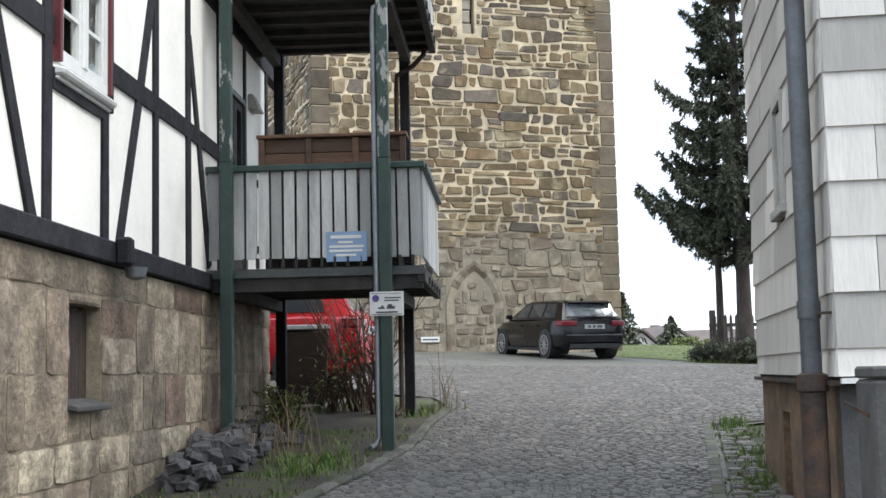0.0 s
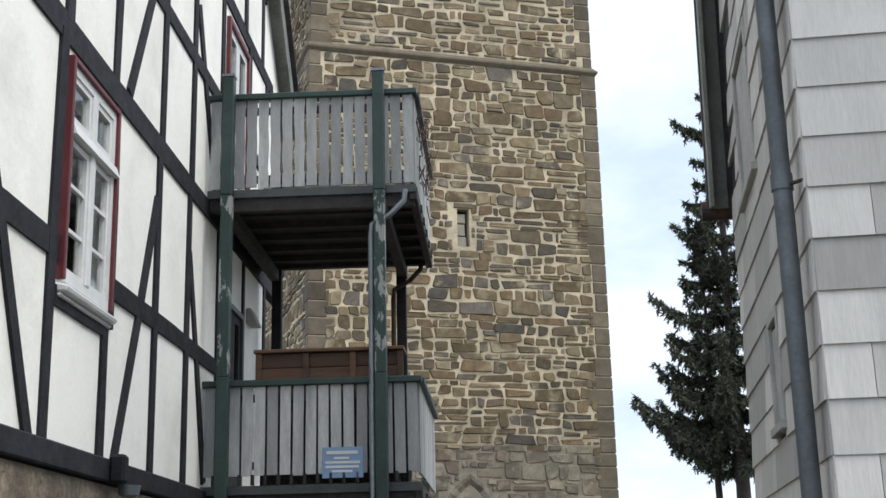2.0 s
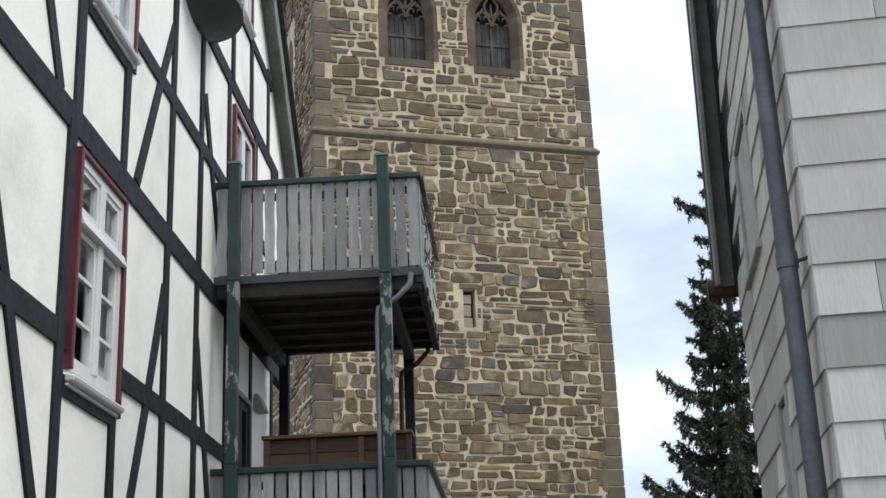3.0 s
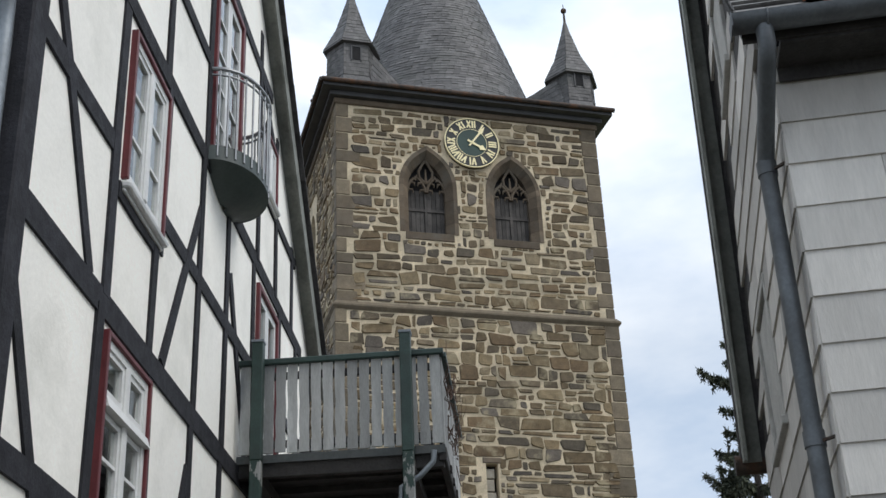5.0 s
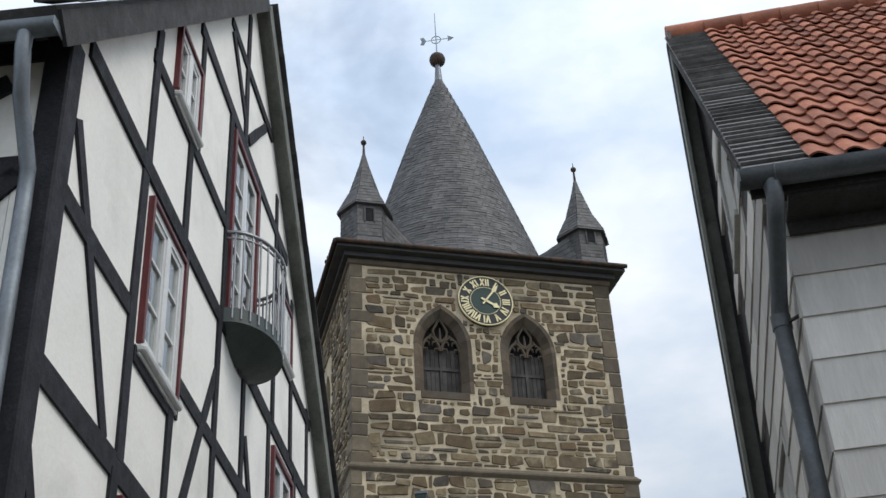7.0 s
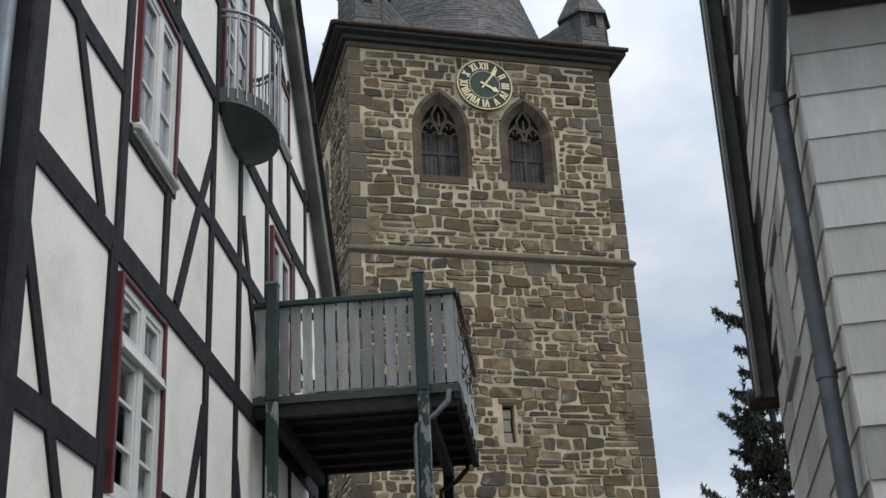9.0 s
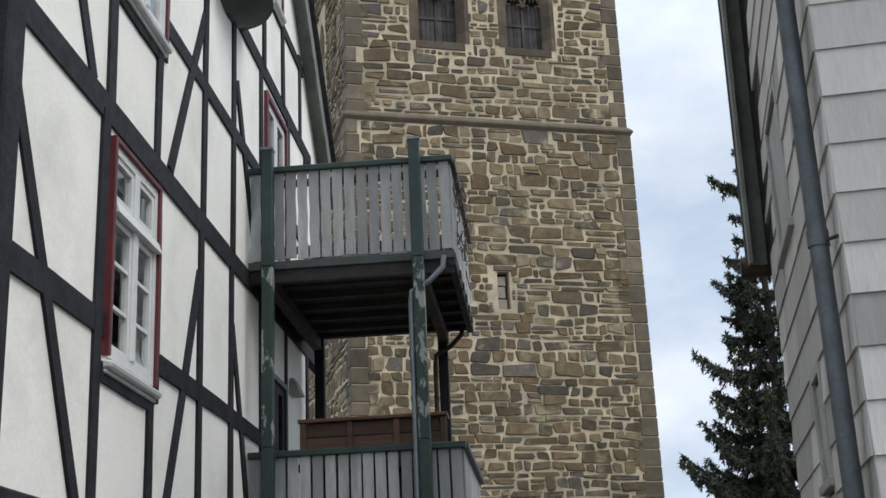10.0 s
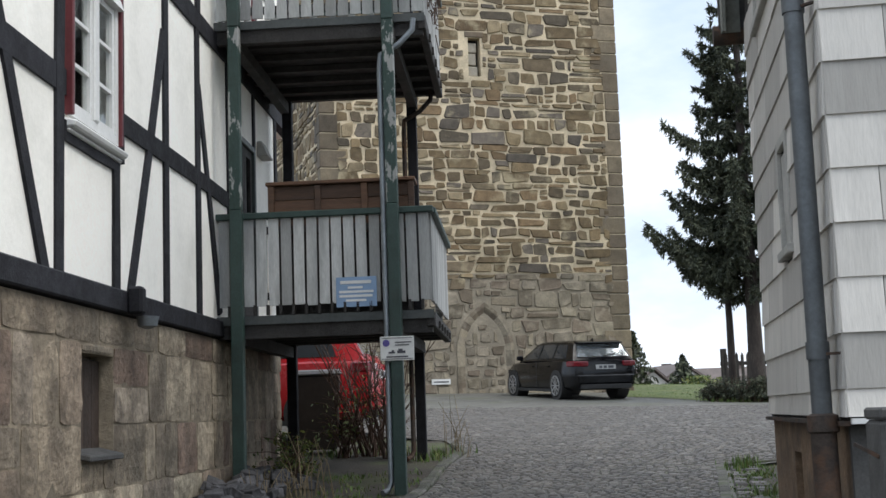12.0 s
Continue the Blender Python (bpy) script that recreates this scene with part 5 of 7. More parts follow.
BROWS = [2.36, 2.13, 1.60, 1.17, 0.92, 0.52, 0.08, -0.4]
part("basement_core", Geo().box(U0 - 0.03, -3.79, 0.0, 9, -0.6, 2.36).box(-3.14, U2 + 0.03, 0.0, 9, -0.6, 2.36).box(-3.79, -3.14, 0.16, 9, -0.6, 2.36).box(-3.79, -3.14, 0.0, 0.16, -0.6, 1.40).box(-3.79, -3.14, 0.0, 0.16, 2.06, 2.36), M_JOINT, house, "sandy lime mortar of the basement")
rng = random.Random(33)
for z1, z0 in zip(BROWS, BROWS[1:]):
    tall = z1 - z0
    stretches = [(U0 - 0.06, U2 + 0.05, z0, z1)]
    if z1 > 1.45 and z0 < 2.05:
        stretches = [(U0 - 0.06, -3.79, z0, z1), (-3.14, U2 + 0.05, z0, z1)] + ([(-3.79, -3.14, z0, 1.355)] if z0 < 1.3 else []) + ([(-3.79, -3.14, 2.06, z1)] if z1 > 2.1 else [])
    for u, end, za, zb in stretches:
        while u < end - 0.01:
            w = rng.uniform(0.34, 0.85) if tall > 0.3 else rng.uniform(0.5, 1.0)
            if tall > 0.4 and rng.random() < 0.35:
                w = rng.uniform(0.24, 0.38)
            if end - (u + w) < 0.2:
                w = end - u
            cuts = [za, zb]
            if zb - za > 0.4 and rng.random() < 0.22:
                cuts = [za, za + (zb - za) * rng.uniform(0.4, 0.62), zb]
            for a_, b_ in zip(cuts, cuts[1:]):
                p, e = rng.uniform(-0.001, 0.008), rng.uniform(-0.006, 0.008)
                part("block", rough_block(u + 0.005 + abs(e) * 0.5, u + w - 0.005, a_ + 0.005 + max(0, e), b_ - 0.005 - max(0, -e), -p - 0.008, rng), M_ASHLAR, house)
            u += w
niche = part("niche", Geo().box(-3.78, -3.15, 0.13, 0.155, 1.42, 2.04), M_BOARD, house, "small boarded cellar opening with a sloping stone sill")
for i in range(4):
    part("board", Geo().box(-3.77 + i * 0.155, -3.62 + i * 0.155, 0.095, 0.125, 1.43, 2.03), M_NICHE, niche)
part("sill", Geo().hexa([(-3.80, -0.07, 1.36), (-3.12, -0.07, 1.36), (-3.12, 0.12, 1.40), (-3.80, 0.12, 1.40), (-3.80, -0.07, 1.40), (-3.12, -0.07, 1.40), (-3.12, 0.12, 1.45), (-3.80, 0.12, 1.45)]), M_GRANITE, niche, "grey stone sill", bevel=0.008)

# ---- wooden balcony of two decks against the house ----
balcony = thing("balcony", HOUSE, "two-storey wooden balcony with dark green posts and grey slats", "balcony")
rng = random.Random(41)
BD, BW = 2.72, 2.02


def slat(x, lo, hi, w, wavy, along):
    """A railing slat; along: 'front' (across the gable) or 'side'."""
    h = w / 2
    out = [(-h, lo), (h, lo), (h, lo + 0.12), (h - (0.008 if wavy else 0), lo + 0.2), (h, lo + 0.42), (h - (0.008 if wavy else 0), lo + 0.62), (h, hi), (-h, hi), (-h, lo + 0.66), (-h + (0.008 if wavy else 0), lo + 0.5), (-h, lo + 0.3), (-h + (0.008 if wavy else 0), lo + 0.16), (-h, lo + 0.1)]
    gg = Geo().prism(out, 0, 0.022)
    tilt = rng.uniform(-0.004, 0.004)
    if along == "front":
        gg.v = [(y - 0.02, -x - px + (z - lo) * tilt * 2, z) for px, y, z in gg.v]
        gg.f = [f for f in gg.f]
    else:
        gg.v = [(x + px, -BW - 0.012 + y, z) for px, y, z in gg.v]
    return gg


for deck, (z, wavy) in enumerate(((2.46, False), (5.31, True))):
    lo, hi = (z + 0.19, z + 1.015) if not wavy else (z + 0.12, z + 1.03)
    n = 17
    for i in range(n):
        part("slat", slat(0.07 + i * (BW - 0.12) / (n - 1), lo + rng.uniform(-0.008, 0.008), hi, (BW - 0.12) / (n - 1) - (0.022 if not wavy else 0.016), wavy, "front"), M_SLAT, balcony)
    for i in range(20):
        part("slat", slat(0.10 + i * (BD - 0.2) / 19, lo + rng.uniform(-0.008, 0.008), hi, 0.108, wavy, "side"), M_SLAT, balcony)
    for b in ((-0.06, 0.06, -BW - 0.04, 0.0), (0.06, BD, -BW - 0.06, -BW + 0.06)):
        part("handrail", Geo().box(*b, hi, hi + 0.06), M_GREEN, balcony, bevel=0.008)
    part("rear_rail", Geo().box(BD - 0.04, BD + 0.02, -BW + 0.06, 0, hi - 0.02, hi + 0.05), M_GREEN, balcony)
    for i in range(9):
        y = -0.1 - i * (BW - 0.2) / 8
        part("rear_slat", Geo().box(BD - 0.02, BD, y - 0.04, y + 0.04, lo, hi - 0.02), M_SLAT, balcony)
    for zz in (lo + 0.06, hi - 0.14):
        for b in ((0.005, 0.045, -BW + 0.03, -0.02), (0.05, BD, -BW + 0.015, -BW + 0.05)):
            part("inner_rail", Geo().box(*b, zz, zz + 0.07), M_BOARD, balcony)
    # deck: fascia, boards, joists, long beams
    part("fascia", Geo().box(-0.03, 0.0, -BW - 0.02, 0.0, z + 0.02, z + 0.10), M_FASCIA, balcony, "grey metal drip edge")
    for u, low in ((0.0, 0.11), (BD - 0.09, 0.03)):
        part("edge_beam", Geo().box(u, u + 0.09, -BW, 0.0, z - low, z + 0.02), M_BOARD, balcony)
    part("edge_beam", Geo().box(-0.02, BD, -BW - 0.03, -BW + 0.05, z - 0.06, z + 0.08), M_BOARD, balcony, bevel=0.01)
    for i in range(14):
        u = 0.005 + i * (BD - 0.01) / 14
        part("deck_board", Geo().box(u + 0.004, u + (BD - 0.01) / 14 - 0.004, -BW + 0.05, -0.01, z + 0.02, z + 0.05), M_BOARD, balcony)
    for i in range(1, 6):
        u = i * BD / 6
        part("joist", Geo().box(u - 0.04, u + 0.04, -BW - 0.05, -0.01, z - 0.045, z + 0.018), M_BOARD, balcony)
    for y in (-0.20, -1.70):
        part("beam", Geo().box(-0.10, BD + 0.05, y - 0.05, y + 0.05, z - 0.17, z - 0.048), M_BOARD, balcony)
    if not wavy:
        for i in range(16):
            y = -0.1 - i * (BW - 0.2) / 15
            part("clip", Geo().box(-0.045, 0.01, y - 0.03, y - 0.005, z + 0.105, z + 0.20), M_BOARD, balcony)
for u, y, top in ((-0.13, -0.217, 6.54), (-0.13, -1.69, 6.54), (BD - 0.02, -0.22, 6.4), (BD - 0.02, -1.68, 6.4)):
    x, yy, _ = HOUSE @ Vector((u, y, 0))
    foot = ground_z(x, yy) - 0.02
    front = u < 0
    post = part("post", Geo().box(u - 0.056, u + 0.056, y - 0.056, y + 0.056, foot, 3.55 if front else top), M_GREEN if front else M_TIMBER, balcony, bevel=0.008)
    if front:
        part("post", Geo().box(u - 0.054, u + 0.054, y - 0.054, y + 0.054, 3.55, 5.32), M_PEEL, balcony, "dark green post with flaking paint", bevel=0.008)
        part("post", Geo().box(u - 0.056, u + 0.056, y - 0.056, y + 0.056, 5.32, top), M_GREEN, balcony, bevel=0.008)
        part("cap", Geo().box(u - 0.062, u + 0.062, y - 0.062, y + 0.062, top, top + 0.025), M_ZINC, balcony)
for u, y, dy in ((-0.13, -1.635, 0.0), (BD - 0.10, -1.72, 0.10)):
    x, yy, _ = HOUSE @ Vector((u, y, 0))
    foot = ground_z(x, yy)
    part("downpipe", Geo().tube([(u + 0.02, y - 0.30 + dy, 5.33), (u + 0.02, y - 0.29 + dy, 5.22), (u, y - 0.16 + dy, 5.08), (u, y + 0.02 + dy, 4.98), (u, y + 0.03 + dy, 4.85), (u, y + 0.03 + dy, foot + 0.12), (u - 0.04, y + 0.06 + dy, foot + 0.05), (u - 0.12, y + 0.10 + dy, foot + 0.03)], 0.028, 10), M_ZINC if u < 0 else M_CAST, balcony, "thin zinc rainwater pipe", smooth=True)

# planter behind the lower railing
pl = thing("planter_box", HOUSE @ pose(0.28, -1.165, 3.345), "brown stained wooden planter box behind the balcony railing", "planter")
for x in (-0.10, 0.12):
    part("long_board", Geo().box(x, x + 0.03, -0.68, 0.68, 0.0, 0.14), M_BROWN, pl, bevel=0.005)
    part("long_board", Geo().box(x - 0.004, x + 0.034, -0.68, 0.68, 0.145, 0.33), M_BROWN, pl, bevel=0.005)
    part("long_board", Geo().box(x, x + 0.03, -0.68, 0.68, 0.335, 0.47), M_BROWN, pl, bevel=0.005)
for y in (-0.70, -0.25, 0.20, 0.65):
    part("batten", Geo().box(-0.135, -0.105, y - 0.01, y + 0.05, 0.0, 0.47), M_BROWN, pl, bevel=0.004)
part("rim", Geo().box(-0.15, 0.18, -0.72, 0.72, 0.475, 0.51), M_BROWN, pl, bevel=0.006)
part("support", Geo().box(-0.08, 0.13, -0.65, 0.65, -0.78, 0.0), M_BOARD, pl)

# signs
def bars(rows, parent, mat, m):
    for x0, x1, z0, z1 in rows:
        part("line_of_text", Geo().box(x0, x1, -0.004, 0.0, z0, z1), mat, parent, m=m)


sg = thing("notice_sign", HOUSE @ pose(-0.045, -1.32, 2.75, 0, 0, -90), "blue notice sign with white lettering on the railing", "sign")
part("plate", Geo().box(-0.19, 0.19, 0.0, 0.008, -0.14, 0.14), M_SIGNBLUE, sg, bevel=0.002)
bars([(-0.15, 0.14, 0.075, 0.105), (-0.08, 0.06, 0.03, 0.05), (-0.16, 0.16, -0.01, 0.012), (-0.16, 0.15, -0.05, -0.028), (-0.10, 0.09, -0.09, -0.07)], sg, M_WHITE, Matrix())
sg = thing("parking_sign", HOUSE @ pose(-0.205, -1.70, 2.20, 0, 0, -90), "white no-parking notice on the green post", "sign")
part("plate", Geo().box(-0.155, 0.155, 0.0, 0.008, -0.11, 0.11), M_WHITE, sg, bevel=0.002)
bars([(-0.14, 0.14, 0.093, 0.098), (-0.14, 0.14, -0.098, -0.093), (-0.02, 0.13, 0.05, 0.06), (-0.02, 0.11, 0.025, 0.035), (-0.10, 0.10, -0.082, -0.07)], sg, M_GRAPHIC, Matrix())
part("disc", Geo().tube([(-0.10, -0.005, 0.05), (-0.10, 0.0, 0.05)], 0.032, 20), M_SIGNROUND, sg)
part("tow_truck_sign", Geo().box(-0.08, -0.02, -0.005, 0, -0.045, -0.03).box(-0.05, -0.03, -0.005, 0, -0.03, -0.015).box(0.0, 0.075, -0.005, 0, -0.045, -0.022).box(0.01, 0.05, -0.005, 0, -0.022, -0.005), M_GRAPHIC, sg)

creeper = thing("dead_creeper", HOUSE @ pose(0.05, -BW - 0.03, 5.4), "dry leafless creeper on the corner of the upper railing", "creeper")
rng, g = random.Random(77), Geo()
for _ in range(46):
    u, z = rng.uniform(0.0, 1.5), rng.uniform(0.15, 1.0)
    pts = [Vector((u, -0.02, z))]
    for _ in range(4):
        pts.append(pts[-1] + Vector((rng.gauss(0.03, 0.07), rng.gauss(-0.012, 0.025), rng.gauss(0.03, 0.09))))
    g.tube(pts, [0.006, 0.005, 0.004, 0.003, 0.002], 4)
tagged(part("stem", g, M_TWIG, creeper), kind="stuff")

# ---- clad house on the other side of the lane ----
barn = thing("clad_house", BARN, "house clad in pale grey slabs with red tile roof", "house")
DEPTH, REAR_Z, RIDGE, FRONT_Z = 3.92, 4.75, (3.2, 10.12), 6.08


def barn_top(u):
    return np.interp(u, [0, RIDGE[0], DEPTH], [FRONT_Z, RIDGE[1], REAR_Z])


SLIDE = [(2.05, 2.95, 4.42, 5.42), (1.68, 2.10, 2.60, 3.25), (1.9, 2.6, 7.3, 8.2)]
gw = Geo()
pierced(gw, 0, DEPTH, 1.46, 10.4, 0, 0.2, [rect_hole(*w) for w in SLIDE] + [[(0, FRONT_Z, 10.4), (RIDGE[0], RIDGE[1], 10.4), (DEPTH, REAR_Z, 10.4)]])
gw.v = [(x, y - 0.2, z) for x, y, z in gw.v]
part("gable_wall", gw, M_BOARD, barn, weld=True)
part("front_wall", Geo().box(0.0, 0.2, -8, -0.2, 1.46, FRONT_Z), M_BOARD, barn)
part("back_wall", Geo().box(DEPTH - 0.2, DEPTH, -8, -0.2, 1.46, REAR_Z).prism([(0.2, 1.46), (DEPTH - 0.2, 1.46), (DEPTH - 0.2, REAR_Z), RIDGE, (0.2, FRONT_Z)], -8, -7.8), M_BOARD, barn)
rng = random.Random(51)


def clad_slab(outline, out, parent, turn):
    """One cement slab: outline of (along, z) with its lower edge lifted off the slab beneath."""
    zs = [z for _, z in outline]
    lo, hi = min(zs), max(zs)
    lift = lambda z: 0.007 + out * (hi - z) / max(0.05, hi - lo)
    n = len(outline)
    vs = [(x, 0.0, z) for x, z in outline] + [(x, -lift(z) - 0.006, z) for x, z in outline]
    gg = Geo().add(vs, [list(range(n, 2 * n)), list(range(n - 1, -1, -1))] + [(i, (i + 1) % n, (i + 1) % n + n, i + n) for i in range(n)])
    if turn == "gable":
        gg.v = [(x, -y, z) for x, y, z in gg.v]
        gg.f = [f[::-1] for f in gg.f]
    else:
        gg.v = [(y, -x, z) for x, y, z in gg.v]
    return gg


rest = Geo()
PITCH, Z0 = 0.2787, 1.50
k, z = 0, Z0
while z < 10.2:
    hi = z + PITCH if k else 1.64
    # gable side
    u = -0.012
    w = (0.45, 0.95, 0.7)[k % 3]
    while u < DEPTH:
        b = min(u + w, DEPTH + 0.01)
        w = 0.98
        top = [min(hi - 0.004 + 0.02, barn_top(q) - 0.02) for q in (u + 0.003, b - 0.003)]
        hit = any(u < s[1] and b > s[0] and z < s[3] - 0.05 and hi > s[2] + 0.05 for s in SLIDE)
        if min(top) > z + 0.03 and not hit:
            part("slab", clad_slab([(u + 0.002, z), (b - 0.002, z), (b - 0.002, top[1]), (u + 0.002, top[0])], 0.013 + rng.uniform(-0.002, 0.003), barn, "gable"), M_CLAD_P, barn)
        elif hit:
            for s in SLIDE:
                for lo_, hi_ in ((u, min(b, s[0] - 0.02)), (max(u, s[1] + 0.02), b)):
                    tops = [min(hi, barn_top(q) - 0.02) for q in (lo_, hi_)]
                    if u < s[1] and b > s[0] and z < s[3] and hi > s[2] and hi_ - lo_ > 0.05 and min(tops) > z + 0.03:
                        part("slab", clad_slab([(lo_, z), (hi_, z), (hi_, tops[1]), (lo_, tops[0])], 0.013, barn, "gable"), M_CLAD_P, barn)
        u = b
    # front side
    if z < FRONT_Z - 0.1:
        u = -0.012
        w = {2: 0.22, 4: 0.24, 7: 0.32}.get(k, (0.78, 0.52, 0.66)[k % 3])
        while u < 8:
            b = min(u + w, 8.0)
            w = 0.98
            gg = clad_slab([(u + 0.002, z), (b - 0.002, z), (b - 0.002, min(hi + 0.015, FRONT_Z)), (u + 0.002, min(hi + 0.015, FRONT_Z))], 0.013 + rng.uniform(-0.002, 0.003), barn, "front")
            if u < 2.6:
                part("slab", gg, M_CLAD_P, barn)
            else:
                rest.add(gg.v, gg.f)
            u = b
    z = hi
    k += 1
tagged(part("slab_rest", rest, M_CLAD, barn), kind="stuff")
part("drip_edge", Geo().box(-0.055, 0.0, -8, 0.0, 1.465, 1.492), M_WHITE, barn, "white painted drip edge")
part("drip_edge", Geo().box(0.0, DEPTH, 0.0, 0.05, 1.455, 1.48), M_CAST, barn)

# plinth of brown stone with shallow recesses
pl_ = Geo()
pierced(pl_, 0.12, DEPTH - 0.03, -0.5, 1.455, 0, 0.3, [rect_hole(1.05, 1.45, 0.45, 1.16), rect_hole(2.2, 2.6, 0.5, 1.25)])
pl_.v = [(x, y - 0.31, z) for x, y, z in pl_.v]
plinth = part("plinth", pl_, M_BROWNSTONE, barn, "brown rendered stone plinth with small openings")
part("plinth_front", Geo().box(0.055, 0.119, -8, -0.006, -0.5, 1.455).box(0.119, 0.4, -8, -0.312, -0.5, 1.455), M_GRANITE, barn, "dark grey plinth")
for u0, u1, z0, z1 in ((1.05, 1.45, 0.45, 1.16), (2.2, 2.6, 0.5, 1.25)):
    part("vent_grille", Geo().box(u0, u1, -0.28, -0.25, z0, z1), M_BLACK, plinth)


def side_window(u0, u1, z0, z1):
    w = part("window", Geo().box(u0, u1, -0.13, -0.12, z0, z1), M_GLASS, barn, "small window in a pale board casing")
    for b in ((u0 - 0.07, u0, z0 - 0.02, z1 + 0.07), (u1, u1 + 0.07, z0 - 0.02, z1 + 0.07), (u0, u1, z1, z1 + 0.07)):
        part("casing", Geo().box(b[0], b[1], -0.12, 0.032, b[2], b[3]), M_CASING, w, bevel=0.005)
    part("sill", Geo().box(u0 - 0.1, u1 + 0.1, -0.12, 0.06, z0 - 0.08, z0 - 0.02), M_CASING, w, bevel=0.006)
    mid = (u0 + u1) / 2
    part("shutter", Geo().box(u0 + 0.015, u1 - 0.015, -0.05, 0.006, z0 + 0.015, z1 - 0.03), M_CASING, w, "closed pale board shutter", bevel=0.004)
    part("frame", Geo().box(u0, u0 + 0.05, -0.11, -0.06, z0, z1).box(u1 - 0.05, u1, -0.11, -0.06, z0, z1).box(mid - 0.03, mid + 0.03, -0.11, -0.06, z0, z1).box(u0 + 0.05, mid - 0.03, -0.11, -0.06, z0, z0 + 0.05).box(mid + 0.03, u1 - 0.05, -0.11, -0.06, z1 - 0.05, z1), M_WHITE, w)


for s in SLIDE:
    side_window(*s)

# roof
VB = 0.19                                        # overhang at the gable
EU, EZ = -0.34, 6.0
slope = Vector((RIDGE[0] - EU, 0, RIDGE[1] + 0.12 - EZ))
run = slope.length
d = slope.normalized()
nrm = Vector((-d.z, 0, d.x))
e0 = Vector((EU, 0, EZ))


def on_roof(s, y, h=0.0):
    return e0 + d * s + nrm * h + Vector((0, y, 0))


part("roof_deck", Geo().hexa([on_roof(0, -8), on_roof(run, -8), on_roof(run, VB), on_roof(0, VB), on_roof(0, -8, 0.07), on_roof(run, -8, 0.07), on_roof(run, VB, 0.07), on_roof(0, VB, 0.07)][::-1]), M_BOARD, barn, "dark boarded roof deck")
part("soffit_board", Geo().box(EU + 0.02, 0.0, -8, -0.02, EZ - 0.10, EZ - 0.07), M_BOARD, barn)
part("eave_fascia", Geo().box(EU, EU + 0.025, -8, VB, EZ - 0.08, EZ + 0.02), M_BOARD, barn)
# dark strip standing in for the soffit's shadow along the wall top
part("frieze_board", Geo().box(-0.05, -0.03, -8, -0.02, EZ - 0.19, EZ - 0.10), M_BOARD, barn)
# slate strip along the verge
rng = random.Random(61)
n = 46
for i in range(n):
    s = run * i / n
    h = 0.09 + rng.uniform(0, 0.012)
    y1 = -0.20 + rng.uniform(-0.02, 0.02)
    a, b = s, s + run / n * 1.25
    part("verge_slate", Geo().hexa([on_roof(a, VB + 0.02, h), on_roof(b, VB + 0.02, 0.075), on_roof(b, y1, 0.075), on_roof(a, y1, h), on_roof(a, VB + 0.02, h + 0.022), on_roof(b, VB + 0.02, 0.09), on_roof(b, y1, 0.09), on_roof(a, y1, h + 0.022)]), M_SLATE_P, barn)
# clay pantiles: one shape, laid in courses
TWD, TLEN = 0.205, 0.30
prof = []
for i in range(9):
    t = i / 8
    prof.append((t * TWD * 1.08, 0.023 * math.sin(2 * math.pi * (t * 0.95 + 0.02)) + 0.023))
tile = Geo()
for s, lift in ((0.0, 0.026), (TLEN * 1.12, 0.0)):
    for x, h in prof:
        tile.v.append((s, -x, h + lift))
for x, h in prof:
    tile.v.append((0.0, -x, h + 0.015))
m = len(prof)
tile.f = [(i, i + 1, m + i + 1, m + i) for i in range(m - 1)] + [(2 * m + i, 2 * m + i + 1, i + 1, i) for i in range(m - 1)]
tile_mesh = tile.mesh("tile", M_TILE, smooth=True)
rot = Matrix((d, (0, 1, 0), nrm)).transposed().to_4x4()
rest = Geo()
rows = int(run / TLEN)
for r in range(rows):
    for c in range(38):
        y = -0.17 - c * TWD
        mtx = Matrix.Translation(on_roof(0.02 + r * TLEN * run / (rows * TLEN), y, 0.075 + rng.uniform(0, 0.006))) @ rot @ pose(0, 0, 0, rng.uniform(-0.8, 0.8), 0, rng.uniform(-0.8, 0.8))
        if c < 17:
            part("tile", tile_mesh, None, barn, m=mtx)
        else:
            rest.add([mtx @ Vector(v) for v in tile.v], tile.f)
tagged(part("tile_rest", rest, M_TILE, barn), kind="stuff")
for i in range(22):
    p = on_roof(run, 0, 0.1)
    y = VB - i * 0.37
    part("ridge_tile", Geo().tube([(p.x, y, p.z - 0.01), (p.x, y - 0.40, p.z + 0.015)], [0.115, 0.10], 10), M_TILE, barn, smooth=True)
# gable boards along the front slope and down the steep rear slope
part("bargeboard", Geo().hexa([on_roof(0, VB - 0.03, -0.05), on_roof(run, VB - 0.03, -0.05), on_roof(run, VB, -0.05), on_roof(0, VB, -0.05), on_roof(0, VB - 0.03, 0.09), on_roof(run, VB - 0.03, 0.09), on_roof(run, VB, 0.09), on_roof(0, VB, 0.09)]), M_BOARD, barn)
part("verge_soffit", Geo().hexa([on_roof(0, 0.03, -0.03), on_roof(run, 0.03, -0.03), on_roof(run, VB - 0.03, -0.03), on_roof(0, VB - 0.03, -0.03), on_roof(0, 0.03, 0.0), on_roof(run, 0.03, 0.0), on_roof(run, VB - 0.03, 0.0), on_roof(0, VB - 0.03, 0.0)]), M_BARGE, barn)
r0, r1 = Vector((RIDGE[0], 0, RIDGE[1] + 0.16)), Vector((DEPTH + 0.22, 0, REAR_Z - 0.05))
dn = (r1 - r0).normalized()
on = Vector((-dn.z, 0, dn.x))
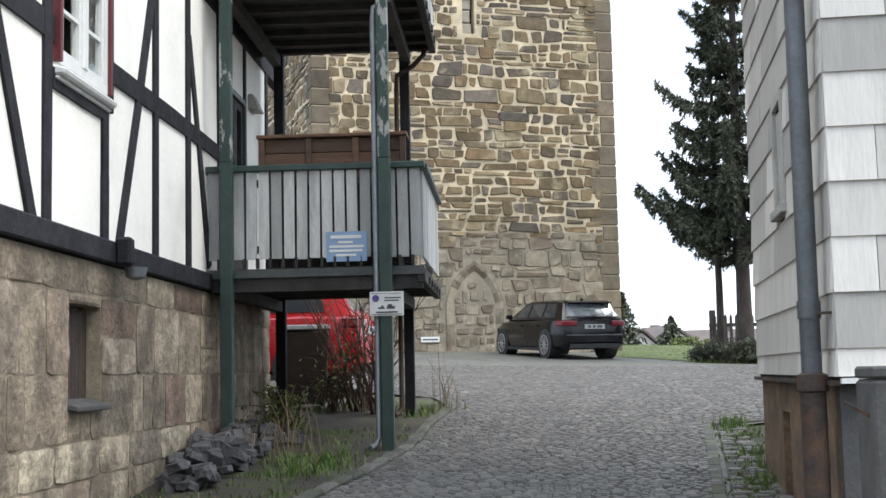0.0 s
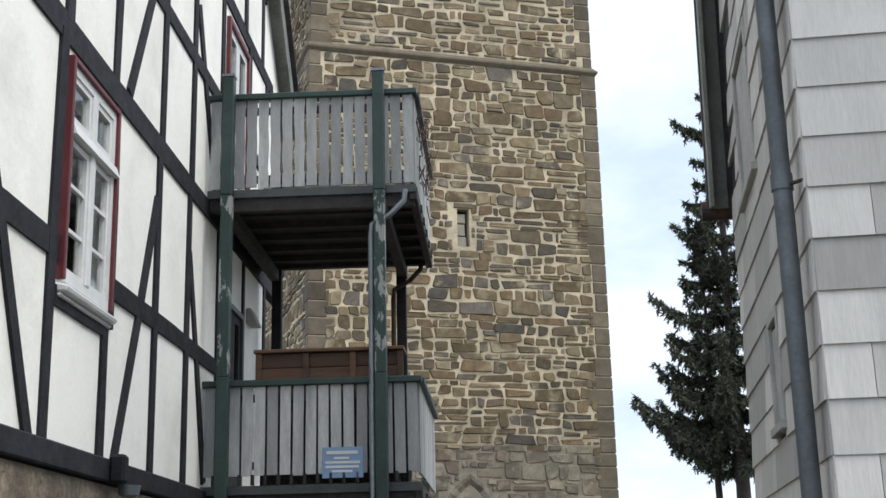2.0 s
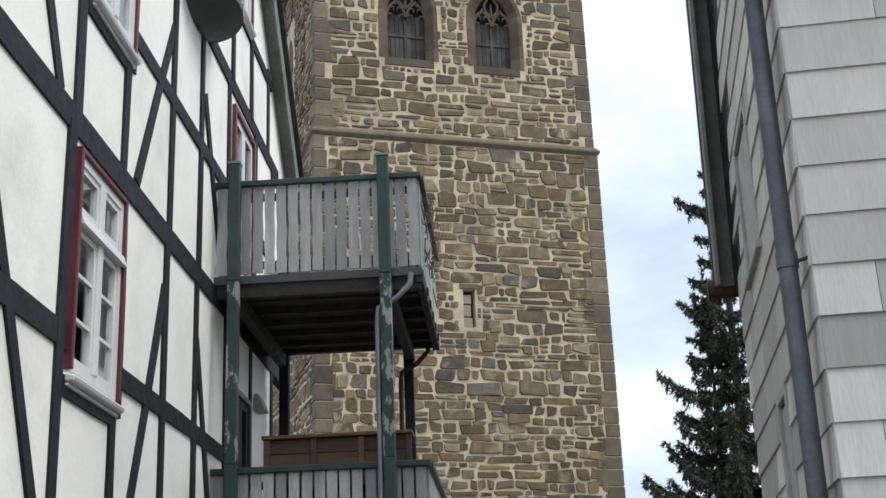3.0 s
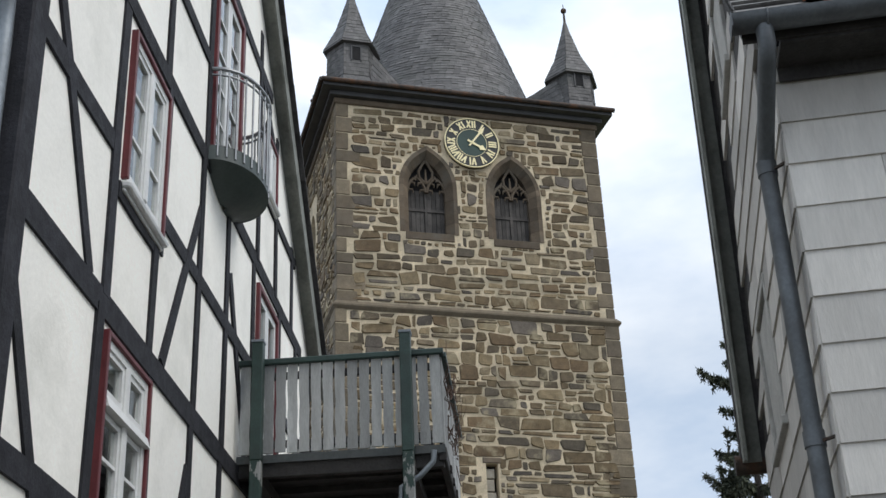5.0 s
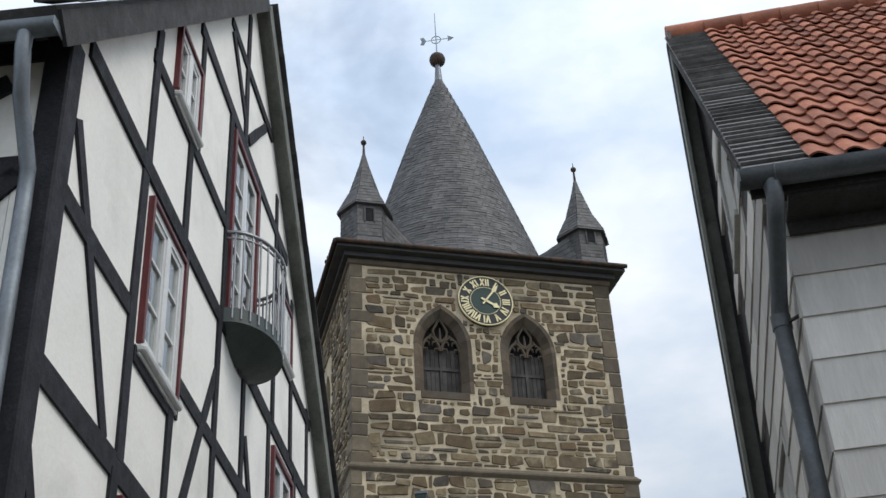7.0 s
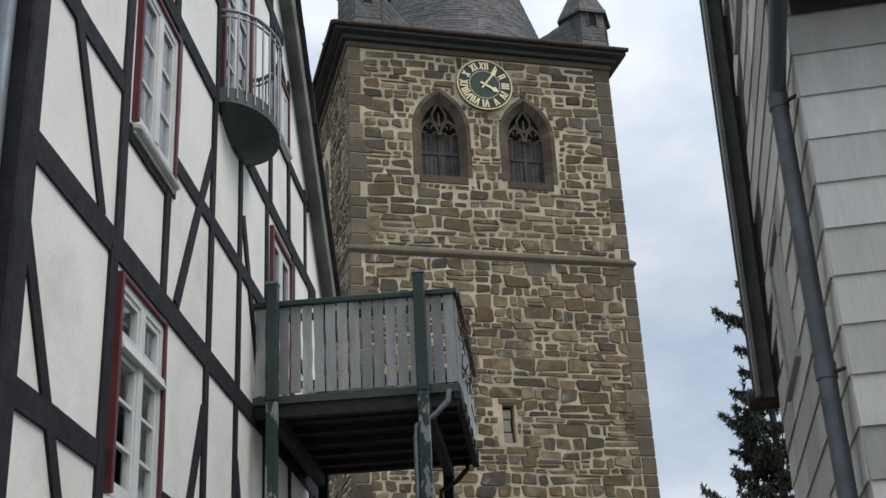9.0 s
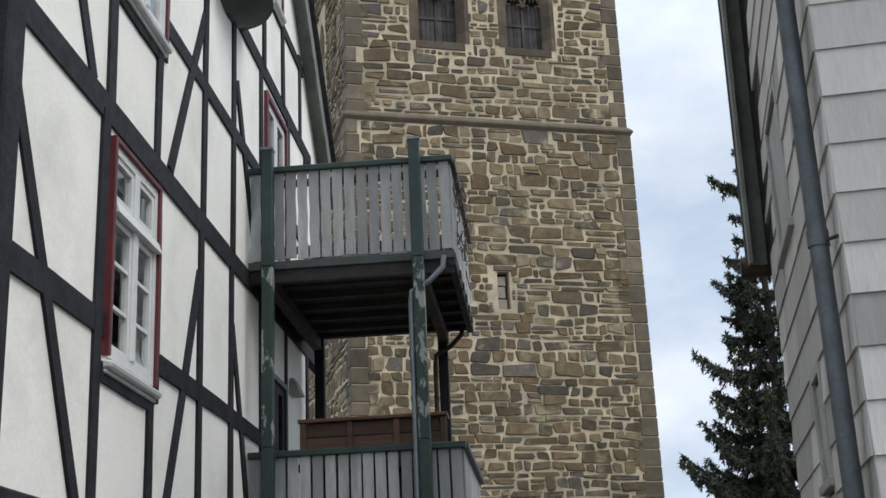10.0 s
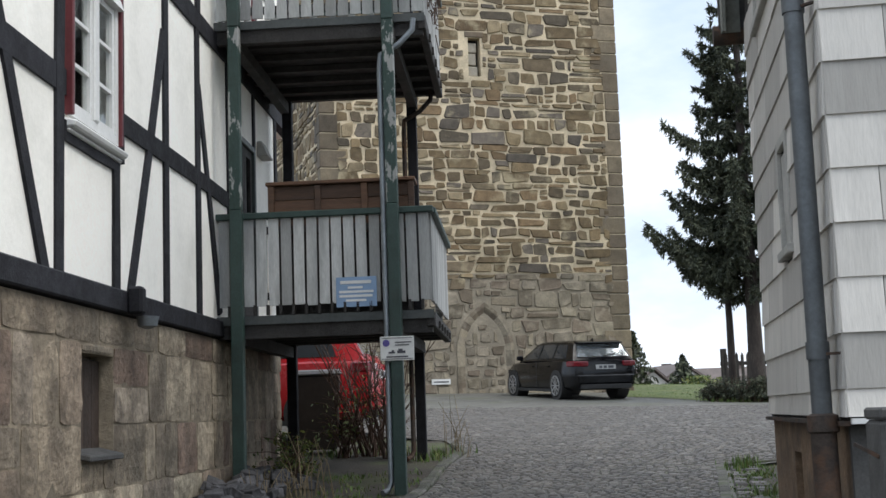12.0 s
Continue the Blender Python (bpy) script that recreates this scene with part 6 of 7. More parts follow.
for name, y0, y1, h0, h1, mat in (("rear_roof", -8, VB + 0.01, -0.02, 0.08, M_ROOFDARK), ("rear_bargeboard", VB - 0.03, VB, -0.24, -0.025, M_BARGE), ("rear_soffit", 0.03, VB - 0.035, -0.06, -0.025, M_BARGE)):
    q = []
    for h in (h0, h1):
        q += [r0 + on * h + Vector((0, y0, 0)), r0 + on * h + Vector((0, y1, 0)), r1 + on * h + Vector((0, y1, 0)), r1 + on * h + Vector((0, y0, 0))]
    part(name, Geo().hexa(q), mat, barn)
part("rear_gutter", Geo().tube([r1 + Vector((0.05, VB + 0.06, 0)), r1 + Vector((0.05, -8, 0))], 0.085, 12), M_CAST, barn, "dark rear gutter end", smooth=True)
# front gutter and downpipe
gut, n = Geo(), 8
GX, GZ = EU - 0.08, EZ - 0.02
for y in (VB + 0.06, -8):
    for i in range(n + 1):
        t = math.pi * i / n
        gut.v.append((GX - 0.085 * math.cos(t), y, GZ + 0.04 - 0.085 * math.sin(t)))
gut.f = [(i, n + 1 + i, n + 2 + i, i + 1) for i in range(n)]
gut.slab([(GX - 0.087, VB + 0.058), (GX + 0.087, VB + 0.058), (GX + 0.087, VB + 0.066), (GX - 0.087, VB + 0.066)], GZ - 0.045, GZ + 0.045)
gutter = part("gutter", gut, M_ZINCDARK, barn, "half-round zinc gutter", smooth=True)
for y in (0.05, -0.75, -1.55, -2.4):
    part("gutter_bead", Geo().tube([(GX + 0.09 * math.cos(t), y, GZ + 0.04 - 0.09 * math.sin(t)) for t in [math.pi * i / 10 for i in range(11)]], 0.008, 6), M_ZINCDARK, gutter)
PX, PY = 0.14, 0.115
dp = part("downpipe", Geo().tube([(GX, 0.07, GZ - 0.02), (GX, 0.07, GZ - 0.14), (GX + 0.05, 0.08, GZ - 0.22), (PX - 0.09, PY - 0.01, GZ - 0.50), (PX - 0.01, PY, GZ - 0.60), (PX, PY, GZ - 0.75), (PX, PY, 1.50)], 0.052, 16), M_ZINCDARK, barn, "zinc downpipe at the house corner", smooth=True)
for z in (5.33, 3.67, 1.84):
    part("pipe_collar", Geo().tube([(PX, PY, z - 0.045), (PX, PY, z + 0.045)], 0.060, 16), M_ZINCDARK, dp, smooth=True)
    part("pipe_bracket", Geo().bar((PX, PY, z - 0.02), (0.0, -0.02, z - 0.02), 0.02, 0.014), M_CAST, dp)
part("pipe_foot", Geo().lathe([(0.066, 0.2), (0.066, 1.42), (0.08, 1.43), (0.08, 1.51), (0.055, 1.52)], 16, (PX, PY)), M_CAST, barn, "rusty cast iron stand pipe", smooth=True)

# granite gate pier and step-like boards by the corner
x, y = 1.715, 5.12
post = thing("gate_pier", pose(x, y, 0, 0, 0, -6), "dark grey granite gate pier", "pier")
part("shaft", Geo().box(-0.075, 0.28, -0.15, 0.15, 0.25, 1.50), M_GRANITE, post, bevel=0.015)
part("capstone", Geo().box(-0.077, 0.283, -0.152, 0.152, 1.502, 1.55), M_GRANITE, post, bevel=0.01)
part("mortar_patch", Geo().box(0.02, 0.10, -0.168, -0.15, 1.50, 1.535), M_PALE, post, bevel=0.01)
for z in (1.36, 0.99):
    part("iron_hinge", Geo().bar((-0.15, 0.0, z + 0.05), (-0.075, -0.08, z), 0.012, 0.014), M_CAST, post)

# ---- lane of basalt setts ----
def kerb_x(y):
    return float(np.interp(y, [0, 6, 9.26, 10.42, 11.87, 13.85, 15.5, 17.5, 20, 30], [-1.6, -1.5, -1.02, -0.69, -0.37, -0.2, 0.05, -0.2, -2.0, -5.0]))


def channel_x(y):
    return float(np.interp(y, [-10, 0, 6, 8.96, 13.2, 13.5, 15.0, 19, 24, 40], [1.3, 1.3, 1.42, 1.80, 2.58, 3.4, 4.4, 6.0, 8.0, 9.0]))


def sheet(name, rows, mat, label, category, dz, kind="structure", sub=1):
    """A strip of ground: rows of (y, left x, right x)."""
    gg, n = Geo(), 14
    for y, a, b in rows:
        for i in range(n + 1):
            x = a + (b - a) * i / n
            gg.v.append((x, y, ground_z(x, y) + dz + 0.012 * noise.noise(Vector((x * 0.8, y * 0.8, 1.7)))))
    gg.f = [(j * (n + 1) + i, j * (n + 1) + i + 1, (j + 1) * (n + 1) + i + 1, (j + 1) * (n + 1) + i) for j in range(len(rows) - 1) for i in range(n)]
    return whole(name, gg, mat, Matrix(), label, category, kind=kind, smooth=True)


road = sheet("road", [(y, kerb_x(y), channel_x(y) + 0.14) for y in [-6, -3, 0, 3, 6] + [7 + i * 0.5 for i in range(60)]], M_ROAD, "lane of worn grey basalt setts climbing to the church", "road", 0.0)


def sett_geo(w, l, h):
    """A sett with a rounded head, its foot in the bedding."""
    a, b = w / 2, l / 2
    c = 0.014
    vs = [(-a, -b, -0.01), (a, -b, -0.01), (a, b, -0.01), (-a, b, -0.01), (-a + 0.002, -b + 0.002, h - c), (a - 0.002, -b + 0.002, h - c), (a - 0.002, b - 0.002, h - c), (-a + 0.002, b - 0.002, h - c),
          (-a + c, -b + c, h), (a - c, -b + c, h), (a - c, b - c, h), (-a + c, b - c, h)]
    return vs, [(0, 1, 5, 4), (1, 2, 6, 5), (2, 3, 7, 6), (3, 0, 4, 7), (4, 5, 9, 8), (5, 6, 10, 9), (6, 7, 11, 10), (7, 4, 8, 11), (8, 9, 10, 11)]


rng = random.Random(71)
rest, singles, y = Geo(), 0, -2.0
while y < 27:
    l = rng.uniform(0.085, 0.11) if y < 18 else rng.uniform(0.10, 0.13)
    x = kerb_x(y) + 0.06
    end = min(channel_x(y), 7.0) - 0.02
    while x < end:
        w = rng.uniform(0.08, 0.125) if y < 18 else rng.uniform(0.10, 0.15)
        bow = 0.10 * math.sin((x - kerb_x(y)) / max(0.5, end - kerb_x(y)) * math.pi) + 0.02 * noise.noise(Vector((x * 1.3, y * 1.3, 0)))
        yy = y + bow
        h = 0.015 - 0.007 * min(1.0, max(0.0, (yy - 14) / 7)) + rng.uniform(-0.005, 0.006) + 0.012 * noise.noise(Vector((x * 0.8, yy * 0.8, 1.7)))
        vs, fs = sett_geo(w - rng.uniform(0.010, 0.02), l - rng.uniform(0.010, 0.02), h)
        m = Matrix.Translation((x + w / 2, yy, ground_z(x, yy))) @ pose(0, 0, 0, 4.2 + rng.uniform(-2, 2), rng.uniform(-2.5, 2.5), rng.uniform(-5, 5))
        if singles < 290 and 8.9 < y < 11 and -0.4 < x < 1.7:
            part("sett", Geo().add(vs, fs), M_SETT_P, road, m=m)
            singles += 1
        else:
            rest.add([m @ Vector(v) for v in vs], fs)
        x += w
    y += l
tagged(part("sett_rest", rest, M_SETT, road), kind="stuff")

# long channel stones along the foot of the clad house, and mossy setts beyond
channel = tagged(part("channel", Geo().box(0, 0.001, 0, 0.001, -1, -0.999), M_ROAD), "row of long stones edging the lane", "kerb", kind="structure")
y = 8.3
while y < 13.3:
    l = rng.uniform(0.28, 0.5)
    x0, x1 = channel_x(y) + 0.05, channel_x(y + l) + 0.05
    p, q = Vector((x0, y, ground_z(x0, y) - 0.004)), Vector((x1, y + l - 0.015, ground_z(x1, y + l) - 0.004))
    part("channel_stone", Geo().bar(p, q, 0.10, 0.05), M_KERB, channel, bevel=0.01)
    y += l
rest, y = Geo(), 8.3
while y < 13.3:
    l = rng.uniform(0.10, 0.14)
    x = channel_x(y) + 0.13
    end = 1.955 + (y - 6.46) * 0.1405 + 0.02
    while x < end:
        w = rng.uniform(0.12, 0.2)
        if rng.random() < 0.8:
            vs, fs = sett_geo(w - 0.03, l - 0.025, 0.014 + rng.uniform(-0.006, 0.006))
            m = Matrix.Translation((x + w / 2, y, ground_z(x, y) - 0.004)) @ pose(0, 0, 0, 4.2 + rng.uniform(-3, 3), rng.uniform(-3, 3), rng.uniform(-8, 8))
            rest.add([m @ Vector(v) for v in vs], fs)
        x += w
    y += l
strip = sheet("verge_strip", [(7 + i * 0.5, channel_x(7 + i * 0.5) + 0.1, 2.0 + (0.5 + i * 0.5) * 0.1405 + 0.1) for i in range(13)], M_EARTH, "mossy edge of old setts along the plinth", "verge", -0.006)
tagged(part("sett_rest", rest, M_SETT, strip), kind="stuff")

# kerb of rough stones round the bed under the balcony
kerb = tagged(part("kerb", Geo().box(0, 0.001, 0, 0.001, -1, -0.999), M_ROAD), "low kerb of rough stones round the bed", "kerb", kind="structure")
y = 8.3
while y < 16.4:
    l = rng.uniform(0.18, 0.42)
    x0, x1 = kerb_x(y), kerb_x(y + l)
    p, q = Vector((x0, y, ground_z(x0, y) + 0.0 + rng.uniform(-0.012, 0.012))), Vector((x1, y + l - 0.02, ground_z(x1, y + l) + 0.015))
    part("kerb_stone", Geo().bar(p, q, 0.12 + rng.uniform(-0.02, 0.02), 0.07), M_KERB, kerb, bevel=0.015)
    y += l
bed = sheet("bed", [(6 + i * 0.5, -2.6, kerb_x(6 + i * 0.5) - 0.05) for i in range(24)], M_EARTH, "earth bed with moss and weeds", "bed", 0.0)


def tufts(gg, x, y, n, height, spread, rng, lean=0.35):
    """Blades of grass round a point."""
    for _ in range(n):
        px, py = x + rng.gauss(0, spread), y + rng.gauss(0, spread)
        z = ground_z(px, py) - 0.01
        a, h = rng.uniform(0, 6.28), height * rng.uniform(0.5, 1.2)
        k = rng.uniform(0.1, lean) * h
        w = rng.uniform(0.004, 0.008)
        dx, dy = math.cos(a), math.sin(a)
        b = Vector((px, py, z))
        s = Vector((-dy, dx, 0)) * w
        m1 = b + Vector((dx * k * 0.35, dy * k * 0.35, h * 0.6))
        t = b + Vector((dx * k, dy * k, h))
        gg.add([b - s, b + s, m1 + s * 0.7, m1 - s * 0.7, t], [(0, 1, 2, 3), (3, 2, 4)])


rng = random.Random(81)
g = Geo()
for _ in range(70):
    y = rng.uniform(9, 13.5)
    x = rng.uniform(-2.2, kerb_x(y) - 0.1)
    tufts(g, x, y, 18, 0.055, 0.10, rng, 0.9)
for x, y in ((-1.25, 10.9), (-1.05, 11.1), (-1.4, 11.3), (-1.15, 10.6), (-1.0, 10.8), (-0.95, 11.4), (-1.3, 10.4)):
    tufts(g, x, y, 70, 0.10, 0.12, rng, 0.9)
for _ in range(110):
    y = rng.uniform(8.6, 13.1)
    x = channel_x(y) + rng.uniform(0.15, 0.5)
    tufts(g, x, y, 16, 0.035, 0.08, rng, 0.9)
for x, y in ((2.75, 12.9), (2.9, 13.2), (2.6, 11.0), (2.35, 9.6), (2.5, 10.3)):
    tufts(g, x, y, 60, 0.12, 0.07, rng)
for x, y in ((-0.15, 15.1), (-0.3, 14.6), (-0.5, 15.2), (-0.9, 15.6), (-1.2, 15.8), (-1.5, 15.5)):
    tufts(g, x, y, 70, 0.13, 0.14, rng, 0.8)
whole("grass", g, M_BLADE, Matrix(), "tufts of green grass and weeds beside the lane", "grass", kind="stuff")
g = Geo()
for x, y, n, h in ((-1.55, 11.6, 16, 0.42), (-1.35, 11.9, 14, 0.55), (-1.75, 11.3, 9, 0.35), (-0.05, 15.1, 9, 0.7), (0.0, 14.9, 6, 0.45), (-1.1, 11.5, 6, 0.3)):
    for _ in range(n):
        px, py, a = x + rng.gauss(0, 0.1), y + rng.gauss(0, 0.1), rng.uniform(0, 6.28)
        hh, k = h * rng.uniform(0.5, 1.2), rng.uniform(0.05, 0.5)
        b = Vector((px, py, ground_z(px, py) - 0.02))
        g.tube([b, b + Vector((math.cos(a) * k * hh * 0.3, math.sin(a) * k * hh * 0.3, hh * 0.55)), b + Vector((math.cos(a) * k * hh, math.sin(a) * k * hh, hh))], [0.005, 0.004, 0.002], 4)
whole("dry_stalks", g, M_DRY, Matrix(), "dry stalks of last year's weeds", "weed", kind="stuff")


def shrub(x, y, h, n, leaves, seed, label, name="shrub", leaf=None):
    """Bare stems fanning from one foot, with side twigs and a few small leaves."""
    r = random.Random(seed)
    sh = thing(name, pose(x, y, ground_z(x, y) - 0.02), label, "shrub")
    st, lf = Geo(), Geo()
    for _ in range(n):
        a, lean = r.uniform(0, 6.28), r.uniform(0.05, 0.55)
        hh = h * r.uniform(0.6, 1.1)
        d0 = Vector((math.cos(a) * lean, math.sin(a) * lean, 1)).normalized()
        p0 = Vector((r.gauss(0, 0.06), r.gauss(0, 0.06), 0))
        pts = [p0 + d0 * hh * t + Vector((math.cos(a) * lean, math.sin(a) * lean, 0)) * 0.25 * hh * t * t + Vector((r.gauss(0, 0.02), r.gauss(0, 0.02), 0)) for t in (0, 0.25, 0.5, 0.75, 1)]
        st.tube(pts, [0.013, 0.011, 0.009, 0.006, 0.003], 5)
        for _ in range(5):
            q = pts[r.choice((1, 2, 3))]
            e = q + Vector((r.gauss(0, 0.16), r.gauss(0, 0.16), r.uniform(0.1, 0.35) * h * 0.6))
            st.tube([q, (q + e) / 2 + Vector((0, 0, 0.03)), e], [0.006, 0.004, 0.002], 4)
            for _ in range(leaves):
                c = q + (e - q) * r.uniform(0.3, 1.1) + Vector((r.gauss(0, 0.03), r.gauss(0, 0.03), r.gauss(0, 0.03)))
                u, v = Vector((r.gauss(0, 1), r.gauss(0, 1), r.gauss(0, 1))).normalized(), Vector((r.gauss(0, 1), r.gauss(0, 1), r.gauss(0, 1))).normalized()
                s = r.uniform(0.014, 0.03)
                lf.add([c - u * s * 1.5, c + v * s * 0.7, c + u * s * 1.5, c - v * s * 0.7], [(0, 1, 2, 3)])
    part("stem", st, M_TWIG, sh)
    if leaves:
        tagged(part("foliage", lf, leaf or M_LEAF, sh), kind="stuff")
    return sh


shrub(-1.62, 12.9, 0.62, 14, 9, 1, "low shrub with young yellow-green leaves under the balcony")
shrub(-1.05, 15.4, 1.75, 22, 0, 2, "bare reddish shrub between the balcony posts")
shrub(-0.78, 15.0, 1.5, 16, 1, 3, "bare reddish shrub between the balcony posts")
shrub(-1.35, 15.3, 0.9, 16, 3, 4, "low leafing shrub behind the bed")

# heap of loose basalt stones
rng = random.Random(91)
heap = []
for i in range(170):
    t = rng.random()
    x, y = -2.2 + 0.80 * rng.random() * (0.5 + 0.5 * t), 9.7 + 3.0 * t
    s = rng.uniform(0.06, 0.115)
    z = ground_z(x, y) + 0.03 + max(0.0, 0.22 - 0.3 * abs(x + 2.02)) * rng.random()
    bm = bmesh.new()
    bmesh.ops.create_cube(bm, size=1)
    for v in bm.verts:
        v.co = Vector((v.co.x * s * 1.25, v.co.y * s, v.co.z * s * 0.8)) + Vector((rng.gauss(0, 0.008), rng.gauss(0, 0.008), rng.gauss(0, 0.008)))
    bmesh.ops.bevel(bm, geom=bm.edges[:], offset=0.006, segments=1, affect="EDGES")
    me = bpy.data.meshes.new("basalt_stone")
    bm.to_mesh(me)
    bm.free()
    me.materials.append(M_BASALT)
    ob = new("basalt_stone", me)
    ob.matrix_world = pose(x, y, z, rng.uniform(-25, 25), rng.uniform(-25, 25), rng.uniform(0, 180))
    tagged(ob, "loose dark basalt stone heaped against the basement", "stone", "heap of basalt stones")


# ---- cars ----
def car(m, paint, label, length=4.6, height=1.44, van=False):
    """An estate car, nose towards +x, its wheels on z = 0."""
    c = thing("car", m, label, "car")
    k, kz = length / 4.62, height / 1.44
    lower = [(-2.31, 0.62, 0.42, 0.78), (-2.27, 0.80, 0.28, 0.90), (-2.12, 0.875, 0.22, 0.97), (-1.4, 0.905, 0.19, 0.98), (0.0, 0.91, 0.19, 0.95), (1.1, 0.90, 0.19, 0.93), (1.65, 0.875, 0.2, 0.87), (2.05, 0.79, 0.22, 0.78), (2.24, 0.64, 0.27, 0.68), (2.30, 0.45, 0.34, 0.58)]
    gg, n = Geo(), 14
    for x, w, zb, zs in lower:
        ring_ = [(-0.80 * w, zb), (0.80 * w, zb), (0.97 * w, zb + 0.08), (w, zb + (zs - zb) * 0.35), (w, zb + (zs - zb) * 0.68), (0.965 * w, zs - 0.05), (0.90 * w, zs), (0.45 * w, zs + 0.025)]
        pts = ring_ + [(-y, z) for y, z in ring_[:1:-1]]
        gg.v += [(x * k, y, z * kz) for y, z in pts]
        n = len(pts)
    st = len(lower)
    gg.f = [(j * n + i, j * n + (i + 1) % n, (j + 1) * n + (i + 1) % n, (j + 1) * n + i) for j in range(st - 1) for i in range(n)] + [list(range(n - 1, -1, -1)), list(range((st - 1) * n, st * n))]
    part("body", gg, paint, c, smooth=True)
    top = [(-2.18, 0.80, 0.99), (-1.92, 0.655, 1.38), (-1.70, 0.645, 1.425), (-0.7, 0.65, 1.455), (0.15, 0.64, 1.43), (0.42, 0.62, 1.38), (1.22, 0.80, 0.955)]
    # cabin: a skin from the shoulder up to the roof
    gg = Geo()
    base = [(-2.20, 0.80), (-1.98, 0.83), (-1.70, 0.84), (-0.7, 0.85), (0.15, 0.85), (0.65, 0.84), (1.22, 0.78)]
    for (bx, bw), (tx, tw, tz) in zip(base, top):
        gg.v += [(bx * k, -bw, 0.95 * kz), (tx * k, -tw, tz * kz - 0.03), (tx * k, -tw * 0.88, tz * kz), (tx * k, 0, tz * kz + 0.012), (tx * k, tw * 0.88, tz * kz), (tx * k, tw, tz * kz - 0.03), (bx * k, bw, 0.95 * kz)]
    gg.f = [(j * 7 + i + 1, j * 7 + i, (j + 1) * 7 + i, (j + 1) * 7 + i + 1) for j in range(6) for i in range(6)]
    gg.f += [(0, 1, 2, 3, 4, 5, 6), (48, 47, 46, 45, 44, 43, 42)]
    part("cabin", gg, paint, c, smooth=True)

    def pane(name, quad, off, mat=M_CARGLASS):
        q = [Vector(p) for p in quad]
        nr = (q[1] - q[0]).cross(q[3] - q[0]).normalized() * off
        gp = Geo().add([p + nr for p in q] + [p - nr * 0.5 for p in q], [(0, 1, 2, 3), (7, 6, 5, 4), (0, 4, 5, 1), (1, 5, 6, 2), (2, 6, 7, 3), (3, 7, 4, 0)])
        return part(name, gp, mat, c)
    for s in (-1, 1):
        def P(x, t):
            xs = [b[0] for b in base]
            bw = np.interp(x, xs, [b[1] for b in base])
            tw = np.interp(x, [q[0] for q in top], [q[1] for q in top])
            tz = np.interp(x, [q[0] for q in top], [q[2] for q in top]) * kz - 0.03
            return (x * k, s * (bw + (tw - bw) * t), 0.95 * kz + (tz - 0.95 * kz) * t)
        for x0, x1, x2, x3 in ((-1.78, -1.12, -1.12, -1.62), (-1.02, -0.22, -0.22, -1.02), (-0.12, 0.78, 0.22, -0.12)):
            quad = [P(x0, 0.12), P(x1, 0.12), P(x2, 0.88), P(x3, 0.88)]
            pane("side_window", quad if s < 0 else quad[::-1], 0.012)
        mir = part("mirror", Geo().hexa([(0.70 * k, s * 0.90, 0.93), (0.82 * k, s * 0.90, 0.93), (0.80 * k, s * 1.06, 0.95), (0.70 * k, s * 1.06, 0.95), (0.70 * k, s * 0.90, 1.06), (0.80 * k, s * 0.90, 1.05), (0.79 * k, s * 1.06, 1.05), (0.70 * k, s * 1.06, 1.06)]), paint, c, bevel=0.015)
        out_ = [(-2.345, 0.46), (-2.335, 0.66), (-2.25, 0.84), (-2.02, 0.915), (-2.02, 0.84), (-2.2, 0.46)]
        out_ = [(x * k, s * y) for x, y in out_]
        part("tail_light", Geo().slab(out_[::-1] if s > 0 else out_, 0.80 * kz, 0.93 * kz), M_LAMP, c, bevel=0.02)
        part("headlight", Geo().hexa([(2.0 * k, s * 0.55, 0.62 * kz), (2.24 * k, s * 0.55, 0.60 * kz), (2.08 * k, s * 0.79, 0.62 * kz), (1.95 * k, s * 0.79, 0.63 * kz), (2.0 * k, s * 0.55, 0.72 * kz), (2.2 * k, s * 0.55, 0.69 * kz), (2.05 * k, s * 0.795, 0.72 * kz), (1.93 * k, s * 0.79, 0.73 * kz)]), M_CARGLASS, c)
        part("sill_trim", Geo().box(-1.05 * k, 1.05 * k, s * 0.87 - 0.05, s * 0.87 + 0.05, 0.165, 0.24), M_PLASTIC, c)
        part("door_seam", Geo().box(-0.175 * k, -0.165 * k, s * 0.909 - 0.004, s * 0.909 + 0.004, 0.28, 0.93 * kz), M_PLASTIC, c)
        for x in (-0.95, 0.05):
            part("door_handle", Geo().box(x * k, (x + 0.17) * k, s * 0.912 - 0.012, s * 0.912 + 0.012, 0.80 * kz, 0.825 * kz), paint, c)
        for x in (-1.38, 1.42):
            ar = part("wheel_arch", Geo().tube([(x * k, s * 0.60, 0.33), (x * k, s * 0.914, 0.33)], 0.375, 28), M_PLASTIC, c)
            w = part("wheel", Geo().tube([(x * k, s * 0.68, 0.32), (x * k, s * 0.70, 0.32), (x * k, s * 0.90, 0.32), (x * k, s * 0.92, 0.32)], [0.27, 0.32, 0.32, 0.28], 28), M_TYRE, c, smooth=True)
            rim = Geo().tube([(x * k, s * 0.915, 0.32), (x * k, s * 0.93, 0.32)], [0.075, 0.06], 14)
            for a in range(10):
                t = 2 * math.pi * a / 10
                rim.bar((x * k + 0.05 * math.cos(t), s * 0.925, 0.32 + 0.05 * math.sin(t)), (x * k + 0.235 * math.cos(t), s * 0.93, 0.32 + 0.235 * math.sin(t)), 0.03, 0.02, (0, 1, 0))
